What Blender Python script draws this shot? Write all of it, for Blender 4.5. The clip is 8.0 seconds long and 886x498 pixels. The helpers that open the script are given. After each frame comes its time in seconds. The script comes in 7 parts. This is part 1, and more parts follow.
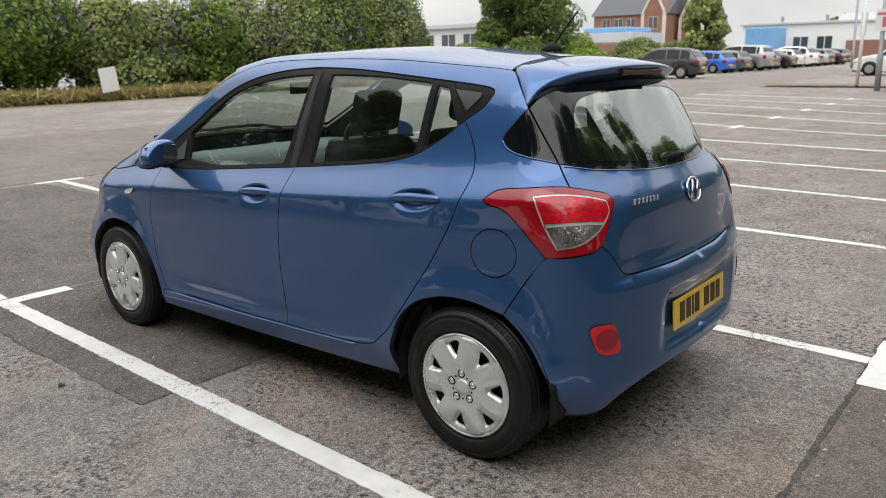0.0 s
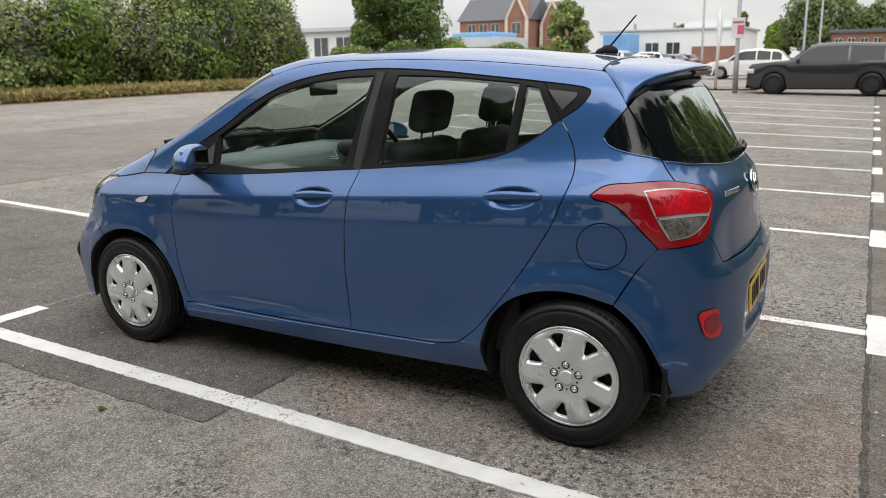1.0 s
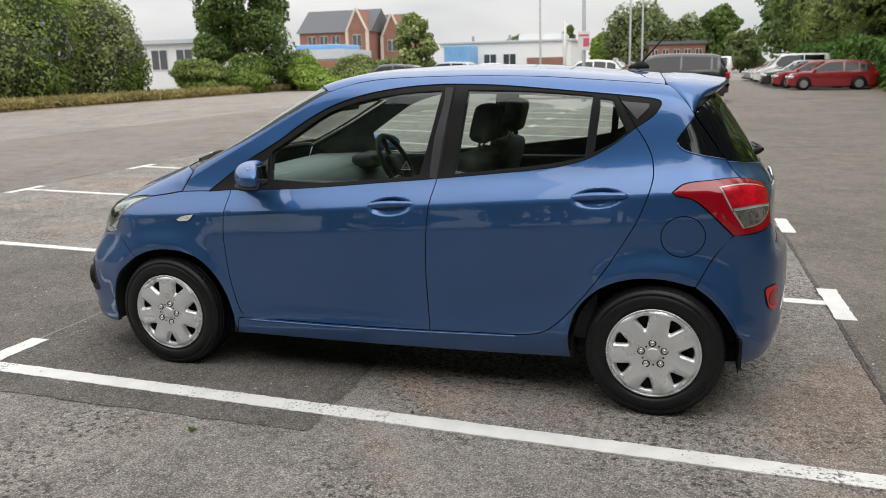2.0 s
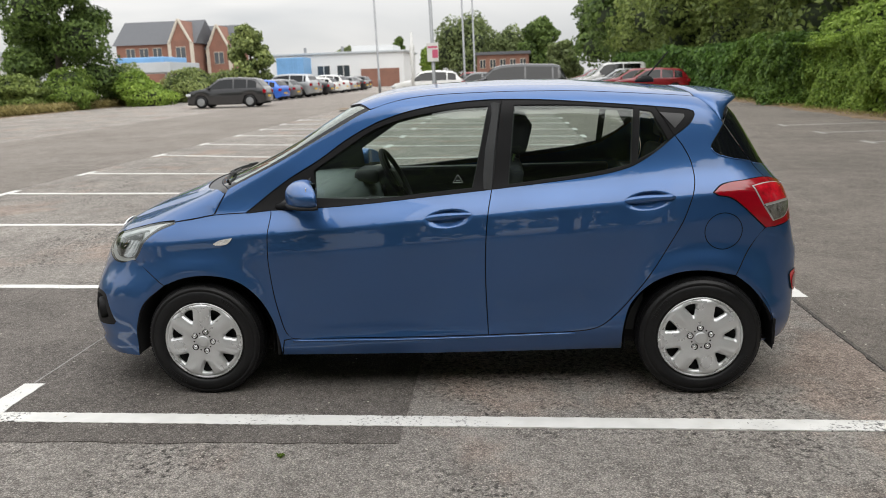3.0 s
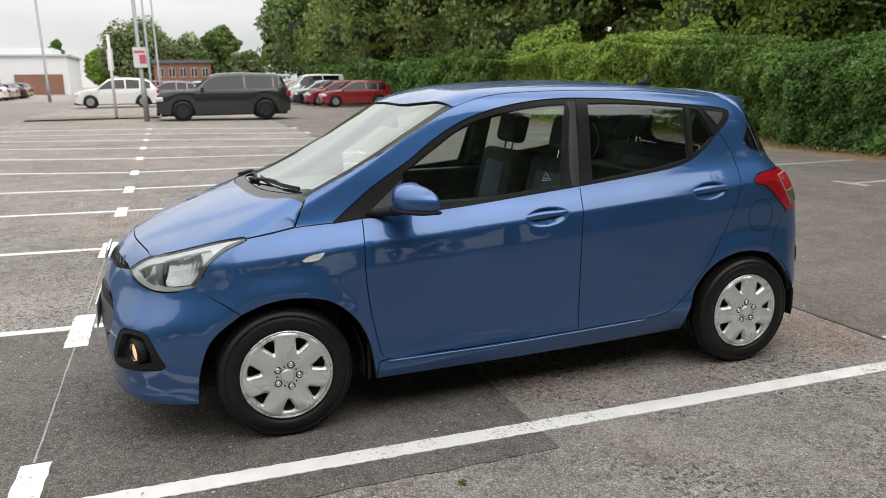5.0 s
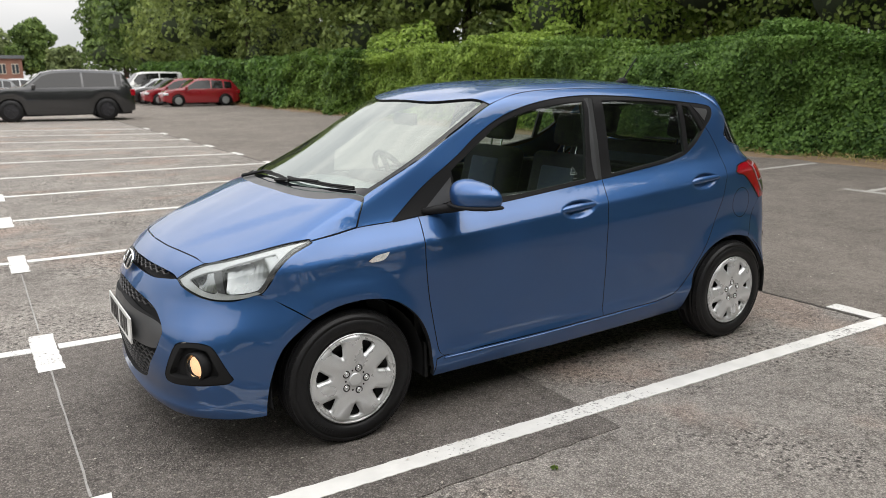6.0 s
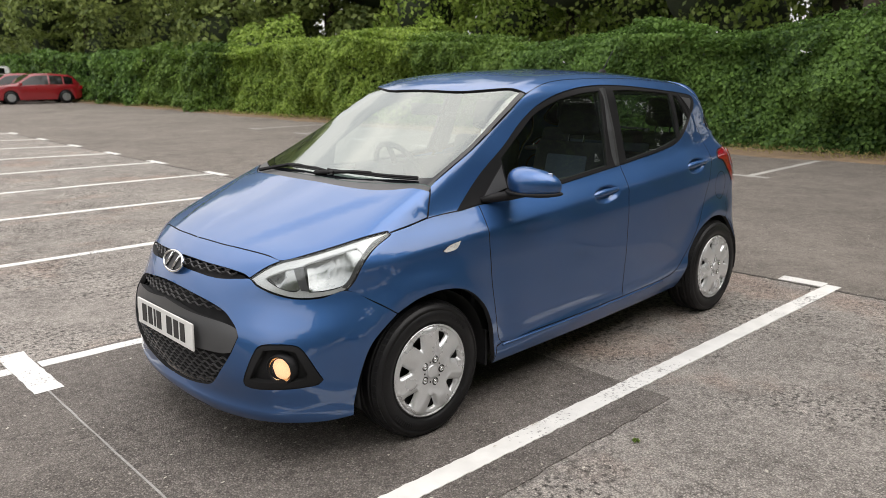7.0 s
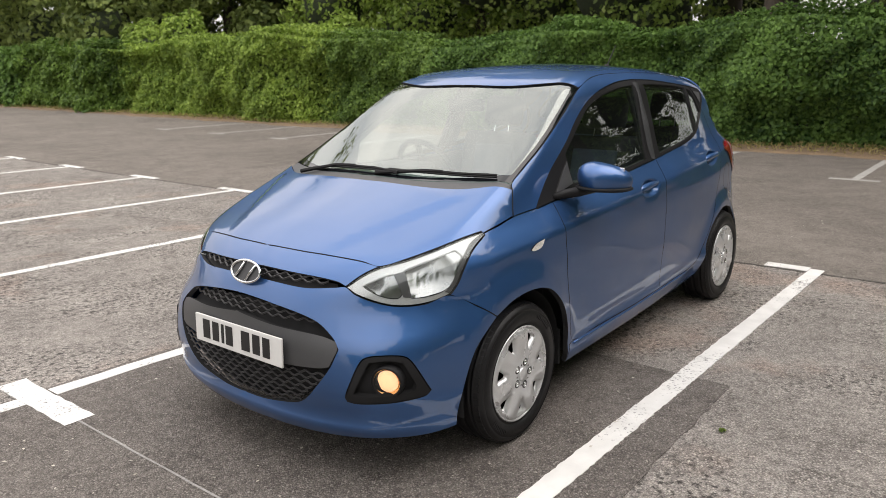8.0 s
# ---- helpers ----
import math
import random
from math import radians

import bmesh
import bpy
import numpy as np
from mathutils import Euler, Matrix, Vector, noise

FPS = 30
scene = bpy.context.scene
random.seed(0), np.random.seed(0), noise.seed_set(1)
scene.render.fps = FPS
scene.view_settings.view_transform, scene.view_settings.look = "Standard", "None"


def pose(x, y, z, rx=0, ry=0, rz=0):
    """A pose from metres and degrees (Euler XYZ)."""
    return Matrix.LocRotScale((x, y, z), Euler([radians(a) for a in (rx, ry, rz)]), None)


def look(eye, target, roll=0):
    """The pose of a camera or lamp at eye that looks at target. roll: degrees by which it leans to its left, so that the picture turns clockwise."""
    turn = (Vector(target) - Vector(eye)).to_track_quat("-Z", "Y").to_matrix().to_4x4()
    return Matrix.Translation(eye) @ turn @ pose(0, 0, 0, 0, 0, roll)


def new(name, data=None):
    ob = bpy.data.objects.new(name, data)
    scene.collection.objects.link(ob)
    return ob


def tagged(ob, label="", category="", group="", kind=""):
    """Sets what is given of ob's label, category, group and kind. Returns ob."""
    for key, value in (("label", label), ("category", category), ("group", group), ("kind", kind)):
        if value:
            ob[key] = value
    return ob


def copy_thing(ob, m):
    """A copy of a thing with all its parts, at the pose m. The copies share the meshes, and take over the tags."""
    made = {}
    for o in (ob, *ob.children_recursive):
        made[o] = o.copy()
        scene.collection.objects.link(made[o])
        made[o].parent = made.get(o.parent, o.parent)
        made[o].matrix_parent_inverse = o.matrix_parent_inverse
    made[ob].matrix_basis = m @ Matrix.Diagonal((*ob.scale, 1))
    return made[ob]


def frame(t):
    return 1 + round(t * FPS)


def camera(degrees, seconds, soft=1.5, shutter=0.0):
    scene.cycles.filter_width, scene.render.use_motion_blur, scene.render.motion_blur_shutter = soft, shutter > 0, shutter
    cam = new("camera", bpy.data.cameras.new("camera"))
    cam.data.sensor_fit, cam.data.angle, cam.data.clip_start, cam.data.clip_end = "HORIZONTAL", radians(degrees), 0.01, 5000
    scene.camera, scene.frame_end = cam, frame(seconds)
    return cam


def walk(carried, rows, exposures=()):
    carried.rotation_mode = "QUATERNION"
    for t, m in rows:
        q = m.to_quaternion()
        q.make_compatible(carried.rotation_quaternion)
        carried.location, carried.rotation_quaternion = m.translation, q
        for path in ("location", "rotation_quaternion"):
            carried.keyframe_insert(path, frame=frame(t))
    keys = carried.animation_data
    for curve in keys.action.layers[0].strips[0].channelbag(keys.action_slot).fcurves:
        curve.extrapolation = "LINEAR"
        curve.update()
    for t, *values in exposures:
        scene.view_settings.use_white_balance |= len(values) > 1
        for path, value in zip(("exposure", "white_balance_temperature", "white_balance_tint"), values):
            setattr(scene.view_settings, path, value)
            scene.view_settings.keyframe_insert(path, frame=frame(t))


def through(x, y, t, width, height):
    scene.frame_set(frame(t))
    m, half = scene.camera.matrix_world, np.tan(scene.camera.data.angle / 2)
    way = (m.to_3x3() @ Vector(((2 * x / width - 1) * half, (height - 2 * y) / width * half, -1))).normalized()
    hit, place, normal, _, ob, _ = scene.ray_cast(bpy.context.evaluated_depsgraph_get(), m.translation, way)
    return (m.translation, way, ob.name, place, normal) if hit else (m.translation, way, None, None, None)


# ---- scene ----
cam = camera(61.1, 8.0, soft=0.85)
cam.data.dof.use_dof, cam.data.dof.focus_distance, cam.data.dof.aperture_fstop = True, 2.8, 4.8
PATH = [
    (0, (2.726, -2.755, 1.415), (1.492, -1.257, 0.929), -0.9),
    (0.5, (2.48, -3.03, 1.426), (1.363, -1.445, 0.936), -0.8),
    (1, (2.063, -3.257, 1.415), (1.111, -1.566, 0.934), -0.7),
    (1.5, (1.678, -3.562, 1.421), (0.9, -1.781, 0.951), -0.8),
    (3, (0.285, -4.188, 1.504), (0.124, -2.245, 1.06), -2.0),
    (3.5, (-0.186, -4.137, 1.496), (-0.15, -2.186, 1.053), -2.0),
    (4, (-0.715, -4.106, 1.502), (-0.466, -2.17, 1.063), -1.7),
    (4.5, (-1.147, -3.976, 1.479), (-0.696, -2.076, 1.044), -1.2),
    (6, (-2.413, -3.445, 1.485), (-1.381, -1.79, 1.043), -0.6),
    (6.5, (-2.809, -3.205, 1.475), (-1.619, -1.662, 1.027), -0.5),
    (7, (-3.125, -2.907, 1.462), (-1.786, -1.492, 1.007), -0.5),
    (7.5, (-3.339, -2.578, 1.458), (-1.895, -1.273, 0.998), -0.5),
    (8, (-3.557, -2.276, 1.457), (-2.033, -1.068, 0.993), -0.7),
]
walk(cam, [(t, look(eye, target, roll)) for t, eye, target, roll in PATH], [(0.0, 0.14, 6450, 10), (3.5, 0.11, 6450, 10), (6.0, 0.27, 6500, 11), (8.0, 0.33, 6700, 14)])


# ---- daylight under a bright overcast sky ----
SUN_AZ, SUN_EL = 148.0, 48.0
world = bpy.data.worlds.new("overcast")
scene.world = world
world.use_nodes = True
wn = world.node_tree
for n in list(wn.nodes):
    wn.nodes.remove(n)


def wnode(kind, **inputs):
    n = wn.nodes.new(kind)
    for k, v in inputs.items():
        n.inputs[k.replace("_", " ")].default_value = v
    return n


w_out, w_bg = wnode("ShaderNodeOutputWorld"), wnode("ShaderNodeBackground", Strength=1.0)
w_sky = wn.nodes.new("ShaderNodeTexSky")
w_sky.sky_type, w_sky.sun_disc = "NISHITA", False
w_sky.sun_elevation, w_sky.sun_rotation = radians(SUN_EL), radians(SUN_AZ)
w_co, w_map = wnode("ShaderNodeTexCoord"), wnode("ShaderNodeMapping")
w_map.inputs["Scale"].default_value = (1.0, 1.0, 3.2)
w_noise = wnode("ShaderNodeTexNoise", Scale=2.1, Detail=4.0, Roughness=0.5, Distortion=0.5)
w_ramp = wn.nodes.new("ShaderNodeValToRGB")
w_ramp.color_ramp.elements[0].position, w_ramp.color_ramp.elements[0].color = 0.30, (0.62, 0.635, 0.65, 1)
w_ramp.color_ramp.elements[1].position, w_ramp.color_ramp.elements[1].color = 0.64, (1.0, 0.975, 0.94, 1)
w_scale = wn.nodes.new("ShaderNodeMix")
w_scale.data_type, w_scale.blend_type = "RGBA", "MULTIPLY"
w_scale.inputs["Factor"].default_value = 1.0
w_scale.inputs["B"].default_value = (0.10, 0.10, 0.10, 1)
w_mix = wn.nodes.new("ShaderNodeMix")
w_mix.data_type = "RGBA"
w_mix.inputs["Factor"].default_value = 0.93
wn.links.new(w_co.outputs["Generated"], w_map.inputs["Vector"])
wn.links.new(w_map.outputs["Vector"], w_noise.inputs["Vector"])
wn.links.new(w_noise.outputs["Fac"], w_ramp.inputs["Fac"])
wn.links.new(w_sky.outputs["Color"], w_scale.inputs["A"])
wn.links.new(w_scale.outputs["Result"], w_mix.inputs["A"])
wn.links.new(w_ramp.outputs["Color"], w_mix.inputs["B"])
# an overcast sky is brightest overhead
w_sep, w_lift = wn.nodes.new("ShaderNodeSeparateXYZ"), wn.nodes.new("ShaderNodeMapRange")
w_lift.inputs["From Min"].default_value, w_lift.inputs["From Max"].default_value = 0.05, 0.95
w_lift.inputs["To Min"].default_value, w_lift.inputs["To Max"].default_value = 0.88, 2.5
wn.links.new(w_co.outputs["Generated"], w_sep.inputs["Vector"])
wn.links.new(w_sep.outputs["Z"], w_lift.inputs["Value"])
wn.links.new(w_lift.outputs["Result"], w_bg.inputs["Strength"])
wn.links.new(w_mix.outputs["Result"], w_bg.inputs["Color"])
wn.links.new(w_bg.outputs["Background"], w_out.inputs["Surface"])

sun = new("sun", bpy.data.lights.new("sun", "SUN"))
sun.data.energy, sun.data.angle, sun.data.color = 1.1, radians(65), (1.0, 0.965, 0.91)
az, el = radians(SUN_AZ), radians(SUN_EL)
sun.matrix_world = look((30 * math.sin(az) * math.cos(el), 30 * math.cos(az) * math.cos(el), 30 * math.sin(el)), (0, 0, 0))



# ---- materials ----
def material(name, colour, rough=0.5, metal=0.0, grain=0.0, fine=60.0, coarse=2.0, bump=0.0, coat=0.0, spec=0.5, other=None, each=0.0, space="Object"):
    """A surface with two sizes of uneven tone (grain, stains), uneven gloss and fine relief."""
    m = bpy.data.materials.new(name)
    m.use_nodes = True
    nt = m.node_tree
    b = nt.nodes["Principled BSDF"]
    b.inputs["Roughness"].default_value, b.inputs["Metallic"].default_value = rough, metal
    b.inputs["Coat Weight"].default_value, b.inputs["Coat Roughness"].default_value, b.inputs["Coat IOR"].default_value = coat, 0.015, 1.58
    b.inputs["Specular IOR Level"].default_value = spec
    b.inputs["Base Color"].default_value = (*colour, 1)
    if grain or each:
        co = nt.nodes.new("ShaderNodeTexCoord")
        n1, n2 = nt.nodes.new("ShaderNodeTexNoise"), nt.nodes.new("ShaderNodeTexNoise")
        n1.inputs["Scale"].default_value, n2.inputs["Scale"].default_value = fine, coarse
        n1.inputs["Detail"].default_value, n2.inputs["Detail"].default_value = 4, 5
        for n in (n1, n2):
            nt.links.new(co.outputs[space], n.inputs["Vector"])
        add = nt.nodes.new("ShaderNodeMath")
        add.operation = "ADD"
        nt.links.new(n1.outputs["Fac"], add.inputs[0])
        nt.links.new(n2.outputs["Fac"], add.inputs[1])
        last = add.outputs[0]
        if each:
            info = nt.nodes.new("ShaderNodeObjectInfo")
            off = nt.nodes.new("ShaderNodeMath")
            off.operation, off.inputs[1].default_value = "MULTIPLY_ADD", each
            nt.links.new(info.outputs["Random"], off.inputs[0])
            nt.links.new(last, off.inputs[2])
            last = off.outputs[0]
        mix = nt.nodes.new("ShaderNodeMix")
        mix.data_type = "RGBA"
        span = nt.nodes.new("ShaderNodeMapRange")
        span.inputs["From Min"].default_value, span.inputs["From Max"].default_value = 0.6, 1.4 + each
        nt.links.new(last, span.inputs["Value"])
        nt.links.new(span.outputs["Result"], mix.inputs["Factor"])
        dark = tuple(c * (1 - grain) for c in colour)
        mix.inputs["A"].default_value = (*dark, 1)
        mix.inputs["B"].default_value = (*(other or tuple(min(1.0, c * (1 + grain)) for c in colour)), 1)
        nt.links.new(mix.outputs["Result"], b.inputs["Base Color"])
        gl = nt.nodes.new("ShaderNodeMapRange")
        gl.inputs["From Min"].default_value, gl.inputs["From Max"].default_value = 0.3, 0.7
        gl.inputs["To Min"].default_value, gl.inputs["To Max"].default_value = max(0.02, rough * 0.85), min(1.0, rough * 1.15)
        nt.links.new(n2.outputs["Fac"], gl.inputs["Value"])
        nt.links.new(gl.outputs["Result"], b.inputs["Roughness"])
        if bump:
            bp = nt.nodes.new("ShaderNodeBump")
            bp.inputs["Strength"].default_value, bp.inputs["Distance"].default_value = bump, 0.01
            nt.links.new(n1.outputs["Fac"], bp.inputs["Height"])
            nt.links.new(bp.outputs["Normal"], b.inputs["Normal"])
    return m


def asphalt(name, dark, light, stone, rough=0.9, worn=0.5, red=0.0):
    """Tarmac: aggregate of pale and dark stones with dark gaps between them, stains, and worn, pitted stretches."""
    m = bpy.data.materials.new(name)
    m.use_nodes = True
    nt = m.node_tree
    b = nt.nodes["Principled BSDF"]
    b.inputs["Roughness"].default_value, b.inputs["Specular IOR Level"].default_value = rough, 0.35
    co = nt.nodes.new("ShaderNodeTexCoord")

    def noise_at(scale, detail, rough_=0.65):
        n = nt.nodes.new("ShaderNodeTexNoise")
        n.inputs["Scale"].default_value, n.inputs["Detail"].default_value, n.inputs["Roughness"].default_value = scale, detail, rough_
        nt.links.new(co.outputs["Object"], n.inputs["Vector"])
        return n.outputs["Fac"]

    def span(value, lo, hi, out_lo=0.0, out_hi=1.0):
        n = nt.nodes.new("ShaderNodeMapRange")
        for key, v in (("From Min", lo), ("From Max", hi), ("To Min", out_lo), ("To Max", out_hi)):
            n.inputs[key].default_value = v
        nt.links.new(value, n.inputs["Value"])
        return n.outputs["Result"]

    def sums(value, factor, plus):
        n = nt.nodes.new("ShaderNodeMath")
        n.operation, n.inputs[1].default_value = "MULTIPLY_ADD", factor
        nt.links.new(value, n.inputs[0])
        if isinstance(plus, (int, float)):
            n.inputs[2].default_value = plus
        else:
            nt.links.new(plus, n.inputs[2])
        return n.outputs[0]

    def blend(first, second, factor, kind="MIX"):
        n = nt.nodes.new("ShaderNodeMix")
        n.data_type, n.blend_type = "RGBA", kind
        for key, v in (("A", first), ("B", second), ("Factor", factor)):
            if isinstance(v, (tuple, float)):
                n.inputs[key].default_value = (*v, 1) if isinstance(v, tuple) else v
            else:
                nt.links.new(v, n.inputs[key])
        return n.outputs["Result"]

    vor = nt.nodes.new("ShaderNodeTexVoronoi")
    vor.inputs["Scale"].default_value, vor.inputs["Randomness"].default_value = 150, 1.0
    nt.links.new(co.outputs["Object"], vor.inputs["Vector"])
    sep = nt.nodes.new("ShaderNodeSeparateColor")
    nt.links.new(vor.outputs["Color"], sep.inputs["Color"])
    grain = noise_at(110, 5)
    tone = sums(grain, 1.4, sums(noise_at(19, 4, 0.7), 1.3, sums(noise_at(0.45, 6), 1.0, sums(noise_at(3.2, 8), 1.1, -0.35))))
    col = blend(dark, light, span(tone, 1.70, 2.40))
    col = blend(col, stone, span(sep.outputs["Red"], 0.70, 1.15))
    # dark gaps between the stones
    col = blend(col, span(vor.outputs["Distance"], 0.30, 0.75, 1.05, 0.55), 1.0, "MULTIPLY")
    # worn stretches: pits where the binder has gone
    wear = span(noise_at(1.1, 5, 0.6), 0.43, 0.57, 0.0, worn)
    pits = span(noise_at(34, 4, 0.62), 0.38, 0.50, 0.30, 1.16)
    col = blend(col, blend((1.0, 1.0, 1.0), pits, wear), 1.0, "MULTIPLY")
    if red:
        col = blend(col, (1.16, 0.98, 0.90), span(noise_at(0.7, 4), 0.53, 0.64, 0.0, red), "MULTIPLY")
    nt.links.new(col, b.inputs["Base Color"])
    bp = nt.nodes.new("ShaderNodeBump")
    bp.inputs["Strength"].default_value, bp.inputs["Distance"].default_value = 1.0, 0.010
    nt.links.new(sums(vor.outputs["Distance"], -0.9, sums(pits, 0.5 * worn, grain)), bp.inputs["Height"])
    nt.links.new(bp.outputs["Normal"], b.inputs["Normal"])
    return m


def road_paint(name, under):
    """White road paint, chipped so that the tarmac shows through."""
    m = bpy.data.materials.new(name)
    m.use_nodes = True
    nt = m.node_tree
    b = nt.nodes["Principled BSDF"]
    b.inputs["Roughness"].default_value = 0.75
    co = nt.nodes.new("ShaderNodeTexCoord")
    n1, n2, n3 = nt.nodes.new("ShaderNodeTexNoise"), nt.nodes.new("ShaderNodeTexNoise"), nt.nodes.new("ShaderNodeTexNoise")
    for n, sc in ((n1, 75), (n2, 2.3), (n3, 9)):
        n.inputs["Scale"].default_value, n.inputs["Detail"].default_value = sc, 6
        nt.links.new(co.outputs["Object"], n.inputs["Vector"])
    a = nt.nodes.new("ShaderNodeMath")
    a.operation = "ADD"
    nt.links.new(n1.outputs["Fac"], a.inputs[0])
    nt.links.new(n2.outputs["Fac"], a.inputs[1])
    chip = nt.nodes.new("ShaderNodeMapRange")
    chip.inputs["From Min"].default_value, chip.inputs["From Max"].default_value = 0.70, 0.86
    nt.links.new(a.outputs[0], chip.inputs["Value"])
    tone = nt.nodes.new("ShaderNodeMix")
    tone.data_type = "RGBA"
    tone.inputs["A"].default_value, tone.inputs["B"].default_value = (0.54, 0.535, 0.51, 1), (0.82, 0.81, 0.78, 1)
    nt.links.new(n3.outputs["Fac"], tone.inputs["Factor"])
    mix = nt.nodes.new("ShaderNodeMix")
    mix.data_type = "RGBA"
    mix.inputs["A"].default_value = (*under, 1)
    nt.links.new(chip.outputs["Result"], mix.inputs["Factor"])
    nt.links.new(tone.outputs["Result"], mix.inputs["B"])
    nt.links.new(mix.outputs["Result"], b.inputs["Base Color"])
    bp = nt.nodes.new("ShaderNodeBump")
    bp.inputs["Strength"].default_value, bp.inputs["Distance"].default_value = 0.5, 0.004
    nt.links.new(n1.outputs["Fac"], bp.inputs["Height"])
    nt.links.new(bp.outputs["Normal"], b.inputs["Normal"])
    return m


def pane_glass(name, tint, least, film=0.0, rough=0.0):
    """A thin sheet of glass: clear and tinted, mirroring more at a slant; film: dust on it."""
    m = bpy.data.materials.new(name)
    m.use_nodes = True
    nt = m.node_tree
    nt.nodes.remove(nt.nodes["Principled BSDF"])
    out = nt.nodes["Material Output"]
    clear, shine, dust = nt.nodes.new("ShaderNodeBsdfTransparent"), nt.nodes.new("ShaderNodeBsdfGlossy"), nt.nodes.new("ShaderNodeBsdfDiffuse")
    clear.inputs["Color"].default_value = (*tint, 1)
    shine.inputs["Roughness"].default_value = rough
    dust.inputs["Color"].default_value = (0.55, 0.56, 0.54, 1)
    # a thin pane mirrors alike from both sides: more at a slant
    lw = nt.nodes.new("ShaderNodeLayerWeight")
    lw.inputs["Blend"].default_value = 0.5
    steep, fres = nt.nodes.new("ShaderNodeMath"), nt.nodes.new("ShaderNodeMapRange")
    steep.operation, steep.inputs[1].default_value = "POWER", 4.0
    fres.inputs["To Min"].default_value, fres.inputs["To Max"].default_value = least, 1.0
    nt.links.new(lw.outputs["Facing"], steep.inputs[0])
    nt.links.new(steep.outputs[0], fres.inputs["Value"])
    shine.inputs["Color"].default_value = (0.94, 1.0, 0.97, 1)
    m1, m2 = nt.nodes.new("ShaderNodeMixShader"), nt.nodes.new("ShaderNodeMixShader")
    m1.inputs["Fac"].default_value = film
    nt.links.new(clear.outputs[0], m1.inputs[1])
    nt.links.new(dust.outputs[0], m1.inputs[2])
    nt.links.new(fres.outputs[0], m2.inputs["Fac"])
    nt.links.new(m1.outputs[0], m2.inputs[1])
    nt.links.new(shine.outputs[0], m2.inputs[2])
    nt.links.new(m2.outputs[0], out.inputs["Surface"])
    return m


def leaf_material(name, dark, light, through=0.25):
    """Foliage: each leaf its own green, some light passing through."""
    m = bpy.data.materials.new(name)
    m.use_nodes = True
    nt = m.node_tree
    b = nt.nodes["Principled BSDF"]
    b.inputs["Roughness"].default_value, b.inputs["Specular IOR Level"].default_value = 0.55, 0.3
    geo, co, n1 = nt.nodes.new("ShaderNodeNewGeometry"), nt.nodes.new("ShaderNodeTexCoord"), nt.nodes.new("ShaderNodeTexNoise")
    n1.inputs["Scale"].default_value, n1.inputs["Detail"].default_value = 0.7, 4
    nt.links.new(co.outputs["Object"], n1.inputs["Vector"])
    a = nt.nodes.new("ShaderNodeMath")
    a.operation = "MULTIPLY_ADD"
    a.inputs[1].default_value = 0.55
    nt.links.new(geo.outputs["Random Per Island"], a.inputs[0])
    nt.links.new(n1.outputs["Fac"], a.inputs[2])
    span = nt.nodes.new("ShaderNodeMapRange")
    span.inputs["From Min"].default_value, span.inputs["From Max"].default_value = 0.40, 1.15
    nt.links.new(a.outputs[0], span.inputs["Value"])
    mix = nt.nodes.new("ShaderNodeMix")
    mix.data_type = "RGBA"
    mix.inputs["A"].default_value, mix.inputs["B"].default_value = (*dark, 1), (*light, 1)
    nt.links.new(span.outputs["Result"], mix.inputs["Factor"])
    nt.links.new(mix.outputs["Result"], b.inputs["Base Color"])
    tr = nt.nodes.new("ShaderNodeBsdfTranslucent")
    nt.links.new(mix.outputs["Result"], tr.inputs["Color"])
    ms = nt.nodes.new("ShaderNodeMixShader")
    ms.inputs["Fac"].default_value = through
    nt.links.new(b.outputs[0], ms.inputs[1])
    nt.links.new(tr.outputs[0], ms.inputs[2])
    nt.links.new(ms.outputs[0], nt.nodes["Material Output"].inputs["Surface"])
    return m


def glow(name, colour, strength):
    m = bpy.data.materials.new(name)
    m.use_nodes = True
    b = m.node_tree.nodes["Principled BSDF"]
    b.inputs["Base Color"].default_value = (*colour, 1)
    b.inputs["Emission Color"].default_value, b.inputs["Emission Strength"].default_value = (*colour, 1), strength
    return m


TAR_OLD = asphalt("worn_tarmac", (0.192, 0.174, 0.157), (0.490, 0.451, 0.410), (0.72, 0.67, 0.61), worn=1.0, red=0.7)
TAR_NEW = asphalt("newer_tarmac", (0.122, 0.108, 0.097), (0.272, 0.246, 0.222), (0.46, 0.42, 0.38), worn=0.25)
TAR_LANE = asphalt("lane_tarmac", (0.162, 0.143, 0.125), (0.338, 0.300, 0.264), (0.43, 0.39, 0.34), worn=0.15)
TAR_PALE = asphalt("pale_lane_tarmac", (0.205, 0.182, 0.160), (0.385, 0.345, 0.308), (0.46, 0.42, 0.37), worn=0.2)
JOINT = asphalt("dark_seam", (0.085, 0.077, 0.070), (0.200, 0.182, 0.165), (0.34, 0.31, 0.28), worn=0.3)
ROAD_PAINT = road_paint("road_paint", (0.12, 0.115, 0.11))
PAINT = material("blue_metallic_paint", (0.036, 0.112, 0.296), 0.46, 0.76, 0.06, 900, 3, 0.0, coat=1.0)
TRIM = material("satin_black_trim", (0.012, 0.012, 0.013), 0.55, 0.0, 0.15, 200, 6, 0.02, spec=0.16)
PLASTIC = material("black_plastic", (0.014, 0.014, 0.015), 0.60, 0.0, 0.25, 300, 8, 0.05, spec=0.22)
GREY_PLASTIC = material("grey_plastic", (0.060, 0.061, 0.064), 0.42, 0.0, 0.15, 400, 8, 0.03)
RUBBER = material("tyre_rubber", (0.009, 0.009, 0.010), 0.44, 0.0, 0.40, 120, 7, 0.06, spec=0.32)
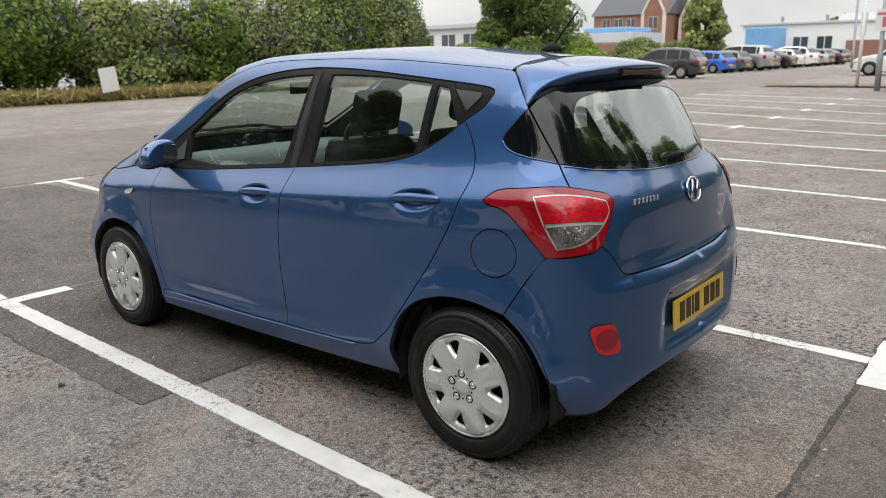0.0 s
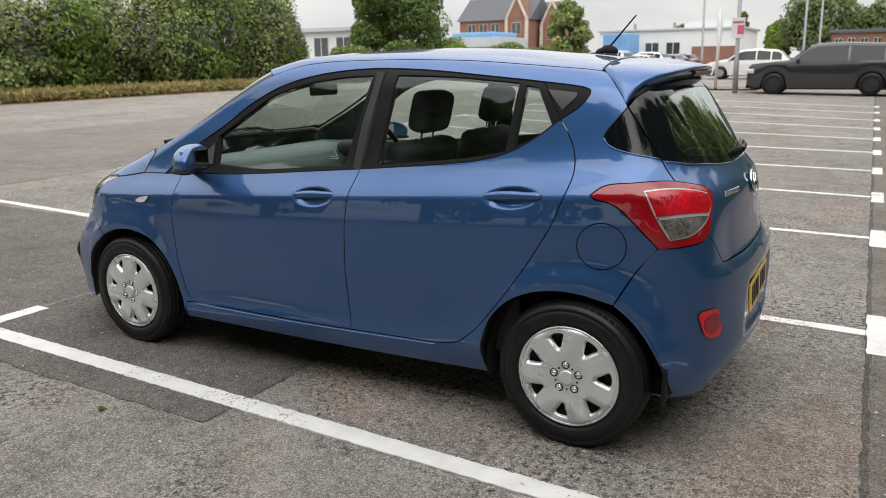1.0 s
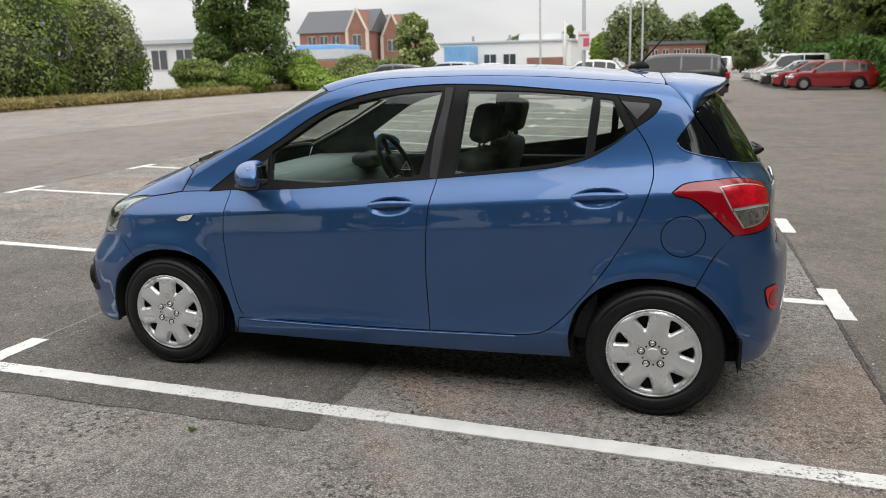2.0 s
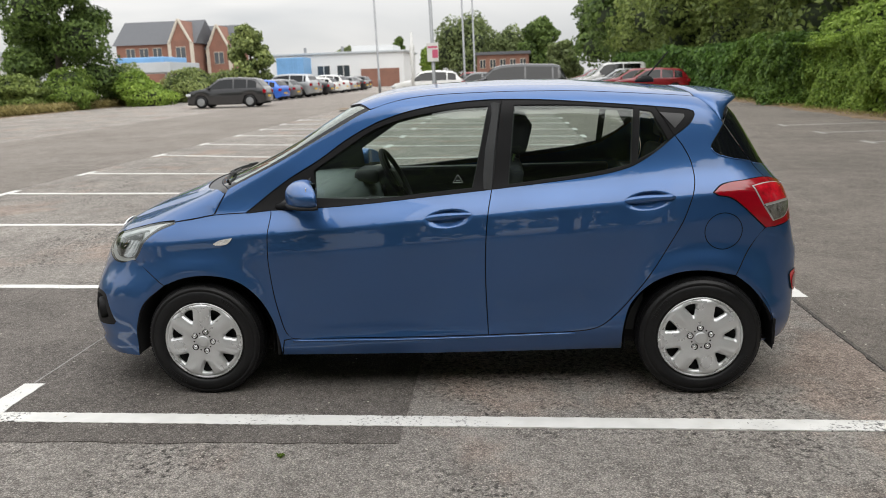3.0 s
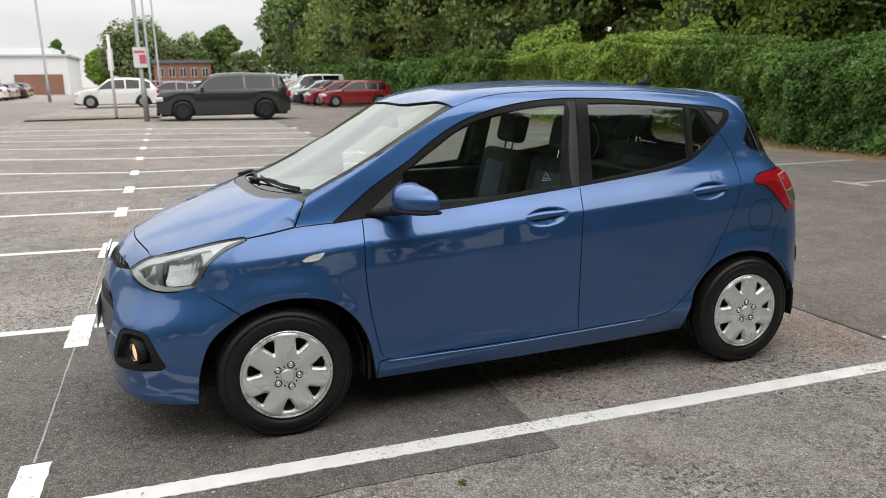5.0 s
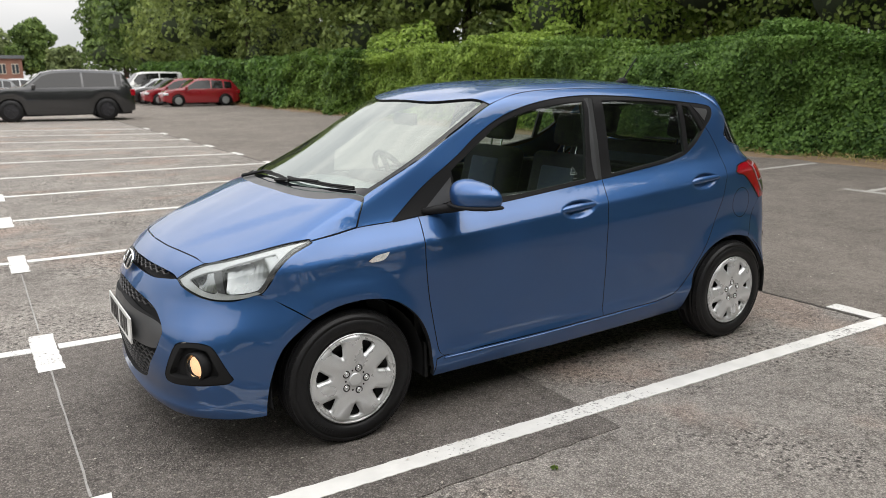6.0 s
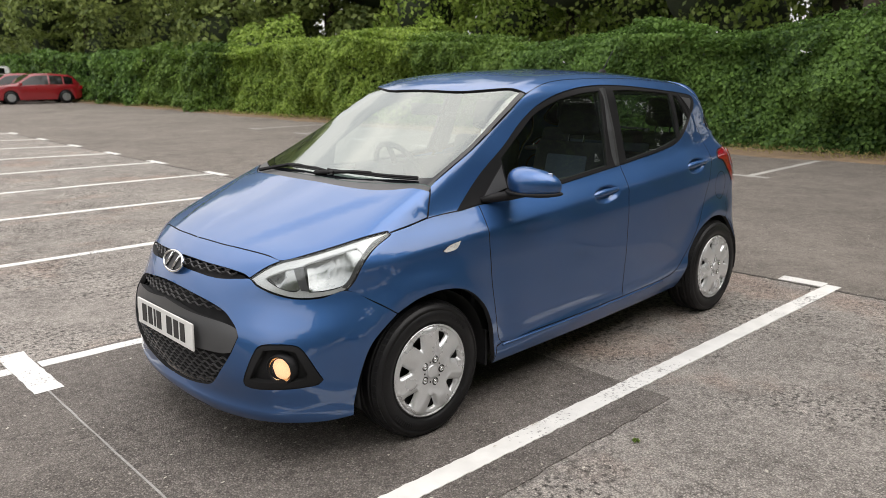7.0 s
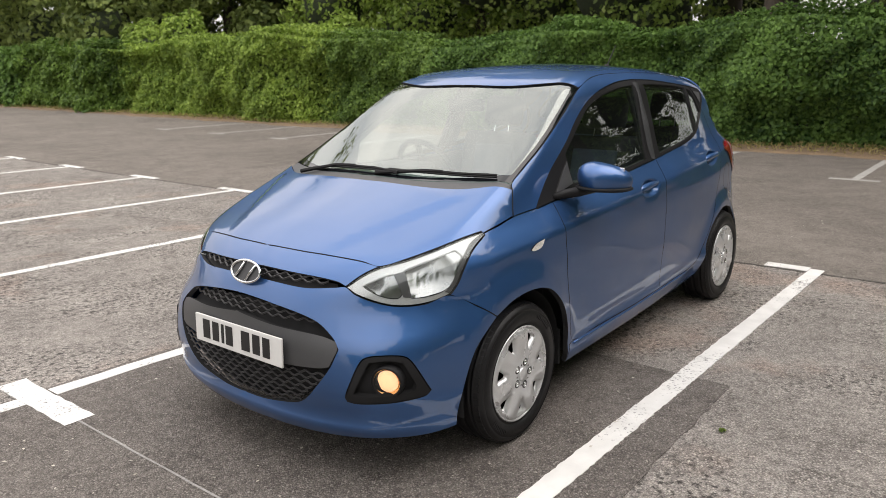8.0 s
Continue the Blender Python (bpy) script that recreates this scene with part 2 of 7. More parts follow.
SILVER = material("silver_wheel_paint", (0.70, 0.71, 0.72), 0.29, 0.55, 0.07, 300, 9, 0.0, coat=0.4)
CHROME = material("chrome", (0.80, 0.81, 0.82), 0.10, 1.0)
REFLECTOR = material("lamp_reflector", (0.33, 0.34, 0.34), 0.27, 0.95, 0.10, 90, 9, 0.05)
LAMP_GREY = material("lamp_bezel_grey", (0.52, 0.53, 0.53), 0.32, 0.35, 0.08, 80, 6)
RED_LENS = material("red_lamp_lens", (0.31, 0.002, 0.011), 0.22, 0.0, 0.15, 50, 9, 0.0, coat=0.9, spec=0.3)
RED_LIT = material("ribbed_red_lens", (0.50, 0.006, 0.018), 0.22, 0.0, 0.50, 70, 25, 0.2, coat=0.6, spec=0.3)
CLEAR_LENS = material("ribbed_clear_lens", (0.27, 0.25, 0.23), 0.18, 0.6, 0.75, 90, 22, 0.4, coat=1.0)
REPEATER = material("pale_repeater_lens", (0.74, 0.74, 0.72), 0.18, 0.1, 0.35, 120, 40, 0.2, coat=1.0)
UNDER_AND_GAPS = material("underbody_and_gap_shade", (0.010, 0.010, 0.011), 0.85, 0.0, 0.3, 30, 4)
YELLOW = material("yellow_plate", (0.80, 0.50, 0.012), 0.35, 0.0, 0.05, 60, 10, coat=0.3)
WHITE_PLATE = material("white_plate", (0.78, 0.78, 0.76), 0.32, 0.0, 0.04, 60, 10, coat=0.3)
INK = material("black_ink", (0.012, 0.012, 0.013), 0.45)
FABRIC = material("dark_seat_fabric", (0.030, 0.032, 0.036), 0.9, 0.0, 0.3, 240, 8, 0.2)
FABRIC_BLUE = material("blue_grey_seat_fabric", (0.075, 0.095, 0.13), 0.9, 0.0, 0.3, 240, 8, 0.2)
DASH = material("dashboard_plastic", (0.165, 0.198, 0.192), 0.6, 0.0, 0.15, 300, 6, 0.1)
LINING = material("pale_headlining", (0.40, 0.40, 0.38), 0.95, 0.0, 0.1, 150, 5)
SCREEN_GLASS = pane_glass("windscreen_glass", (0.78, 0.85, 0.82), 0.172, 0.03)
SIDE_GLASS = pane_glass("side_window_glass", (0.80, 0.87, 0.84), 0.060, 0.004)
REAR_GLASS = pane_glass("tailgate_glass", (0.42, 0.47, 0.46), 0.20, 0.01)
LAMP_GLASS = pane_glass("lamp_glass", (0.95, 0.97, 0.97), 0.05, 0.01)
DARK_GLASS = material("dark_gloss_glass", (0.006, 0.007, 0.009), 0.04, 0.0, spec=0.45)
MIRROR = material("mirror_glass", (0.85, 0.86, 0.87), 0.02, 1.0)
FOG_GLOW = glow("lit_fog_lamp", (1.0, 0.60, 0.32), 0.72)
FOG_BOWL = material("warm_reflector_bowl", (0.86, 0.66, 0.40), 0.22, 0.85, 0.12, 60, 20, 0.1)
RED_BRIGHT = material("red_reflector", (0.70, 0.012, 0.022), 0.12, 0.0, 0.1, 220, 20, 0.1, coat=0.45)
FOG_BULB = material("amber_bulb", (0.75, 0.42, 0.16), 0.25, 0.2, coat=1.0)
MESH_PLASTIC = material("mesh_plastic", (0.034, 0.034, 0.036), 0.40, 0.0, 0.2, 300, 8, 0.03)
RED_DIM = material("dark_red_strip", (0.07, 0.003, 0.006), 0.30, 0.0, 0.1, 80, 9, spec=0.2)
CABIN_DARK = material("dark_cabin_plastic", (0.030, 0.032, 0.034), 0.6, 0.0, 0.15, 300, 6, 0.1)

# ---- building tools ----
RNG = np.random.default_rng(7)


def part(name, bm, mat, parent=None, label="", smooth=False):
    """Links a bmesh as one mesh object, under its thing."""
    me = bpy.data.meshes.new(name)
    bm.to_mesh(me)
    bm.free()
    me.materials.append(mat)
    if smooth:
        me.shade_smooth()
    ob = new(name, me)
    if parent is not None:
        ob.parent = parent
    if label:
        ob["label"] = label
    return ob


def sheet(name, verts, faces, mat, parent=None, label="", smooth=False):
    me = bpy.data.meshes.new(name)
    me.from_pydata([tuple(v) for v in verts], [], [tuple(f) for f in faces])
    me.materials.append(mat)
    if smooth:
        me.shade_smooth()
    ob = new(name, me)
    if parent is not None:
        ob.parent = parent
    if label:
        ob["label"] = label
    return ob


def thing(name, m, label, category, group="", kind=""):
    ob = new(name)
    ob.matrix_world = m
    ob.empty_display_size = 0.2
    return tagged(ob, label, category, group, kind)


def add_box(bm, lo, hi, bevel=0.0, m=None, segments=2):
    """A box between two corners, with rounded edges."""
    r = bmesh.ops.create_cube(bm, size=1.0)
    vs = r["verts"]
    c = [(a + b) / 2 for a, b in zip(lo, hi)]
    s = [b - a for a, b in zip(lo, hi)]
    for v in vs:
        v.co = Vector((c[0] + v.co.x * s[0], c[1] + v.co.y * s[1], c[2] + v.co.z * s[2]))
        if m is not None:
            v.co = m @ v.co
    if bevel:
        es = {e for v in vs for e in v.link_edges}
        bmesh.ops.bevel(bm, geom=list(es), offset=bevel, segments=segments, affect="EDGES", profile=0.6)
    return bm


def box(lo, hi, bevel=0.0, m=None, segments=2):
    return add_box(bmesh.new(), lo, hi, bevel, m, segments)


def add_lathe(bm, profile, steps, axis="z", m=None, closed=False):
    """Turns a profile of (radius, height) round an axis."""
    rings = []
    for r, h in profile:
        ring = []
        for i in range(steps):
            a = 2 * math.pi * i / steps
            p = (r * math.cos(a), r * math.sin(a), h)
            if axis == "y":
                p = (r * math.cos(a), h, r * math.sin(a))
            v = Vector(p)
            ring.append(bm.verts.new(m @ v if m is not None else v))
        rings.append(ring)
    for a, b in zip(rings, rings[1:] + ([rings[0]] if closed else [])):
        for i in range(steps):
            j = (i + 1) % steps
            bm.faces.new((a[i], a[j], b[j], b[i]))
    return rings


def add_tube(bm, path, radius, sides=8, caps=True):
    """A round bar along a path; radius may be one number or one for each point."""
    path = [Vector(p) for p in path]
    rad = radius if isinstance(radius, (list, tuple)) else [radius] * len(path)
    rings = []
    for i, p in enumerate(path):
        t = (path[min(i + 1, len(path) - 1)] - path[max(i - 1, 0)]).normalized()
        u = t.cross(Vector((0, 0, 1)))
        if u.length < 1e-3:
            u = t.cross(Vector((1, 0, 0)))
        u.normalize()
        v = t.cross(u)
        rings.append([bm.verts.new(p + (u * math.cos(2 * math.pi * k / sides) + v * math.sin(2 * math.pi * k / sides)) * rad[i]) for k in range(sides)])
    for a, b in zip(rings, rings[1:]):
        for k in range(sides):
            j = (k + 1) % sides
            bm.faces.new((a[k], a[j], b[j], b[k]))
    if caps:
        bm.faces.new(rings[0][::-1])
        bm.faces.new(rings[-1])
    return bm


def tube(path, radius, sides=8):
    return add_tube(bmesh.new(), path, radius, sides)


def outward(bm):
    bmesh.ops.recalc_face_normals(bm, faces=bm.faces[:])
    return bm


def ground_z(y, x=-10.0):
    """The car park rises gently away from the car, less so on the side of the lane."""
    t = min(1.0, max(0.0, (x + 2.2) / 4.4))
    y = min(y, 160.0)
    return (1 - t) * 0.0075 * max(0.0, y - 1.5) + t * 0.0068 * max(0.0, y - 9.0)
# ---- the hatchback's outer form: every panel lies on the skin where form() is nought ----
def pchip_table(knots, lo, hi, soften):
    """A smooth curve through the knots, as a dense table."""
    ks = np.array(knots, float)
    xs, ys = ks[:, 0], ks[:, 1]
    grid = np.linspace(lo, hi, 1600)
    h, d = np.diff(xs), np.diff(ys) / np.diff(xs)
    m = np.zeros(len(xs))
    m[0], m[-1] = d[0], d[-1]
    for i in range(1, len(xs) - 1):
        if d[i - 1] * d[i] > 0:
            w1, w2 = 2 * h[i] + h[i - 1], h[i] + 2 * h[i - 1]
            m[i] = (w1 + w2) / (w1 / d[i - 1] + w2 / d[i])
    i = np.clip(np.searchsorted(xs, grid) - 1, 0, len(xs) - 2)
    t = np.clip((grid - xs[i]) / h[i], 0, 1)
    val = ((1 + 2 * t) * (1 - t) ** 2 * ys[i] + t * (1 - t) ** 2 * h[i] * m[i]
           + t * t * (3 - 2 * t) * ys[i + 1] + t * t * (t - 1) * h[i] * m[i + 1])
    val = val + np.where(grid < xs[0], (grid - xs[0]) * m[0], 0) + np.where(grid > xs[-1], (grid - xs[-1]) * m[-1], 0)
    step = grid[1] - grid[0]
    n = int(3 * soften / step) + 1
    kern = np.exp(-0.5 * (np.arange(-n, n + 1) * step / soften) ** 2)
    padded = np.concatenate([val[0] + (np.arange(-n, 0)) * (val[1] - val[0]), val, val[-1] + np.arange(1, n + 1) * (val[-1] - val[-2])])
    return grid, np.convolve(padded, kern / kern.sum(), "valid")


def at(table, x):
    return np.interp(x, table[0], table[1])


# height against the shoulder crease -> half width at the doors
FLANK = pchip_table([(-0.80, 0.65), (-0.73, 0.712), (-0.685, 0.742), (-0.635, 0.762), (-0.600, 0.775), (-0.570, 0.782), (-0.52, 0.776), (-0.45, 0.780), (-0.30, 0.790),
                     (-0.15, 0.790), (-0.04, 0.780), (-0.012, 0.777), (0.012, 0.764), (0.105, 0.701), (0.30, 0.634), (0.505, 0.562), (0.62, 0.512)], -1.0, 0.9, 0.007)
# how far the plan draws in towards nose and tail
PLAN = pchip_table([(-2.0, -0.10), (-1.6, -0.045), (-1.3, -0.020), (-1.06, -0.009), (-0.6, 0.0), (0.0, 0.003), (0.6, 0.0), (1.0, -0.014), (1.23, -0.040),
                    (1.42, -0.066), (1.6, -0.09), (1.8, -0.13)], -2.2, 2.0, 0.05)
NOSE = pchip_table([(0.05, -1.84), (0.15, -1.890), (0.205, -1.928), (0.235, -1.938), (0.262, -1.922), (0.30, -1.932), (0.38, -1.945), (0.50, -1.948), (0.60, -1.935), (0.68, -1.905), (0.74, -1.876),
                    (0.80, -1.838), (0.86, -1.79), (0.95, -1.72), (1.6, -1.5)], 0.0, 1.6, 0.012)
NOSE_BOW = pchip_table([(0.1, 0.25), (0.35, 0.16), (0.5, 0.255), (0.65, 0.475), (0.74, 0.42), (0.85, 0.36), (1.1, 0.36)], 0.0, 1.6, 0.02)
TAIL = pchip_table([(0.05, 1.56), (0.16, 1.65), (0.24, 1.715), (0.36, 1.755), (0.50, 1.765), (0.60, 1.760), (0.70, 1.744), (0.80, 1.722), (0.88, 1.700),
                    (0.95, 1.672), (1.02, 1.624), (1.10, 1.578), (1.25, 1.478), (1.40, 1.375), (1.5, 1.30)], 0.0, 1.6, 0.010)
TAIL_BOW = pchip_table([(0.2, 0.10), (0.5, 0.18), (0.75, 0.13), (0.97, 0.14), (1.06, 0.24), (1.3, 0.18), (1.5, 0.16)], 0.0, 1.6, 0.02)
CREST = pchip_table([(-1.95, 0.66), (-1.86, 0.76), (-1.78, 0.812), (-1.65, 0.868), (-1.5, 0.926), (-1.35, 0.980), (-1.22, 1.028), (-1.0, 1.120), (-0.8, 1.220), (-0.62, 1.326),
                     (-0.42, 1.428), (-0.22, 1.470), (0.0, 1.482), (0.3, 1.488), (0.6, 1.480), (0.9, 1.457), (1.15, 1.432), (1.4, 1.400), (1.7, 1.35)], -2.2, 2.0, 0.022)
CROWN = pchip_table([(-2.0, 0.02), (-1.4, 0.06), (-1.0, 0.06), (-0.4, 0.10), (0.3, 0.15), (1.3, 0.14), (2.0, 0.14)], -2.2, 2.0, 0.05)
SWEEP = pchip_table([(-2.0, 0.45), (-1.5, 0.36), (-1.1, 0.24), (-0.5, 0.12), (0.0, 0.05), (0.4, 0.0), (2.0, 0.0)], -2.2, 2.0, 0.05)
EDGE = pchip_table([(-2.0, 0.06), (-1.5, 0.07), (-1.1, 0.06), (-0.8, 0.05), (-0.3, 0.08), (0.3, 0.12), (1.4, 0.12)], -2.2, 2.0, 0.05)
AXLES, HUB_Z, HUB_Y = (-1.1925, 1.1925), 0.283, 0.780
GRIPS = ((0.030, 0.868), (0.945, 0.930))


def crease(x):
    return 0.873 + 0.070 * x


def ramp(v, lo, hi):
    t = np.clip((v - lo) / (hi - lo), 0, 1)
    return t * t * (3 - 2 * t)


def half_width(x, z):
    d = z - crease(x)
    taper = at(PLAN, x)
    taper = taper * np.where(x > 0, 0.42 + 0.58 * ramp(z, 0.35, 0.75), 1.0)
    w = at(FLANK, d) + taper
    # swell round the wheels
    for ax in AXLES:
        r = np.hypot(x - ax, z - HUB_Z)
        w = w + 0.022 * np.exp(-((r - 0.335) / 0.075) ** 2) * ramp(z, 0.15, 0.35) * (1 - ramp(z, 0.66, 0.80))
    # a long hollow low on the doors
    w = w - 0.007 * np.exp(-((z - 0.328 - 0.03 * x) / 0.030) ** 2) * ramp(x, -0.80, -0.45) * (1 - ramp(x, 0.45, 0.80))
    # scoops behind the door handles
    for gx, gz in GRIPS:
        r = np.sqrt(((x - gx) / 0.118) ** 2 + ((z - gz - 0.07 * (x - gx) + 0.002) / 0.044) ** 2)
        w = w - 0.022 * (1 - ramp(r, 0.40, 1.0))
    return w


def smooth_max(a, b, k):
    h = np.maximum(k - np.abs(a - b), 0) / k
    return np.maximum(a, b) + h * h * k * 0.25


def form(x, y, z):
    """Below nought inside the car, above nought outside."""
    a = np.abs(y)
    flank = a - half_width(x, z)
    nose = at(NOSE, z) + at(NOSE_BOW, z) * a * a + 0.42 * a ** 4 - x
    bed = 0.036 * (1 - ramp(a, 0.275, 0.350)) * ramp(z, 0.395, 0.437) * (1 - ramp(z, 0.566, 0.640))
    tuck = 0.040 * ramp(z, 0.664, 0.708) * (1 - ramp(z, 0.76, 0.96)) * (1 - ramp(a, 0.38, 0.68))
    tail = x - (at(TAIL, z) - bed - tuck - at(TAIL_BOW, z) * a * a - (0.28 + 0.22 * ramp(z, 0.8, 1.1)) * a ** 4)
    fold = 0.28 + 0.50 * (x + 1.75)
    swell = 0.012 * (1 - ramp(a, fold - 0.035, fold + 0.035)) * ramp(x, -1.80, -1.60) * (1 - ramp(x, -1.30, -1.15))
    top = z - (at(CREST, x - at(SWEEP, x) * a * a) - at(CROWN, x) * a * a + swell - 0.004)
    f = smooth_max(flank, nose, 0.16)
    f = smooth_max(f, tail, 0.12)
    return smooth_max(f, top, at(EDGE, x))


def skin(points, way, reach=0.9):
    """Slides points along way, from outside, on to the skin."""
    p, w = np.array(points, float), np.array(way, float)
    w = w / np.linalg.norm(w)
    p = p - w * reach
    n = 72
    lo, found = np.zeros(len(p)), np.zeros(len(p), bool)
    step = 2 * reach / n
    for i in range(n):
        q = p + w * ((i + 1) * step)
        inside = form(q[:, 0], q[:, 1], q[:, 2]) < 0
        lo = np.where(~found & inside, i * step, lo)
        found |= inside
    hi = lo + step
    for _ in range(26):
        mid = (lo + hi) / 2
        q = p + w * mid[:, None]
        inside = form(q[:, 0], q[:, 1], q[:, 2]) < 0
        hi, lo = np.where(inside, mid, hi), np.where(inside, lo, mid)
    return p + w * ((lo + hi) / 2)[:, None], found


def facing(p):
    """Outward normals of the skin at the points p."""
    e = 0.002
    g = np.stack([form(p[:, 0] + e, p[:, 1], p[:, 2]) - form(p[:, 0] - e, p[:, 1], p[:, 2]),
                  form(p[:, 0], p[:, 1] + e, p[:, 2]) - form(p[:, 0], p[:, 1] - e, p[:, 2]),
                  form(p[:, 0], p[:, 1], p[:, 2] + e) - form(p[:, 0], p[:, 1], p[:, 2] - e)], 1)
    return g / np.linalg.norm(g, axis=1)[:, None]

# ---- the car park ----
def ground_sheet():
    xs = [-900, -300, -120, -60, -30, -16, -8, -4, -2.2, -1.1, 0, 1.1, 2.2, 4, 8, 14, 30, 60, 120, 300, 900]
    ys = [-900, -300, -100, -40, -16, -8, -4, -2, 0] + [1.5 + 0.75 * k for k in range(41)] + [34, 38, 44, 52, 60, 75, 90, 120, 160, 300, 900]
    verts = [(x, y, ground_z(y, x)) for y in ys for x in xs]
    n = len(xs)
    faces = [(j * n + i, j * n + i + 1, (j + 1) * n + i + 1, (j + 1) * n + i) for j in range(len(ys) - 1) for i in range(n - 1)]
    return tagged(sheet("ground", verts, faces, TAR_OLD), "worn grey tarmac of an open car park", "ground", kind="structure")


def strip(name, corners, lift, mat, label, category, jitter=0.0, rng=None, step=0.35, skew=0.0):
    """A thin slab that lies on the ground, with slightly ragged edges. corners: x0, y0, x1, y1."""
    x0, y0, x1, y1 = corners
    bm = bmesh.new()
    along_x = abs(x1 - x0) > abs(y1 - y0)
    n = max(1, int(max(abs(x1 - x0), abs(y1 - y0)) / step))
    rows = []
    for i in range(n + 1):
        t = i / n
        j1, j2 = (rng.uniform(-jitter, jitter, 2) if jitter else (0, 0))
        if along_x:
            x = x0 + (x1 - x0) * t
            a, b = (x, y0 + j1 + skew * t), (x, y1 + j2 + skew * t)
        else:
            y = y0 + (y1 - y0) * t
            a, b = (x0 + j1, y), (x1 + j2, y)
        rows.append([bm.verts.new((*p, ground_z(p[1], p[0]) + h)) for p in (a, b) for h in (lift, lift - 0.006)])
    for r, s in zip(rows, rows[1:]):
        for k, l in ((0, 2), (1, 0), (2, 3)):
            bm.faces.new((r[k], r[l], s[l], s[k]))
    outward(bm)
    ob = part(name, bm, mat)
    return tagged(ob, label, category, kind="structure")


ground_sheet()
strip("pavement", (-7.05, -1.30, -0.17, 1.28), 0.004, TAR_NEW, "long patch of newer dark tarmac", "tarmac patch", 0.007, RNG, 0.06)
strip("road", (2.19, -14.0, 10.25, 60.0), 0.004, TAR_LANE, "smooth dark tarmac of the driving lane", "lane", 0.012, RNG, 0.4)
strip("road", (-14.0, -14.0, -7.25, 60.0), 0.004, TAR_PALE, "smooth tarmac of the lane across the bays", "lane", 0.012, RNG, 0.4)

strip("joint", (2.170, -14.0, 2.196, 60.0), 0.0048, JOINT, "dark ragged seam between two tarmac surfaces", "seam", 0.007, RNG, 0.05)
WORN_PAINT = material("worn_thin_paint", (0.40, 0.385, 0.36), 0.85, 0.0, 0.35, 40, 2.5, 0.3)
FADED_PAINT = material("faded_thin_paint", (0.30, 0.29, 0.275), 0.85, 0.0, 0.4, 60, 2.0, 0.3)
LINE_LABEL = "worn white painted parking bay line"
# each bay line: where it meets the lane on one side, the middle and the other lane
BAYS = ((1.50, 1.21, 1.09), (4.05, 3.63, 3.56), (6.40, 5.78, 5.66), (8.65, 7.74, 7.80), (11.6, 9.85, 9.95), (14.1, 12.3, 12.0), (16.6, 14.8, 14.1), (18.9, 17.3, 16.3), (21.1, 19.7, 18.7), (23.3, 22.1, 21.1))
strip("line", (-2.13, -1.105, 2.28, -1.005), 0.0068, ROAD_PAINT, LINE_LABEL, "bay line", 0.0035, RNG, 0.022, -0.080)
strip("line", (2.20, -1.082, 2.32, -0.78), 0.0068, ROAD_PAINT, LINE_LABEL, "bay line", 0.004, RNG, 0.05)
strip("line", (-2.25, -1.105, -2.135, -0.66), 0.0068, ROAD_PAINT, LINE_LABEL, "bay line", 0.004, RNG, 0.05)
CROSSBAR = "short white crossbar at the end of a bay line"
strip("line", (-7.05, -0.88, -2.27, -0.79), 0.0068, ROAD_PAINT, LINE_LABEL, "bay line", 0.005, RNG, 0.12, -0.22)
for left, by, right in BAYS:
    strip("line", (-2.13, by - 0.045, 2.17, by + 0.045), 0.0068, ROAD_PAINT, LINE_LABEL, "bay line", 0.005, RNG, 0.12, right - by)
    strip("line", (-7.05, left - 0.045, -2.27, left + 0.045), 0.0068, ROAD_PAINT, LINE_LABEL, "bay line", 0.006, RNG, 0.12, by - left)
    strip("line", (2.175, right - 0.33, 2.29, right + 0.33), 0.0068, ROAD_PAINT, CROSSBAR, "bay line", 0.005, RNG, 0.05)
    strip("line", (-2.265, by - 0.40, -2.135, by + 0.27), 0.0068, ROAD_PAINT, CROSSBAR, "bay line", 0.005, RNG, 0.05)
    strip("line", (-7.17, left - 0.30, -7.055, left + 0.30), 0.0068, ROAD_PAINT, CROSSBAR, "bay line", 0.005, RNG, 0.05)
strip("line", (-2.206, 1.56, -2.197, 3.16), 0.0056, FADED_PAINT, "thin faded setting-out line", "bay line", 0.002, RNG, 0.1)
strip("line", (-2.206, -0.65, -2.197, 0.82), 0.0056, FADED_PAINT, "thin faded setting-out line", "bay line", 0.002, RNG, 0.1)
for k in range(9):
    by = -2.75 + 2.29 * k
    strip("line", (7.42, by - 0.05, 9.9, by + 0.05), 0.0068, WORN_PAINT, LINE_LABEL, "bay line", 0.006, RNG, 0.15)
    strip("line", (7.30, by - 0.30, 7.415, by + 0.30), 0.0068, WORN_PAINT, "short white crossbar at the end of a bay line", "bay line", 0.005, RNG, 0.05)

# pale bits of leaf and grit strewn over the tarmac
GRIT = leaf_material("pale_leaf_grit", (0.30, 0.27, 0.22), (0.72, 0.68, 0.60), 0.1)
DRY_GRASS = leaf_material("dry_verge_grass", (0.20, 0.17, 0.065), (0.46, 0.39, 0.16), 0.3)
LITTER = material("dry_leaf_litter", (0.20, 0.14, 0.085), 0.95, 0.0, 0.45, 60, 3, 0.4)
# this darkest hedge green includes the shade of trees hanging over it
HEDGE_LEAF = leaf_material("hedge_leaves", (0.028, 0.074, 0.016), (0.21, 0.36, 0.078), 0.34)
HEDGE_MID = leaf_material("mid_hedge_leaves", (0.040, 0.090, 0.016), (0.23, 0.36, 0.070), 0.35)
HEDGE_BRIGHT = leaf_material("bright_hedge_leaves", (0.10, 0.180, 0.026), (0.42, 0.56, 0.11), 0.4)
DARK_LEAF = leaf_material("dark_tree_leaves", (0.034, 0.064, 0.018), (0.20, 0.29, 0.072), 0.30)
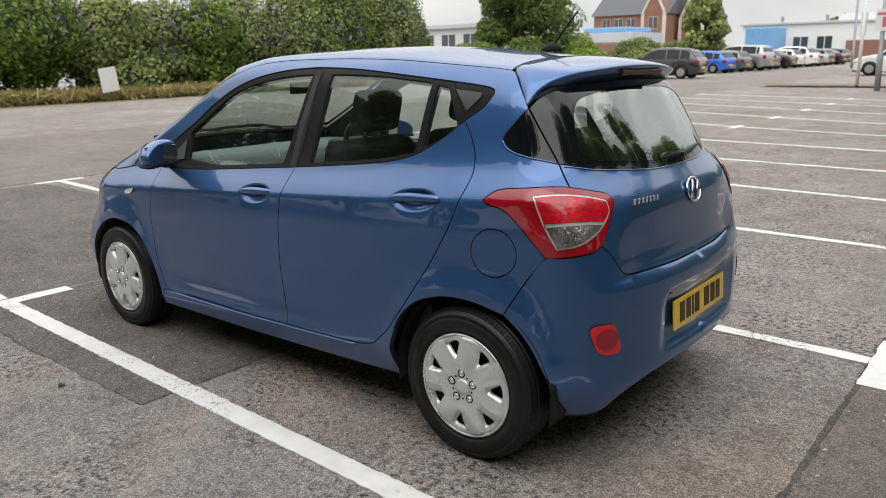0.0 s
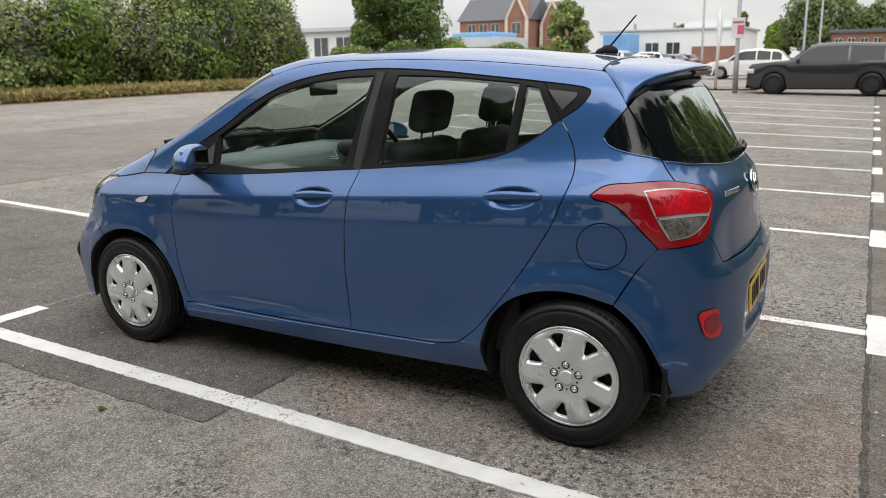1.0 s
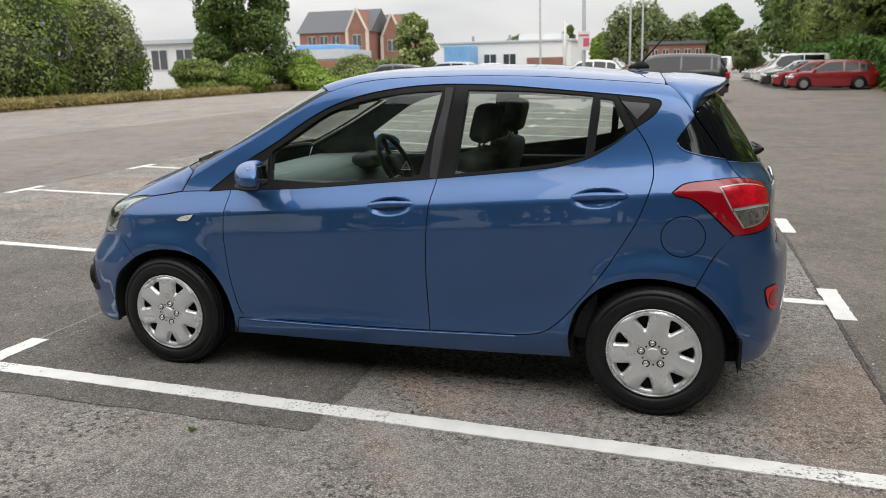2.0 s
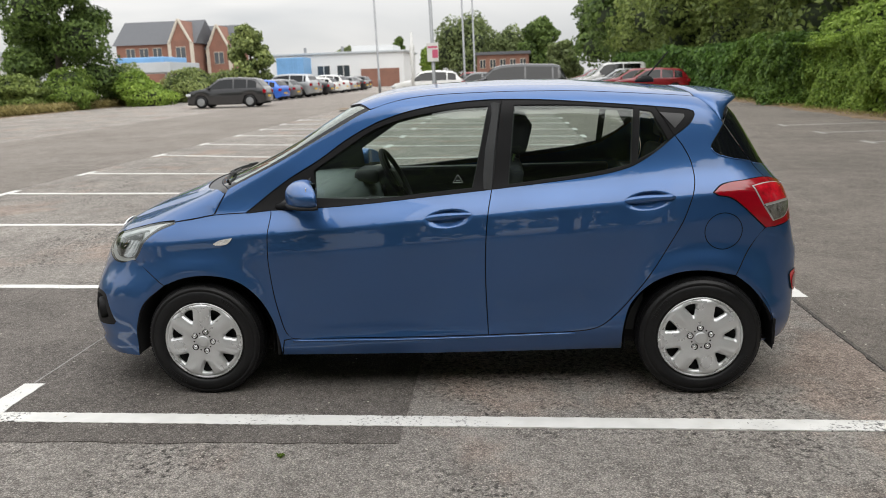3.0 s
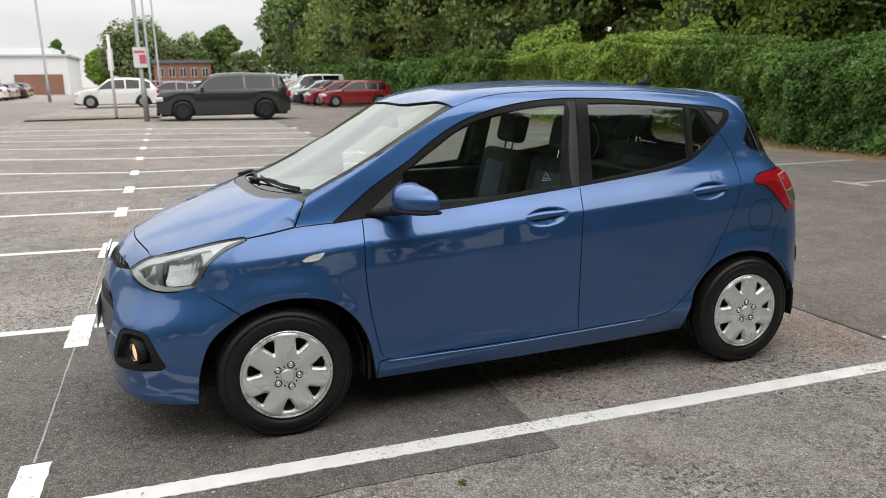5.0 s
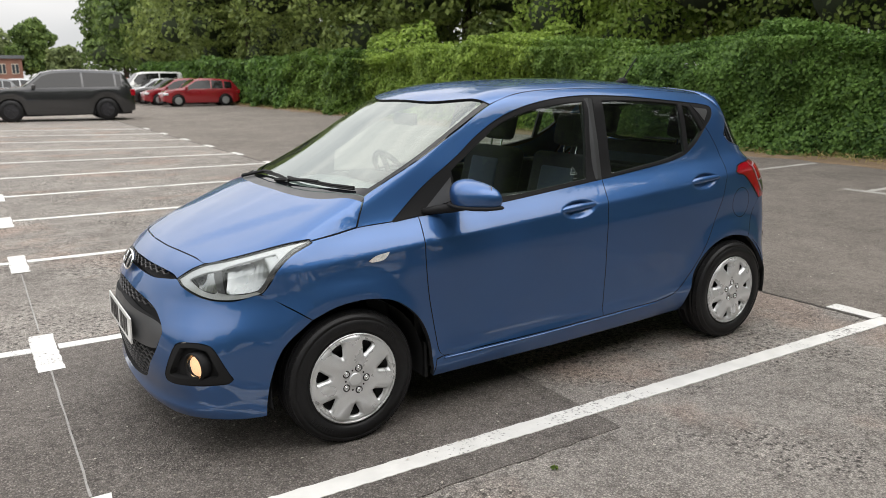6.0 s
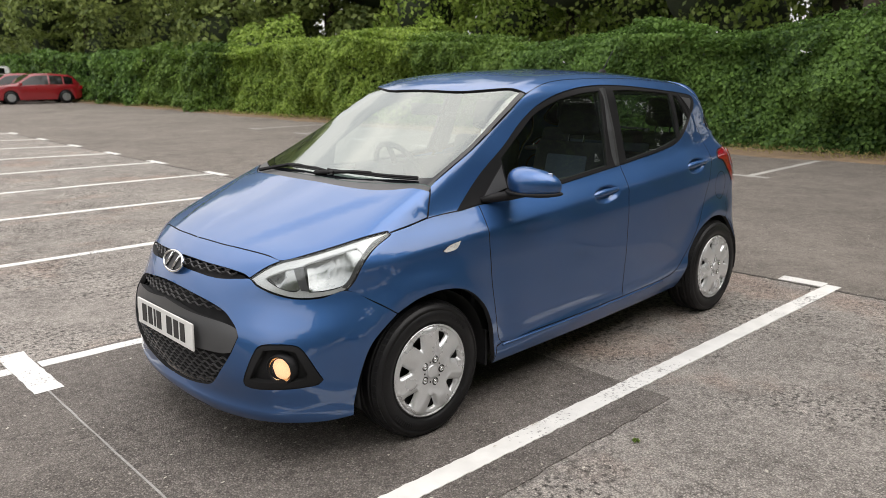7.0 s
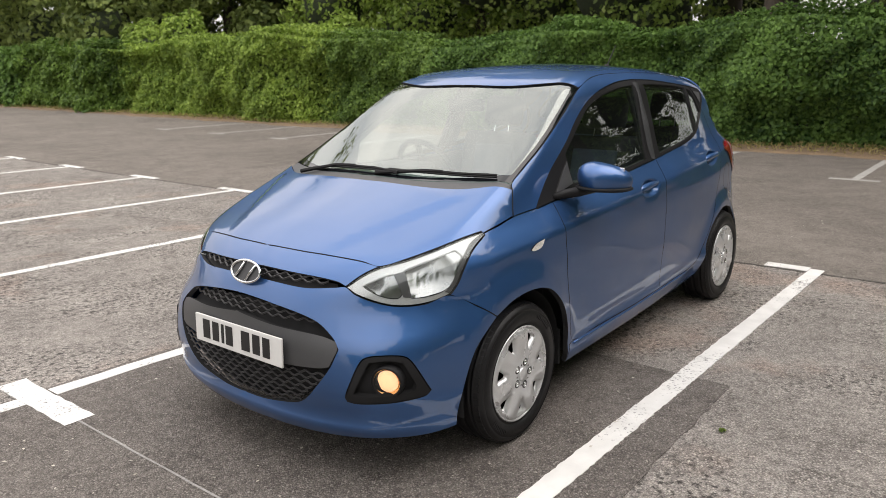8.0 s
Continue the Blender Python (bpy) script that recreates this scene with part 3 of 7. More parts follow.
MID_LEAF = leaf_material("tree_leaves", (0.072, 0.112, 0.030), (0.37, 0.45, 0.130), 0.38)
# olive leaves greyed so that the colour carries the distance haze
HAZED_LEAF = leaf_material("hazed_far_leaves", (0.075, 0.105, 0.042), (0.29, 0.35, 0.14), 0.33)
BRIGHT_LEAF = leaf_material("bright_shrub_leaves", (0.06, 0.11, 0.018), (0.26, 0.36, 0.07), 0.35)
GREY_LEAF = leaf_material("grey_green_bush_leaves", (0.070, 0.110, 0.034), (0.42, 0.48, 0.17), 0.35)
BLOSSOM = leaf_material("dull_purple_flower_spikes", (0.14, 0.12, 0.13), (0.30, 0.25, 0.29), 0.2)
BARK = material("bark", (0.075, 0.060, 0.045), 0.9, 0.0, 0.4, 25, 3, 0.6)
# core colour: the shade deep inside foliage, painted on solid lumps
FOLIAGE_SHADE = material("foliage_shade", (0.030, 0.042, 0.018), 1.0, 0.0, 0.4, 12, 2, 0.3)


def leaf_mesh(name, centres, normals, size, mat, parent, rng, label="", stretch=1.6):
    """Many small bent leaves, one mesh."""
    n = len(centres)
    size = size * rng.uniform(0.6, 1.4, n)
    normals = normals + rng.normal(0, 0.55, (n, 3))
    normals /= np.linalg.norm(normals, axis=1)[:, None]
    side = np.cross(normals, rng.normal(0, 1, (n, 3)))
    side /= np.linalg.norm(side, axis=1)[:, None]
    tip = np.cross(normals, side)
    a = centres - tip * (size * stretch * 0.5)[:, None]
    b = centres + side * (size * 0.5)[:, None] + normals * (size * 0.12)[:, None]
    c = centres + tip * (size * stretch * 0.5)[:, None]
    d = centres - side * (size * 0.5)[:, None] + normals * (size * 0.12)[:, None]
    verts = np.stack([a, b, c, d], 1).reshape(-1, 3)
    base = np.arange(n)[:, None] * 4
    tris = np.concatenate([base + np.array([0, 1, 2]), base + np.array([0, 2, 3])], 1).reshape(-1, 3)
    me = bpy.data.meshes.new(name)
    me.vertices.add(len(verts))
    me.vertices.foreach_set("co", verts.astype(np.float32).ravel())
    me.loops.add(tris.size)
    me.loops.foreach_set("vertex_index", tris.astype(np.int32).ravel())
    me.polygons.add(len(tris))
    me.polygons.foreach_set("loop_start", np.arange(0, tris.size, 3, dtype=np.int32))
    me.update(calc_edges=True)
    me.materials.append(mat)
    ob = new(name, me)
    ob.parent = parent
    if label:
        ob["label"] = label
    return ob


def clump_points(centre, radii, count, rng, shell=0.55):
    """Points in the outer shell of a lumpy ellipsoid, with their outward directions."""
    d = rng.normal(0, 1, (count, 3))
    d /= np.linalg.norm(d, axis=1)[:, None]
    lump = 1 + 0.16 * np.sin(d[:, 0] * 5 + centre[0]) * np.cos(d[:, 1] * 4 + centre[1]) + 0.10 * np.sin(d[:, 2] * 7 + centre[2])
    r = lump * rng.uniform(shell, 1.0, count) ** 0.6
    return np.array(centre) + d * r[:, None] * np.array(radii), d


def lump(centre, radii, rng, scale=0.80):
    """A dark uneven core; its colour stands in for shade behind the leaves."""
    bm = bmesh.new()
    bmesh.ops.create_icosphere(bm, subdivisions=2, radius=1.0)
    for v in bm.verts:
        k = scale * (1 + 0.18 * noise.noise(v.co * 1.7 + Vector(centre)))
        v.co = Vector((centre[0] + v.co.x * radii[0] * k, centre[1] + v.co.y * radii[1] * k, centre[2] + v.co.z * radii[2] * k))
    return bm


def add_lump(bm, c, radii, rng, scale):
    one = lump(c, radii, rng, scale)
    me = bpy.data.meshes.new("lump")
    one.to_mesh(me)
    one.free()
    bm.from_mesh(me)
    bpy.data.meshes.remove(me)


def tree(name, x, y, height, spread, mat, leaves, size, rng, label, clumps=12, trunk=0.30, low=0.25, category="tree", tall=0.42):
    """Tapered trunk, limbs and a crown of leafy clumps."""
    t = thing(name, Matrix.Translation((x, y, ground_z(y, x))), label, category)
    top = height * 0.72
    bend = rng.uniform(-0.4, 0.4, 2)
    path = [(bend[0] * (i / 5) ** 2, bend[1] * (i / 5) ** 2, top * i / 5 - 0.05) for i in range(6)]
    part("trunk", outward(tube(path, [trunk * (1 - 0.13 * i) for i in range(6)], 9)), BARK, t, smooth=True)
    pts, nrm = [], []
    core = bmesh.new()
    for i in range(clumps):
        a = 2 * math.pi * (i * 0.618 + rng.uniform(0, 0.15))
        h = low + (0.92 - low) * ((i + 0.5) / clumps) ** 0.8
        rad = spread * (0.62 if i < clumps - 2 else 0.25) * rng.uniform(0.75, 1.1) * (1.05 - 0.6 * max(0.0, h - 0.55))
        c = (rad * math.cos(a), rad * math.sin(a), height * h)
        r = spread * rng.uniform(0.40, 0.62)
        radii = (r, r, r * rng.uniform(tall + 0.25, tall + 0.55))
        p, d = clump_points(c, radii, leaves // clumps, rng)
        pts.append(p), nrm.append(d)
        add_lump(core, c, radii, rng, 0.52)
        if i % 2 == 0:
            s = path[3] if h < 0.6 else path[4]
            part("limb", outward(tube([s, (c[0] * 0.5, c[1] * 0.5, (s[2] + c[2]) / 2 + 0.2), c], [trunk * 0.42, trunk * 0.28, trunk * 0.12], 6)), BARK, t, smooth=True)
    part("inner_crown", core, FOLIAGE_SHADE, t, smooth=True)
    leaf_mesh("crown", np.concatenate(pts), np.concatenate(nrm), size, mat, t, rng)
    return t


def bush(name, x, y, radii, mat, leaves, size, rng, label, lumps=6, category="bush"):
    b = thing(name, Matrix.Translation((x, y, ground_z(y))), label, category)
    pts, nrm = [], []
    core = bmesh.new()
    for i in range(lumps):
        a = rng.uniform(0, 2 * math.pi)
        k = rng.uniform(0.0, 0.55)
        r = [q * rng.uniform(0.50, 0.72) for q in radii]
        c = (radii[0] * k * math.cos(a), radii[1] * k * math.sin(a), max(r[2] * 0.55, radii[2] * rng.uniform(0.20, 1.15)))
        p, d = clump_points(c, r, leaves // lumps, rng, 0.7)
        pts.append(p), nrm.append(d)
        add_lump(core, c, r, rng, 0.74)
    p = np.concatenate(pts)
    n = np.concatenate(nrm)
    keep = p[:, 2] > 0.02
    part("core", core, FOLIAGE_SHADE, b, smooth=True)
    leaf_mesh("foliage", p[keep], n[keep], size, mat, b, rng)
    return b


# the tall hedge along the lane
HEDGE_X = 10.75


def hedge_face(y):
    return HEDGE_X + 0.22 * math.sin(y * 0.7) + 0.15 * math.sin(y * 1.9 + 1) - 0.004 * max(0, y - 8) * 3


def hedge_top(y):
    return 2.10 + 0.10 * math.sin(y * 0.45 + 0.6) + 0.08 * math.sin(y * 1.3) + 0.22 * ramp(y, 9, 14)


def hedge(rng):
    hd = thing("hedge", Matrix.Identity(4), "tall dense green clipped hedge along the tarmac", "hedge")
    ys = np.arange(-22, 64, 0.8)
    verts, faces = [], []
    for y in ys:
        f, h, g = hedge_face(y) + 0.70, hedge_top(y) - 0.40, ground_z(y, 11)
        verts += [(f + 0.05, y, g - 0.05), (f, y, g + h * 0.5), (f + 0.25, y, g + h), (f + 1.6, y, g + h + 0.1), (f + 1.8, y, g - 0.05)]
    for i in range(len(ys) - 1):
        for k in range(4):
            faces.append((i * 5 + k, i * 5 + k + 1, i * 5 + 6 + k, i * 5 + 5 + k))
    # dark sheet behind the leaves, coloured as the hedge's inner shade
    sheet("core", verts, faces, FOLIAGE_SHADE, hd, smooth=True)
    waves = [(k, rng.uniform(0, 2 * math.pi), rng.uniform(0, 2 * math.pi)) for k in np.geomspace(1.2, 16, 26)]
    for mat, y0, y1, count, size in ((HEDGE_LEAF, -9, 9.4, 120000, 0.052), (HEDGE_MID, 9, 13.5, 28000, 0.056), (HEDGE_BRIGHT, 13, 23.4, 46000, 0.064), (HEDGE_MID, 23, 31, 22000, 0.085), (HEDGE_LEAF, 31, 62, 24000, 0.14), (HEDGE_LEAF, -22, -9, 7000, 0.13)):
        y = rng.uniform(y0, y1, count)
        s = rng.uniform(0, 1, count)
        f = np.array([hedge_face(v) for v in y])
        h = np.array([hedge_top(v) for v in y])
        g = np.array([ground_z(v, 11) for v in y])
        onface = s < 0.78
        tz = s / 0.78
        up = np.where(onface, tz * h, h + (s - 0.78) * 3)
        puff = sum(0.20 / k ** 0.7 * np.sin(k * (y * math.cos(a) + up * math.sin(a)) + p) for k, a, p in waves) * 0.5
        x = np.where(onface, f + 0.04 - puff * 1.15 + 0.25 * np.maximum(tz - 0.85, 0) + rng.uniform(-0.05, 0.20, count), f + 0.15 + (s - 0.78) / 0.22 * 1.3)
        z = np.where(onface, up, h + puff * 0.6 + rng.uniform(-0.14, 0.16, count)) + g + 0.02
        nrm = np.where(onface[:, None], np.array([-1.0, 0, 0.35]), np.array([-0.2, 0, 1.0]))
        leaf_mesh("foliage", np.stack([x, y, z], 1), nrm, size, mat, hd, rng)
    return hd


def verge(name, x0, y0, x1, y1, count, rng, label, height=0.14):
    """Dry grass and litter along a border."""
    v = thing(name, Matrix.Identity(4), label, "verge", kind="stuff")
    n = max(2, int(abs(y1 - y0) / 0.6))
    verts, faces = [], []
    for i in range(n + 1):
        y = y0 + (y1 - y0) * i / n
        a = x0 + 0.12 * math.sin(y * 1.7) + 0.08 * math.sin(y * 4.3)
        g = ground_z(y, x0)
        verts += [(a, y, g - 0.01), (a + 0.1 * (1 if x1 > x0 else -1), y, g + 0.03), (x1, y, g + 0.05)]
    for i in range(n):
        faces += [(i * 3, i * 3 + 1, i * 3 + 4, i * 3 + 3), (i * 3 + 1, i * 3 + 2, i * 3 + 5, i * 3 + 4)]
    sheet("litter", verts, faces, LITTER, v)
    y = rng.uniform(y0, y1, count)
    x = x0 + (x1 - x0) * rng.uniform(0.1, 1, count)
    z = np.array([ground_z(q, x0) for q in y]) + 0.03 + rng.uniform(0.2, 1, count) * height
    side = np.stack([rng.normal(0, 1, count), rng.normal(0, 1, count), rng.uniform(0, 0.5, count)], 1)
    leaf_mesh("grass", np.stack([x, y, z], 1), side, height * 0.16, DRY_GRASS, v, rng, stretch=6.0)
    return v


bits = thing("ground_litter", Matrix.Identity(4), "pale bits of leaf and grit strewn on the tarmac", "litter", kind="stuff")
bx_, by_ = RNG.uniform(-5.5, 4.2, 1500), np.concatenate([RNG.uniform(-3.4, 1.2, 1100), RNG.uniform(1.2, 7.0, 400)])
leaf_mesh("bits", np.stack([bx_, by_, np.array([ground_z(v, u) for u, v in zip(bx_, by_)]) + 0.013], 1), np.tile(np.array([0, 0, 4.0]), (1500, 1)), 0.0095, GRIT, bits, RNG)
weed = thing("weed", Matrix.Translation((-0.648, -1.415, 0.0)), "small green tuft growing out of the tarmac", "weed")
wa = RNG.uniform(0, 2 * math.pi, 60)
wr = RNG.uniform(0.0, 0.014, 60)
leaf_mesh("leaves", np.stack([wr * np.cos(wa), wr * np.sin(wa), 0.006 + RNG.uniform(0, 0.008, 60)], 1), np.stack([np.cos(wa), np.sin(wa), np.full(60, 0.8)], 1), 0.006, BRIGHT_LEAF, weed, RNG, stretch=2.4)
hedge(RNG)
verge("verge", 9.95, -20, 11.3, 60, 16000, RNG, "strip of dry leaves and grass at the hedge foot", 0.10)

# bright shrubs that overtop the hedge
for (bx, by, r) in ((12.2, 14.6, (1.1, 1.9, 1.75)), (12.3, 18.0, (1.2, 2.0, 1.85)), (12.3, 21.4, (1.2, 2.0, 1.95)), (12.4, 24.6, (1.2, 2.0, 1.85)), (12.4, 28.0, (1.2, 2.0, 1.5))):
    bush("bush", bx, by, r, HEDGE_BRIGHT, 9000, 0.10, RNG, "bright yellow-green shrub that overtops the hedge", 6)
# trees behind the hedge
for i, (tx, ty, th, ts, tm, tn) in enumerate((
        (14.2, -9.0, 9.0, 3.8, DARK_LEAF, 15000), (13.6, -3.0, 8.5, 3.4, DARK_LEAF, 30000), (13.8, 2.5, 9.5, 3.6, DARK_LEAF, 32000), (17.2, 8.0, 8.0, 3.3, BRIGHT_LEAF, 20000),
        (17.4, 12.6, 7.2, 3.0, HEDGE_BRIGHT, 15000), (17.4, 16.6, 8.0, 3.2, HEDGE_BRIGHT, 18000), (17.0, 25.6, 9.0, 3.6, MID_LEAF, 20000),
        (15.5, 31.0, 10.0, 4.6, MID_LEAF, 18000), (15.0, 39.0, 11.0, 5.0, MID_LEAF, 18000), (14.0, 47.0, 11.5, 5.0, MID_LEAF, 15000), (14.5, 56.0, 12.0, 5.5, MID_LEAF, 13000),
        (19.0, 5.0, 11.0, 4.5, MID_LEAF, 10000), (19.5, 14.0, 12.0, 5.0, MID_LEAF, 10000), (20.0, 27.0, 13.0, 5.5, MID_LEAF, 10000), (20.0, -6.0, 11.0, 5.0, DARK_LEAF, 9000), (19.0, 0.0, 9.5, 4.6, DARK_LEAF, 8000), (18.0, 9.5, 9.0, 4.6, MID_LEAF, 8000), (22.0, 21.0, 5.5, 4.0, MID_LEAF, 8000))):
    tree("tree", tx, ty, th * (1.75 if tx >= 18 else 1.0 if ty > 42 else 1.35 if ty > 22 else 1.55), ts * (1.0 if ty > 22 else 1.1), tm, int(tn * (1.6 if ty < 20 else 1.3)), 0.105 if ty < 20 else 0.165, RNG, "leafy broad tree standing behind the hedge", 16, 0.24, 0.36 if tx < 14.5 and ty < 4 else 0.10)

# bushes and verge on the far left side
verge("verge", -25.6, 6, -27.6, 62, 40000, RNG, "strip of yellowed long grass before the bushes", 0.42)
BUSH_TOPS = (4.0, 3.9, 3.7, 3.2, 2.6, 2.5, 2.5, 3.0, 3.6, 3.5, 3.7, 3.6, 3.4, 3.7, 3.6)
for i in range(13):
    by = 3 + i * 2.6
    bush("bush", -29.2 + RNG.uniform(-0.5, 0.5) - 0.03 * by, by, (2.5, 2.3, BUSH_TOPS[i]), GREY_LEAF if i % 3 else BRIGHT_LEAF, 14000, 0.122, RNG,
         "overgrown grey-green bush on the verge", 7)
for i in range(6):
    by = 6 + i * 5.1
    p, d = clump_points((-28.2, by, 3.0 + ground_z(by)), (1.4, 1.6, 1.2), 260, RNG, 0.8)
    fl = thing("buddleia", Matrix.Translation((0, 0, 0)), "flowering bush with dull purple spikes", "bush")
    leaf_mesh("blossom", p, d, 0.075, BLOSSOM, fl, RNG, stretch=3.4)
for (bx, by, r, m) in ((-27.0, 43.0, (2.6, 2.4, 1.6), BRIGHT_LEAF), (-24.6, 46.5, (2.2, 2.6, 1.35), HEDGE_BRIGHT), (-23.5, 52.0, (2.6, 2.6, 1.5), GREY_LEAF), (-26.5, 49.0, (2.4, 2.4, 1.7), GREY_LEAF),
                      (-22.5, 58.0, (2.6, 2.8, 1.7), GREY_LEAF), (-28.5, 39.5, (2.0, 2.0, 1.4), MID_LEAF)):
    bush("bush", bx, by, r, m, 10000, 0.13, RNG, "rough green shrub at the edge of the tarmac", 6)
tree("tree", -28.6, 44.5, 11.5, 3.3, DARK_LEAF, 30000, 0.15, RNG, "dark ivy-clad tree at the edge of the tarmac", 14, 0.28, 0.12)
tree("tree", -19.8, 57.0, 5.8, 1.7, GREY_LEAF, 5200, 0.20, RNG, "thin grey-green tree beyond the parked cars", 10, 0.2, 0.2)
for (bx, by, h, s, m) in ((-5, 118, 9.0, 5.3, HAZED_LEAF), (1.5, 120, 7.2, 3.6, HAZED_LEAF), (6.0, 112, 8.8, 2.7, DARK_LEAF), (14, 92, 12, 5.0, DARK_LEAF), (-11, 122, 5.8, 2.0, HEDGE_BRIGHT), (8.6, 100, 5.0, 2.2, HAZED_LEAF),
                         (-17, 128, 7.8, 1.1, DARK_LEAF), (-28.5, 140, 6.6, 2.4, HAZED_LEAF), (15, 76, 12, 5.5, DARK_LEAF), (16, 66, 12, 5.5, MID_LEAF), (-72, 120, 10, 6, DARK_LEAF)):
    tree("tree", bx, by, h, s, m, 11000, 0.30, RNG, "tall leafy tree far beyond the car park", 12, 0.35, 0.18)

# trees and a hedge behind the walk: they close the place and darken what the paint and glass mirror
for (bx, by, h, s, m) in ((-21, -16, 12.5, 4.6, DARK_LEAF), (-14.5, -16, 12.5, 4.4, DARK_LEAF), (-8, -16, 13.0, 4.6, DARK_LEAF), (-27, -12, 9.5, 4.2, DARK_LEAF), (-38, -8, 8.0, 4.4, DARK_LEAF), (-42, 4, 8.0, 4.2, MID_LEAF),
                         (-3.0, -17, 14.5, 4.6, DARK_LEAF), (2.0, -17, 16.0, 4.8, DARK_LEAF), (7.0, -17.5, 15.5, 4.6, DARK_LEAF), (12.5, -18, 13.5, 4.4, DARK_LEAF), (18.0, -18, 12.5, 4.4, DARK_LEAF), (24.0, -17, 10.5, 4.2, DARK_LEAF),
                         (15, -25, 13.5, 5.2, DARK_LEAF), (4, -27, 14.0, 5.0, DARK_LEAF)):
    tree("tree", bx, by, h, s, m, 7500, 0.36, RNG, "broad leafy tree on the near side of the car park", 13, 0.3, 0.12)

# ---- parked cars in the distance ----
CAR_GLASS = material("parked_car_glass", (0.004, 0.005, 0.006), 0.06, 0.0, spec=0.5)
ALLOY = material("alloy", (0.40, 0.41, 0.42), 0.35, 0.7, 0.1, 60, 9)
DARK_ALLOY = material("dark_alloy", (0.05, 0.05, 0.055), 0.35, 0.6, 0.1, 60, 9)
HEAD_LENS = material("far_head_lamp", (0.70, 0.72, 0.74), 0.12, 0.3, coat=1.0)


def car_paint(name, colour, metal=0.3):
    return material(name, colour, 0.32, metal, 0.05, 300, 3, coat=1.0)


PAINTS = {"graphite": car_paint("graphite_car_paint", (0.019, 0.020, 0.022)), "white": car_paint("white_car_paint", (0.72, 0.72, 0.70), 0.0), "red": car_paint("red_car_paint", (0.25, 0.006, 0.013), 0.0),
          "blue": car_paint("bright_blue_car_paint", (0.020, 0.135, 0.62)), "silver": car_paint("silver_car_paint", (0.38, 0.39, 0.40), 0.6), "black": car_paint("black_car_paint", (0.012, 0.012, 0.014)),
          "grey": car_paint("grey_car_paint", (0.13, 0.135, 0.14), 0.5), "brown": car_paint("charcoal_car_paint", (0.026, 0.026, 0.028), 0.4)}
# length, height, width, wheel radius, then the top profile as shares of length and height
SHAPES = {
    "suv": (5.00, 1.80, 1.98, 0.385, [(0, 0.42), (0.01, 0.54), (0.03, 0.60), (0.22, 0.655), (0.285, 0.675), (0.405, 0.945), (0.47, 0.985), (0.62, 1.0), (0.88, 0.97), (0.93, 0.935), (0.972, 0.70), (0.99, 0.60), (1.0, 0.42)], 0.635),
    "crossover": (4.50, 1.66, 1.86, 0.345, [(0, 0.36), (0.015, 0.50), (0.05, 0.565), (0.22, 0.65), (0.27, 0.675), (0.40, 0.945), (0.48, 0.99), (0.65, 1.0), (0.84, 0.955), (0.885, 0.91), (0.965, 0.66), (0.99, 0.58), (1.0, 0.40)], 0.61),
    "hatch": (3.98, 1.45, 1.74, 0.305, [(0, 0.36), (0.015, 0.48), (0.05, 0.55), (0.20, 0.645), (0.25, 0.665), (0.42, 0.955), (0.50, 0.995), (0.64, 1.0), (0.86, 0.945), (0.90, 0.90), (0.975, 0.66), (0.992, 0.56), (1.0, 0.38)], 0.605),
    "saloon": (4.60, 1.44, 1.82, 0.315, [(0, 0.36), (0.015, 0.48), (0.05, 0.54), (0.24, 0.635), (0.29, 0.655), (0.43, 0.955), (0.50, 0.99), (0.62, 1.0), (0.72, 0.94), (0.84, 0.72), (0.96, 0.69), (0.99, 0.62), (1.0, 0.40)], 0.625),
    "van": (4.40, 1.86, 1.80, 0.32, [(0, 0.32), (0.015, 0.42), (0.05, 0.48), (0.15, 0.55), (0.20, 0.60), (0.33, 0.95), (0.40, 0.99), (0.60, 1.0), (0.94, 0.99), (0.965, 0.95), (0.985, 0.55), (0.995, 0.45), (1.0, 0.3)], 0.55),
}


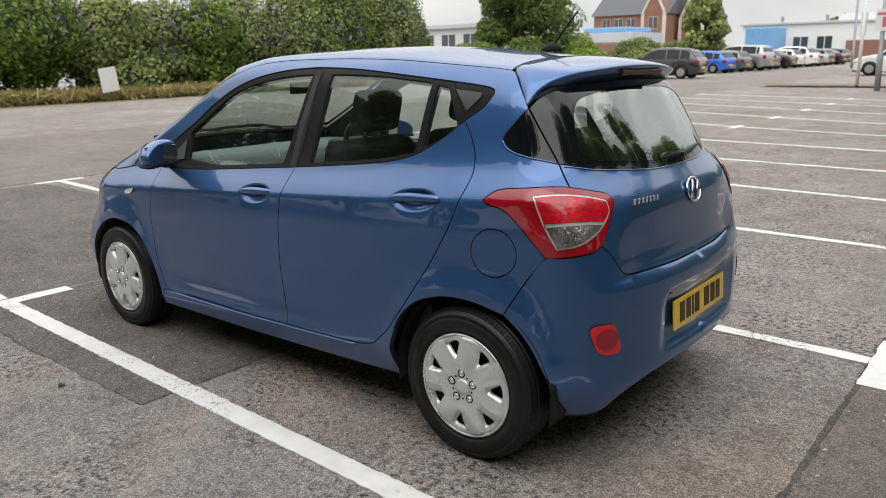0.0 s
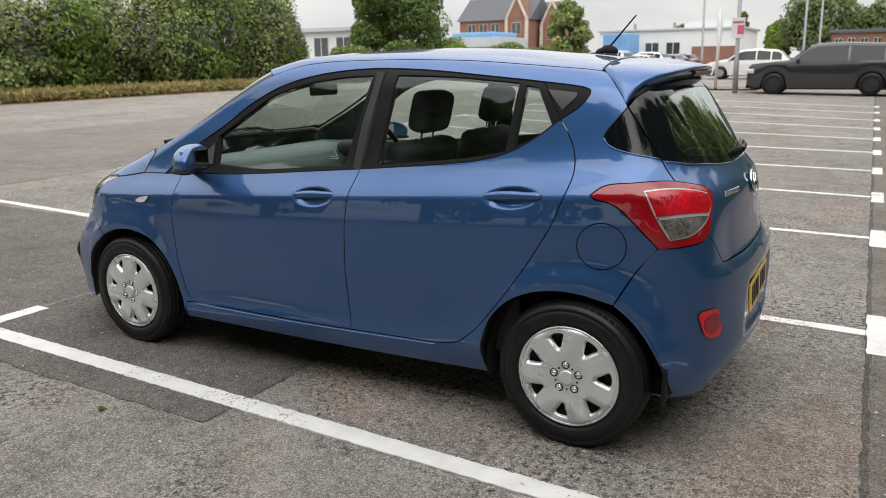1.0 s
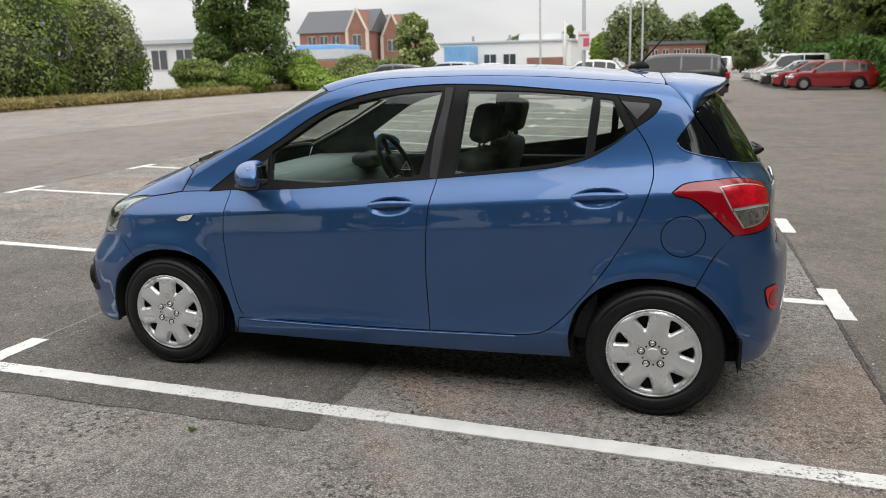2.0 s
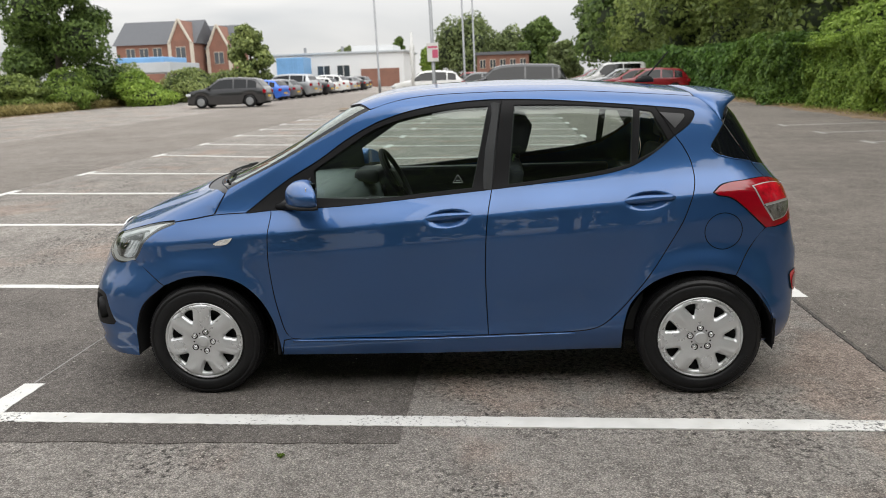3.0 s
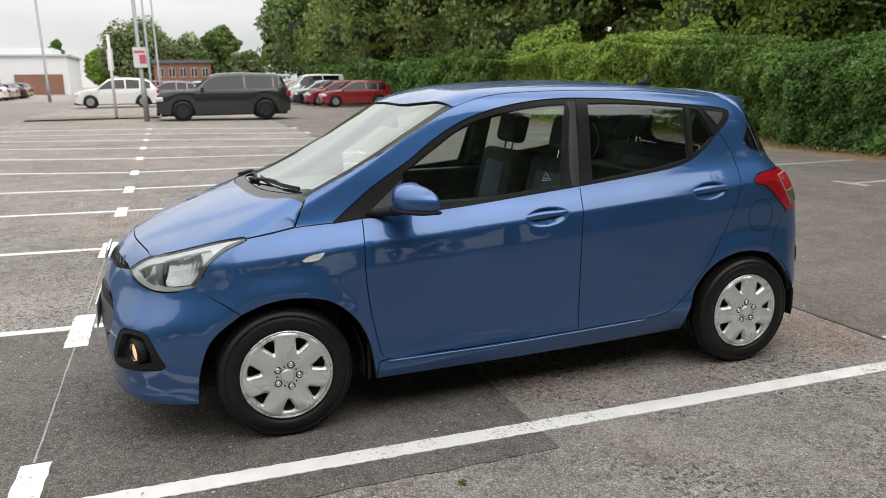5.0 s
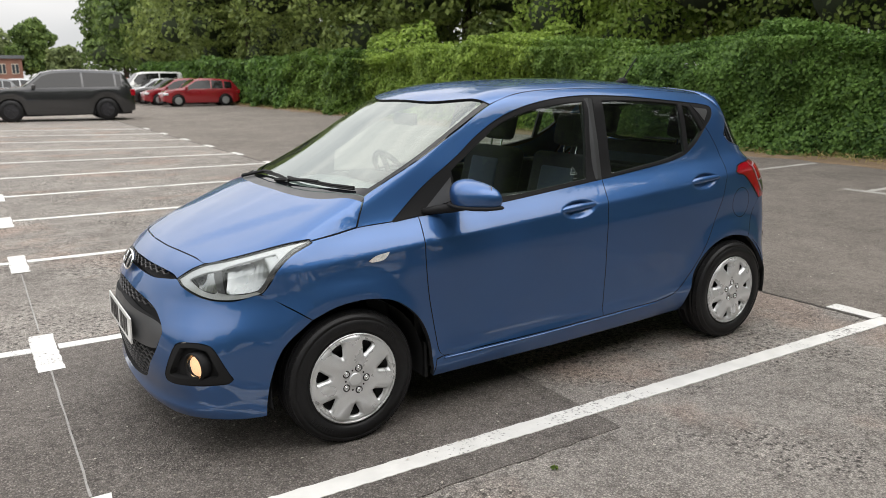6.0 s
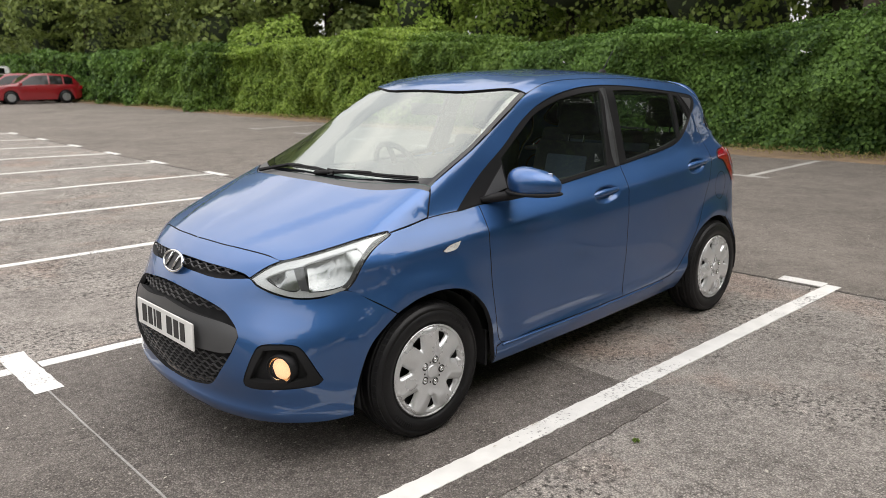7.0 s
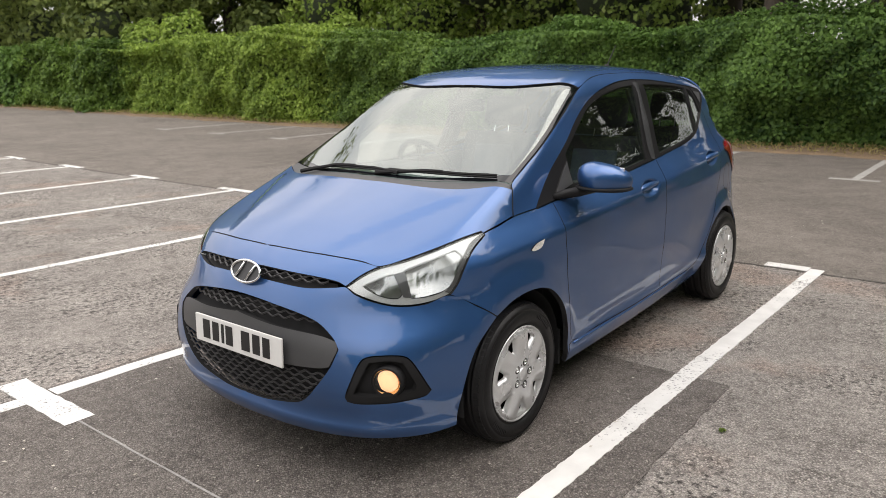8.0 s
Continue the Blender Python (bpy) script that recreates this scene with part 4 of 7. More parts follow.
def parked_car(m, shape, colour, label, dark_wheels=False, group=""):
    """A car with lofted body, panes, lamps and wheels; its nose points along -x."""
    L, H, W, R, prof, belt = SHAPES[shape]
    c = thing("parked_car", m, label, "car", group)
    px, pz = np.array([p[0] for p in prof]) * L - L / 2, np.array([p[1] for p in prof]) * H
    sill, bz = R * 0.62, belt * H
    xs = np.unique(np.concatenate([np.linspace(-L / 2, L / 2, 44), px]))
    axles = (-L / 2 + L * 0.185, L / 2 - L * 0.20)

    def section(x):
        t = float(np.interp(x, px, pz))
        e = min(1.0, (x + L / 2) / (0.16 * L), (L / 2 - x) / (0.12 * L))
        w = W / 2 * (0.80 + 0.20 * math.sqrt(max(0.0, 1 - (1 - e) ** 2)))
        lo = sill + 0.10 * max(0.0, 1 - e * 2)
        for ax in axles:
            if abs(x - ax) < R * 1.14:
                lo = max(lo, R + math.sqrt(max(0, (R * 1.14) ** 2 - (x - ax) ** 2)) * 0.98)
        b = min(bz + 0.02 * (x / L), t - 0.02)
        lo = min(lo, b - 0.06)
        mid = lo + (b - lo) * 0.55
        rise = max(0.0, t - b)
        rw = w * 0.965 - min(0.34, rise * 0.33) * W / 1.9
        return [(w * 0.95, lo), (w, mid), (w * 0.965, b), (rw, t - 0.035 * min(1, rise * 4)), (rw * 0.80, t), (0.0, t + 0.012)]

    verts, faces = [], []
    for x in xs:
        s = section(float(x))
        verts += [(x, -y, z) for y, z in s] + [(x, y, z) for y, z in s[-2::-1]]
    k = 11
    for i in range(len(xs) - 1):
        for j in range(k - 1):
            faces.append((i * k + j, i * k + j + 1, (i + 1) * k + j + 1, (i + 1) * k + j))
    faces += [tuple(range(k))[::-1], tuple(range((len(xs) - 1) * k, len(xs) * k))]
    sheet("body", verts, faces, PAINTS[colour], c, smooth=True)
    part("underside", box((-L / 2 + 0.15, -W / 2 + 0.16, R * 0.5), (L / 2 - 0.15, W / 2 - 0.16, bz * 0.8)), UNDER_AND_GAPS, c)
    # side panes
    roof = px[(pz > H * 0.93)]
    x0, x1 = float(roof[0]), float(roof[-1])
    fx = float(np.interp(bz + 0.06, pz[:5 + 1], px[:5 + 1]))
    rx = float(px[-1] - np.interp(bz + 0.06, pz[::-1][:5], (px[-1] - px)[::-1][:5]))
    cuts = [fx + 0.32, (x0 + x1) / 2 - 0.08, x1 - 0.30, rx - 0.30]
    for s in (-1, 1):
        for a, b in zip(cuts, cuts[1:]):
            a2, b2 = a + 0.035, b - 0.035
            vs, fs = [], []
            for x in np.linspace(a2, b2, 6):
                q = section(float(x))
                (y0, z0), (y1, z1) = q[2], q[3]
                h = z1 - z0
                lo_t, hi_t = 0.06, max(0.08, 1 - 0.07 / max(h, 0.08))
                vs += [(x, s * (y0 + (y1 - y0) * t + 0.008), z0 + h * t) for t in (lo_t, hi_t)]
            fs = [(i * 2, i * 2 + 1, i * 2 + 3, i * 2 + 2) for i in range(5)]
            sheet("window_pane", vs, fs, CAR_GLASS, c)
    for name, xa, xb in (("windscreen", fx + 0.05, x0 - 0.03), ("rear_window", rx - 0.04, x1 + 0.06)):
        vs = []
        for x in np.linspace(xa, xb, 5):
            q = section(float(x))
            y = q[3][0] * 0.93
            vs += [(x, -y, q[4][1] + 0.008), (x, 0, q[5][1] + 0.010), (x, y, q[4][1] + 0.008)]
        fs = [(i * 3 + j, i * 3 + j + 1, i * 3 + 4 + j, i * 3 + 3 + j) for i in range(4) for j in (0, 1)]
        sheet(name, vs, fs, CAR_GLASS, c)
    for s in (-1, 1):
        part("headlight", box((-L / 2 - 0.005, s * W * 0.40 - 0.15, bz * 0.66), (-L / 2 + 0.26, s * W * 0.40 + 0.12, bz * 0.80), 0.04), HEAD_LENS, c)
        part("tail_lamp", box((L / 2 - 0.16, s * W * 0.40 - 0.12, bz * 0.74), (L / 2 + 0.012, s * W * 0.40 + 0.13, bz * 0.95), 0.03), RED_LENS, c)
        part("wing_mirror", box((fx + 0.30, s * (W / 2 + 0.09) - 0.09, bz + 0.0), (fx + 0.42, s * (W / 2 + 0.09) + 0.09, bz + 0.14), 0.03), PAINTS[colour], c)
    part("bumper_trim", box((-L / 2 - 0.02, -W * 0.36, sill * 0.9), (-L / 2 + 0.10, W * 0.36, sill * 1.5), 0.03), PLASTIC, c)
    part("number_plate", box((L / 2 - 0.02, -0.26, bz * 0.52), (L / 2 + 0.022, 0.26, bz * 0.52 + 0.11), 0.004), YELLOW, c)
    for ax in axles:
        for s in (-1, 1):
            wh = new("wheel")
            wh.parent = c
            wh.matrix_basis = Matrix.Translation((ax, s * (W / 2 - 0.12), R))
            bm = bmesh.new()
            add_lathe(bm, [(R * 0.62, -0.11), (R * 0.92, -0.115), (R, -0.08), (R, 0.08), (R * 0.92, 0.115), (R * 0.62, 0.11)], 28, "y")
            part("tyre", outward(bm), RUBBER, wh, smooth=True)
            bm = bmesh.new()
            add_lathe(bm, [(R * 0.64, s * 0.105), (R * 0.60, s * 0.085), (0.06, s * 0.10), (0.001, s * 0.10)], 20, "y")
            part("wheel_disc", outward(bm), DARK_ALLOY if dark_wheels else ALLOY, wh)
            for q in range(5):
                bm = box((0.05, s * 0.098 - 0.012, -0.030), (R * 0.60, s * 0.098 + 0.012, 0.030), 0.006, Matrix.Rotation(q * 2 * math.pi / 5, 4, "Y"))
                part("spoke", bm, DARK_ALLOY if dark_wheels else ALLOY, wh)
    return c


def parked(x, y, turn, *rest, **more):
    return parked_car(Matrix.Translation((x, y, ground_z(y, x) + 0.004)) @ pose(0, 0, 0, 0, 0, turn), *rest, **more)


parked(0.50, 27.6, 0, "suv", "graphite", "large dark grey off-roader with black wheels", dark_wheels=True)
parked(-4.25, 44.0, 0, "crossover", "white", "white crossover parked across the bays")
parked(-15.1, 38.5, 2, "crossover", "brown", "dark charcoal crossover at the edge of the tarmac")
ROW = (("hatch", "blue", "bright blue small car in the far row"), ("hatch", "grey", "dull grey hatchback in the far row"), ("suv", "silver", "silver off-roader in the far row"),
       ("hatch", "grey", "grey hatchback in the far row"), ("saloon", "black", "black saloon in the far row"), ("hatch", "white", "white hatchback in the far row"), ("crossover", "white", "white crossover in the far row"),
       ("saloon", "silver", "silver saloon in the far row"), ("hatch", "grey", "grey hatchback in the far row"), ("saloon", "black", "black saloon in the far row"), ("hatch", "graphite", "dark grey hatchback in the far row"))
for i, (shape, col, lab) in enumerate(ROW):
    parked(-16.6 + 0.10 * i, 48.5 + 2.9 * i, -8 + RNG.uniform(-2, 2), shape, col, lab, group="far row of cars")
for i, (shape, col, lab) in enumerate((("hatch", "red", "red hatchback by the hedge"), ("hatch", "red", "red hatchback by the hedge"), ("saloon", "black", "black saloon by the hedge"), ("hatch", "silver", "silver hatchback by the hedge"),
                                       ("van", "white", "white van by the hedge"), ("hatch", "grey", "grey hatchback by the hedge"), ("hatch", "white", "white hatchback by the hedge"), ("saloon", "silver", "silver saloon by the hedge"), ("hatch", "red", "red hatchback by the hedge"))):
    parked(8.0 if i else 8.4, 38.6 + 2.75 * i, RNG.uniform(-3, 3), shape, col, lab, group="row of cars by the hedge")
for i, (px_, py_, shape, col, lab) in enumerate(((0.5, 56.0, "hatch", "silver", "silver hatchback far across the car park"), (-1.5, 50.0, "hatch", "grey", "grey hatchback far across the car park"), (3.0, 62.0, "van", "white", "white van far across the car park"),
                                                (-5.5, 62, "saloon", "black", "black saloon far across the car park"), (-3.0, 70, "hatch", "red", "red hatchback far across the car park"))):
    parked(px_, py_, RNG.uniform(-8, 8), shape, col, lab)

# ---- posts and signs ----
STEEL = material("galvanised_steel", (0.30, 0.31, 0.32), 0.5, 0.5, 0.15, 40, 4, 0.05)
PALE = material("pale_painted_metal", (0.66, 0.66, 0.64), 0.5, 0.0, 0.08, 40, 3)
PINK = material("faded_red_print", (0.55, 0.10, 0.18), 0.5, 0.0, 0.15, 30, 6)


def post(x, y, height, radius, label, mat=STEEL, lean=0.0, name="lamp_post", head=True):
    p = thing(name, Matrix.Translation((x, y, ground_z(y, x))) @ pose(0, 0, 0, 0, lean, 0), label, "post")
    part("column", outward(tube([(0, 0, -0.05), (0, 0, 1.2), (0, 0, 1.25), (0, 0, height)], [radius * 1.3, radius * 1.3, radius, radius * 0.75], 12)), mat, p, smooth=True)
    if head:
        part("arm", outward(tube([(0, 0, height - 0.02), (-0.5, 0, height + 0.15), (-1.0, 0, height + 0.2)], radius * 0.6, 8)), mat, p)
        part("lamp_head", box((-1.5, -0.12, height + 0.14), (-0.9, 0.12, height + 0.26), 0.04), STEEL, p)
    return p


sp = post(-2.37, 26.8, 7.0, 0.075, "grey steel column with a notice at head height", lean=-1.2)
nb = thing("notice_board", Matrix.Translation((-2.41, 26.70, 2.52)), "white and red parking notice on the column", "sign")
part("plate", box((-0.23, -0.012, -0.36), (0.23, 0.012, 0.36), 0.006), PALE, nb)
part("print", box((-0.02, -0.017, -0.22), (0.21, -0.0135, 0.10), 0.002), PINK, nb)
part("print", box((-0.19, -0.017, 0.16), (0.19, -0.0135, 0.24), 0.002), PINK, nb)
part("clamp", box((-0.10, 0.0, -0.03), (0.10, 0.09, 0.03), 0.008), STEEL, nb)
wp_ = thing("bollard_sign", Matrix.Translation((-3.62, 30.0, ground_z(30.0, -3.62))), "pale weathered sign post seen edge-on", "sign")
part("post", outward(tube([(0, 0, -0.05), (0, 0, 3.3)], 0.06, 10)), PALE, wp_, smooth=True)
part("panel", box((-0.11, -0.02, 1.9), (0.11, 0.02, 2.75), 0.01), PALE, wp_)
strip("kerb", (-7.0, 29.2, -1.9, 30.6), 0.09, LITTER, "low bare traffic island with weeds", "island", 0.06, RNG, 0.3)
for (lx, ly, lh) in ((-9.9, 60.0, 11.0), (-2.7, 60.5, 11.0), (-2.1, 68.0, 9.5)):
    post(lx, ly, lh, 0.09, "tall grey lamp column above the parked cars", lean=-1.0)
bd = thing("notice_board", Matrix.Translation((-25.65, 11.95, ground_z(11.95))) @ pose(0, 0, 0, 8, 3, 0), "blank white board leaning before the bushes", "sign")
part("plate", box((-0.015, -0.34, 0.40), (0.015, 0.34, 1.30), 0.008), PALE, bd)
part("stake", outward(tube([(-0.03, 0.0, -0.05), (-0.03, 0.0, 0.9)], 0.025, 8)), BARK, bd)

# ---- buildings beyond ----
WHITE_WALL = material("white_render", (0.70, 0.71, 0.71), 0.8, 0.0, 0.08, 12, 0.4, 0.05)
BRICK = material("red_brick", (0.25, 0.125, 0.090), 0.85, 0.0, 0.30, 9, 0.7, 0.2)
CREAM = material("cream_stone_dressings", (0.55, 0.50, 0.42), 0.8, 0.0, 0.12, 9, 0.8)
SLATE = material("grey_slate", (0.105, 0.110, 0.120), 0.7, 0.0, 0.2, 7, 0.7, 0.1)
FAR_GLASS = material("far_window_glass", (0.05, 0.06, 0.07), 0.08, 0.0, coat=1.0)
BLUE_SHEET = material("blue_sheeting", (0.17, 0.36, 0.62), 0.5, 0.0, 0.15, 6, 0.8)
PALE_ROOF = material("pale_sheet_roof", (0.50, 0.53, 0.55), 0.5, 0.2, 0.1, 8, 0.5)


def window(b, x, z, w, h, y, frame_mat=PALE):
    wd = part("window", box((x - w / 2, y - 0.06, z), (x + w / 2, y - 0.01, z + h), 0.01), frame_mat, b)
    for k in range(2):
        part("pane", box((x - w / 2 + 0.06 + k * w / 2, y - 0.075, z + 0.07), (x - 0.04 + k * w / 2, y - 0.062, z + h - 0.07)), FAR_GLASS, wd)


def long_hall(x0, x1, y, height, base):
    b = thing("showroom", Matrix.Translation((0, 0, base)), "long white flat-roofed showroom with a brick end", "building")
    part("wall", box((x0, y, -0.5), (x1, y + 14, height), 0.0), WHITE_WALL, b)
    part("roof", box((x0 - 0.3, y - 0.3, height), (x1 + 0.3, y + 14.3, height + 0.25), 0.04), PALE_ROOF, b)
    part("upper_storey", box((x1 - 7.0, y + 1.5, height + 0.25), (x1 - 1.5, y + 9, height + 1.0), 0.02), WHITE_WALL, b)
    part("brick_wall", box((x1 - 5.6, y - 0.12, -0.3), (x1 - 0.6, y - 0.005, 2.3), 0.0), BRICK, b)
    for k in range(3):
        part("vent_pipe", outward(tube([(x0 + 4 + 5 * k, y + 2, height), (x0 + 4 + 5 * k, y + 2, height + 1.0)], 0.18, 8)), STEEL, b)
    x = x0 + 1.6
    while x < x1 - 6.4:
        window(b, x, 1.0, 1.7, 1.9, y)
        x += 2.6
    return b


long_hall(-29.5, -12.2, 95.0, 4.3, ground_z(95))


def gabled_house(x0, x1, y, eaves, ridge_h, deep, base, label):
    """A brick house with a slate roof and a stone-edged gable at its end."""
    b = thing("house", Matrix.Translation((0, 0, base)), label, "house")
    part("wall", box((x0, y, -2.0), (x1, y + deep, eaves), 0.0), BRICK, b)
    bm = bmesh.new()
    o = 0.4
    vs = [bm.verts.new(q) for q in ((x0 - o, y - o, eaves - 0.1), (x1 + o, y - o, eaves - 0.1), (x1 + o, y + deep + o, eaves - 0.1), (x0 - o, y + deep + o, eaves - 0.1), (x0 - o, y + deep / 2, ridge_h), (x1 + o, y + deep / 2, ridge_h))]
    for f in ((0, 1, 5, 4), (2, 3, 4, 5), (0, 4, 3), (1, 2, 5), (0, 3, 2, 1)):
        bm.faces.new([vs[i] for i in f])
    part("roof", outward(bm), SLATE, b)
    # front gable
    gw = min(1.7, (x1 - x0) * 0.30)
    gx = x1 - gw + 0.08
    bm = bmesh.new()
    vs = [bm.verts.new(q) for q in ((gx - gw, y - 1.2, -2), (gx + gw, y - 1.2, -2), (gx + gw, y - 1.2, eaves), (gx, y - 1.2, ridge_h - 0.3), (gx - gw, y - 1.2, eaves),
                                    (gx - gw, y + deep / 2, -2), (gx + gw, y + deep / 2, -2), (gx + gw, y + deep / 2, eaves), (gx, y + deep / 2, ridge_h - 0.3), (gx - gw, y + deep / 2, eaves))]
    for f in ((0, 1, 2, 3, 4), (1, 6, 7, 2), (0, 4, 9, 5), (2, 7, 8, 3), (4, 3, 8, 9)):
        bm.faces.new([vs[i] for i in f])
    part("gable", outward(bm), BRICK, b)
    for s in (-1, 1):
        part("coping", outward(tube([(gx + s * gw, y - 1.25, eaves), (gx, y - 1.25, ridge_h - 0.25)], 0.20, 6)), CREAM, b)
        part("quoin", box((gx + s * gw - 0.25, y - 1.30, -2), (gx + s * gw + 0.25, y - 1.0, eaves), 0.02), CREAM, b)
    window(b, gx, eaves - 2.4, 1.5, 1.8, y - 1.2, CREAM)
    window(b, x0 + 2.2, eaves - 2.2, 1.4, 1.6, y, CREAM)
    if x1 - x0 > 8:
        window(b, x0 + 6.4, eaves - 2.2, 1.4, 1.6, y, CREAM)
        window(b, x0 + 4.3, eaves - 2.2, 1.4, 1.6, y, CREAM)
    return b


gabled_house(-58.0, -45.8, 110.0, 8.0, 11.6, 9.0, 0.0, "red brick house with a steep grey slate roof")
gabled_house(-48.0, -41.5, 114.0, 7.2, 10.9, 8.0, 0.0, "smaller red brick house with a stone-edged gable")
fb_ = thing("house", Matrix.Translation((0, 0, 0)), "low red brick block far beyond the car park", "house")
part("wall", box((-3.0, 104.0, -0.5), (4.2, 112.0, 4.4), 0.0), BRICK, fb_)
part("roof", box((-3.3, 103.7, 4.4), (4.5, 112.3, 4.8), 0.05), SLATE, fb_)
for k in range(5):
    window(fb_, -2.2 + 1.4 * k, 2.6, 0.8, 1.2, 104.0, CREAM)
wh_ = thing("shed", Matrix.Translation((0, 0, 0)), "pale shed with dark windows behind the bushes", "building")
part("wall", box((-42.0, 48.0, -0.5), (-33.8, 58.0, 4.0), 0.0), WHITE_WALL, wh_)
part("roof", box((-42.4, 47.6, 4.0), (-33.4, 58.4, 4.35), 0.04), PALE_ROOF, wh_)
for k in range(3):
    window(wh_, -36.9 - 2.3 * k + 1.1, 2.0, 1.5, 1.6, 48.0)
lo_ = thing("shed", Matrix.Translation((0, 0, 0)), "low pale building with a brown roof behind the bushes", "building")
part("wall", box((-60.0, 20.5, -0.5), (-50.0, 31.5, 4.9), 0.0), WHITE_WALL, lo_)
part("roof", box((-60.4, 20.1, 4.9), (-49.6, 31.9, 5.3), 0.04), PALE_ROOF, lo_)
part("upper_roof", box((-66.0, 18.0, 4.0), (-60.5, 26.0, 7.0), 0.1), BRICK, lo_)
cn = thing("canopy", Matrix.Translation((0, 0, 0)), "pale canopy with blue sheeting beyond the shrubs", "canopy")
part("roof", box((-42.0, 75.0, 3.1), (-34.5, 83.0, 4.15), 0.05), PALE_ROOF, cn)
part("sheeting", box((-41.0, 76.0, 4.15), (-35.5, 82.0, 4.75), 0.15), BLUE_SHEET, cn)
for k in range(2):
    part("post", outward(tube([(-41.0 + 5.8 * k, 75.4, -0.5), (-41.0 + 5.8 * k, 75.4, 3.75)], 0.12, 8)), STEEL, cn)
ct = thing("container", Matrix.Translation((0, 0, ground_z(90))), "blue sheeted stack beside the white showroom", "container")
part("body", box((-27.2, 89.0, -0.3), (-23.8, 93.0, 3.9), 0.08), BLUE_SHEET, ct)
for k in range(6):
    part("rib", box((-27.1 + 0.62 * k, 88.93, 0.1), (-26.95 + 0.62 * k, 88.995, 3.8), 0.01), BLUE_SHEET, ct)

# ---- the blue hatchback ----
from mathutils.geometry import delaunay_2d_cdt

SIDE_WAY, FRONT_WAY, REAR_WAY, TOP_WAY = (0, 1, 0), (1, 0, 0), (-1, 0, 0), (0, 0, -1)


def side(*pairs):
    """Points of the near flank, from length and height."""
    p, _ = skin([(x, -0.6, z) for x, z in pairs], SIDE_WAY)
    return [tuple(q) for q in p]


def fore(*pairs):
    """Points of the nose, from breadth and height."""
    p, _ = skin([(-1.6, y, z) for y, z in pairs], FRONT_WAY)
    return [tuple(q) for q in p]


def aft(*pairs):
    p, _ = skin([(1.4, y, z) for y, z in pairs], REAR_WAY)
    return [tuple(q) for q in p]


def above(*pairs):
    p, _ = skin([(x, y, 1.2) for x, y in pairs], TOP_WAY)
    return [tuple(q) for q in p]


def rounded(pts, step, closed=True, corner=48):
    """A denser outline: curves through gentle bends, keeps sharp corners."""
    p = np.array(pts, float)
    n = len(p)
    out = []
    sharp = []
    for i in range(n):
        a, b = p[i] - p[i - 1], p[(i + 1) % n] - p[i]
        c = np.dot(a, b) / (np.linalg.norm(a) * np.linalg.norm(b) + 1e-12)
        sharp.append(c < math.cos(radians(corner)))
    for i in range(n if closed else n - 1):
        j = (i + 1) % n
        a, b = p[i], p[j]
        d = np.linalg.norm(b - a)
        k = max(1, int(math.ceil(d / step)))
        before = p[i - 1] if not sharp[i] else a
        after = p[(j + 1) % n] if not sharp[j] else b
        ta = (b - before) / (np.linalg.norm(b - a) + np.linalg.norm(a - before) + 1e-12) * d
        tb = (after - a) / (np.linalg.norm(after - b) + np.linalg.norm(b - a) + 1e-12) * d
        for s in range(k):
            t = s / k
            out.append((2 * t ** 3 - 3 * t * t + 1) * a + (t ** 3 - 2 * t * t + t) * ta + (-2 * t ** 3 + 3 * t * t) * b + (t ** 3 - t * t) * tb)
    if not closed:
        out.append(p[-1])
    return np.array(out)


def settle(p):
    """Draws points near the skin on to it."""
    p = np.array(p, float)
    e = 0.002
    for _ in range(5):
        f = form(p[:, 0], p[:, 1], p[:, 2])
        g = np.stack([(form(p[:, 0] + e, p[:, 1], p[:, 2]) - form(p[:, 0] - e, p[:, 1], p[:, 2])) / (2 * e),
                      (form(p[:, 0], p[:, 1] + e, p[:, 2]) - form(p[:, 0], p[:, 1] - e, p[:, 2])) / (2 * e),
                      (form(p[:, 0], p[:, 1], p[:, 2] + e) - form(p[:, 0], p[:, 1], p[:, 2] - e)) / (2 * e)], 1)
        p = p - g * (f / np.maximum((g * g).sum(1), 0.2))[:, None]
    return p


def shrink(poly, gap, fixed):
    """Moves an outline inwards by gap, but for the points that are fixed."""
    n = len(poly)
    area = sum(poly[i][0] * poly[(i + 1) % n][1] - poly[(i + 1) % n][0] * poly[i][1] for i in range(n))
    s = 1 if area > 0 else -1
    e = np.roll(poly, -1, 0) - np.roll(poly, 1, 0)
    e /= np.linalg.norm(e, axis=1)[:, None] + 1e-12
    inward = np.stack([-e[:, 1], e[:, 0]], 1) * s
    return np.where(fixed[:, None], poly, poly + inward * gap)


def contains(poly, q):
    """Which of the points q lie inside the outline."""
    x, y = q[:, 0], q[:, 1]
    ins = np.zeros(len(q), bool)
    n = len(poly)
    for i in range(n):
        x0, y0 = poly[i]
        x1, y1 = poly[(i + 1) % n]
        hit = ((y0 > y) != (y1 > y)) & (x < (x1 - x0) * (y - y0) / (y1 - y0 + 1e-15) + x0)
        ins ^= hit
    return ins


def distance(poly, q):
    best = np.full(len(q), 9.0)
    n = len(poly)
    for i in range(n):
        a, b = poly[i], poly[(i + 1) % n]
        ab = b - a
        t = np.clip(((q - a) @ ab) / (ab @ ab + 1e-15), 0, 1)
        best = np.minimum(best, np.linalg.norm(q - a - t[:, None] * ab, axis=1))
    return best


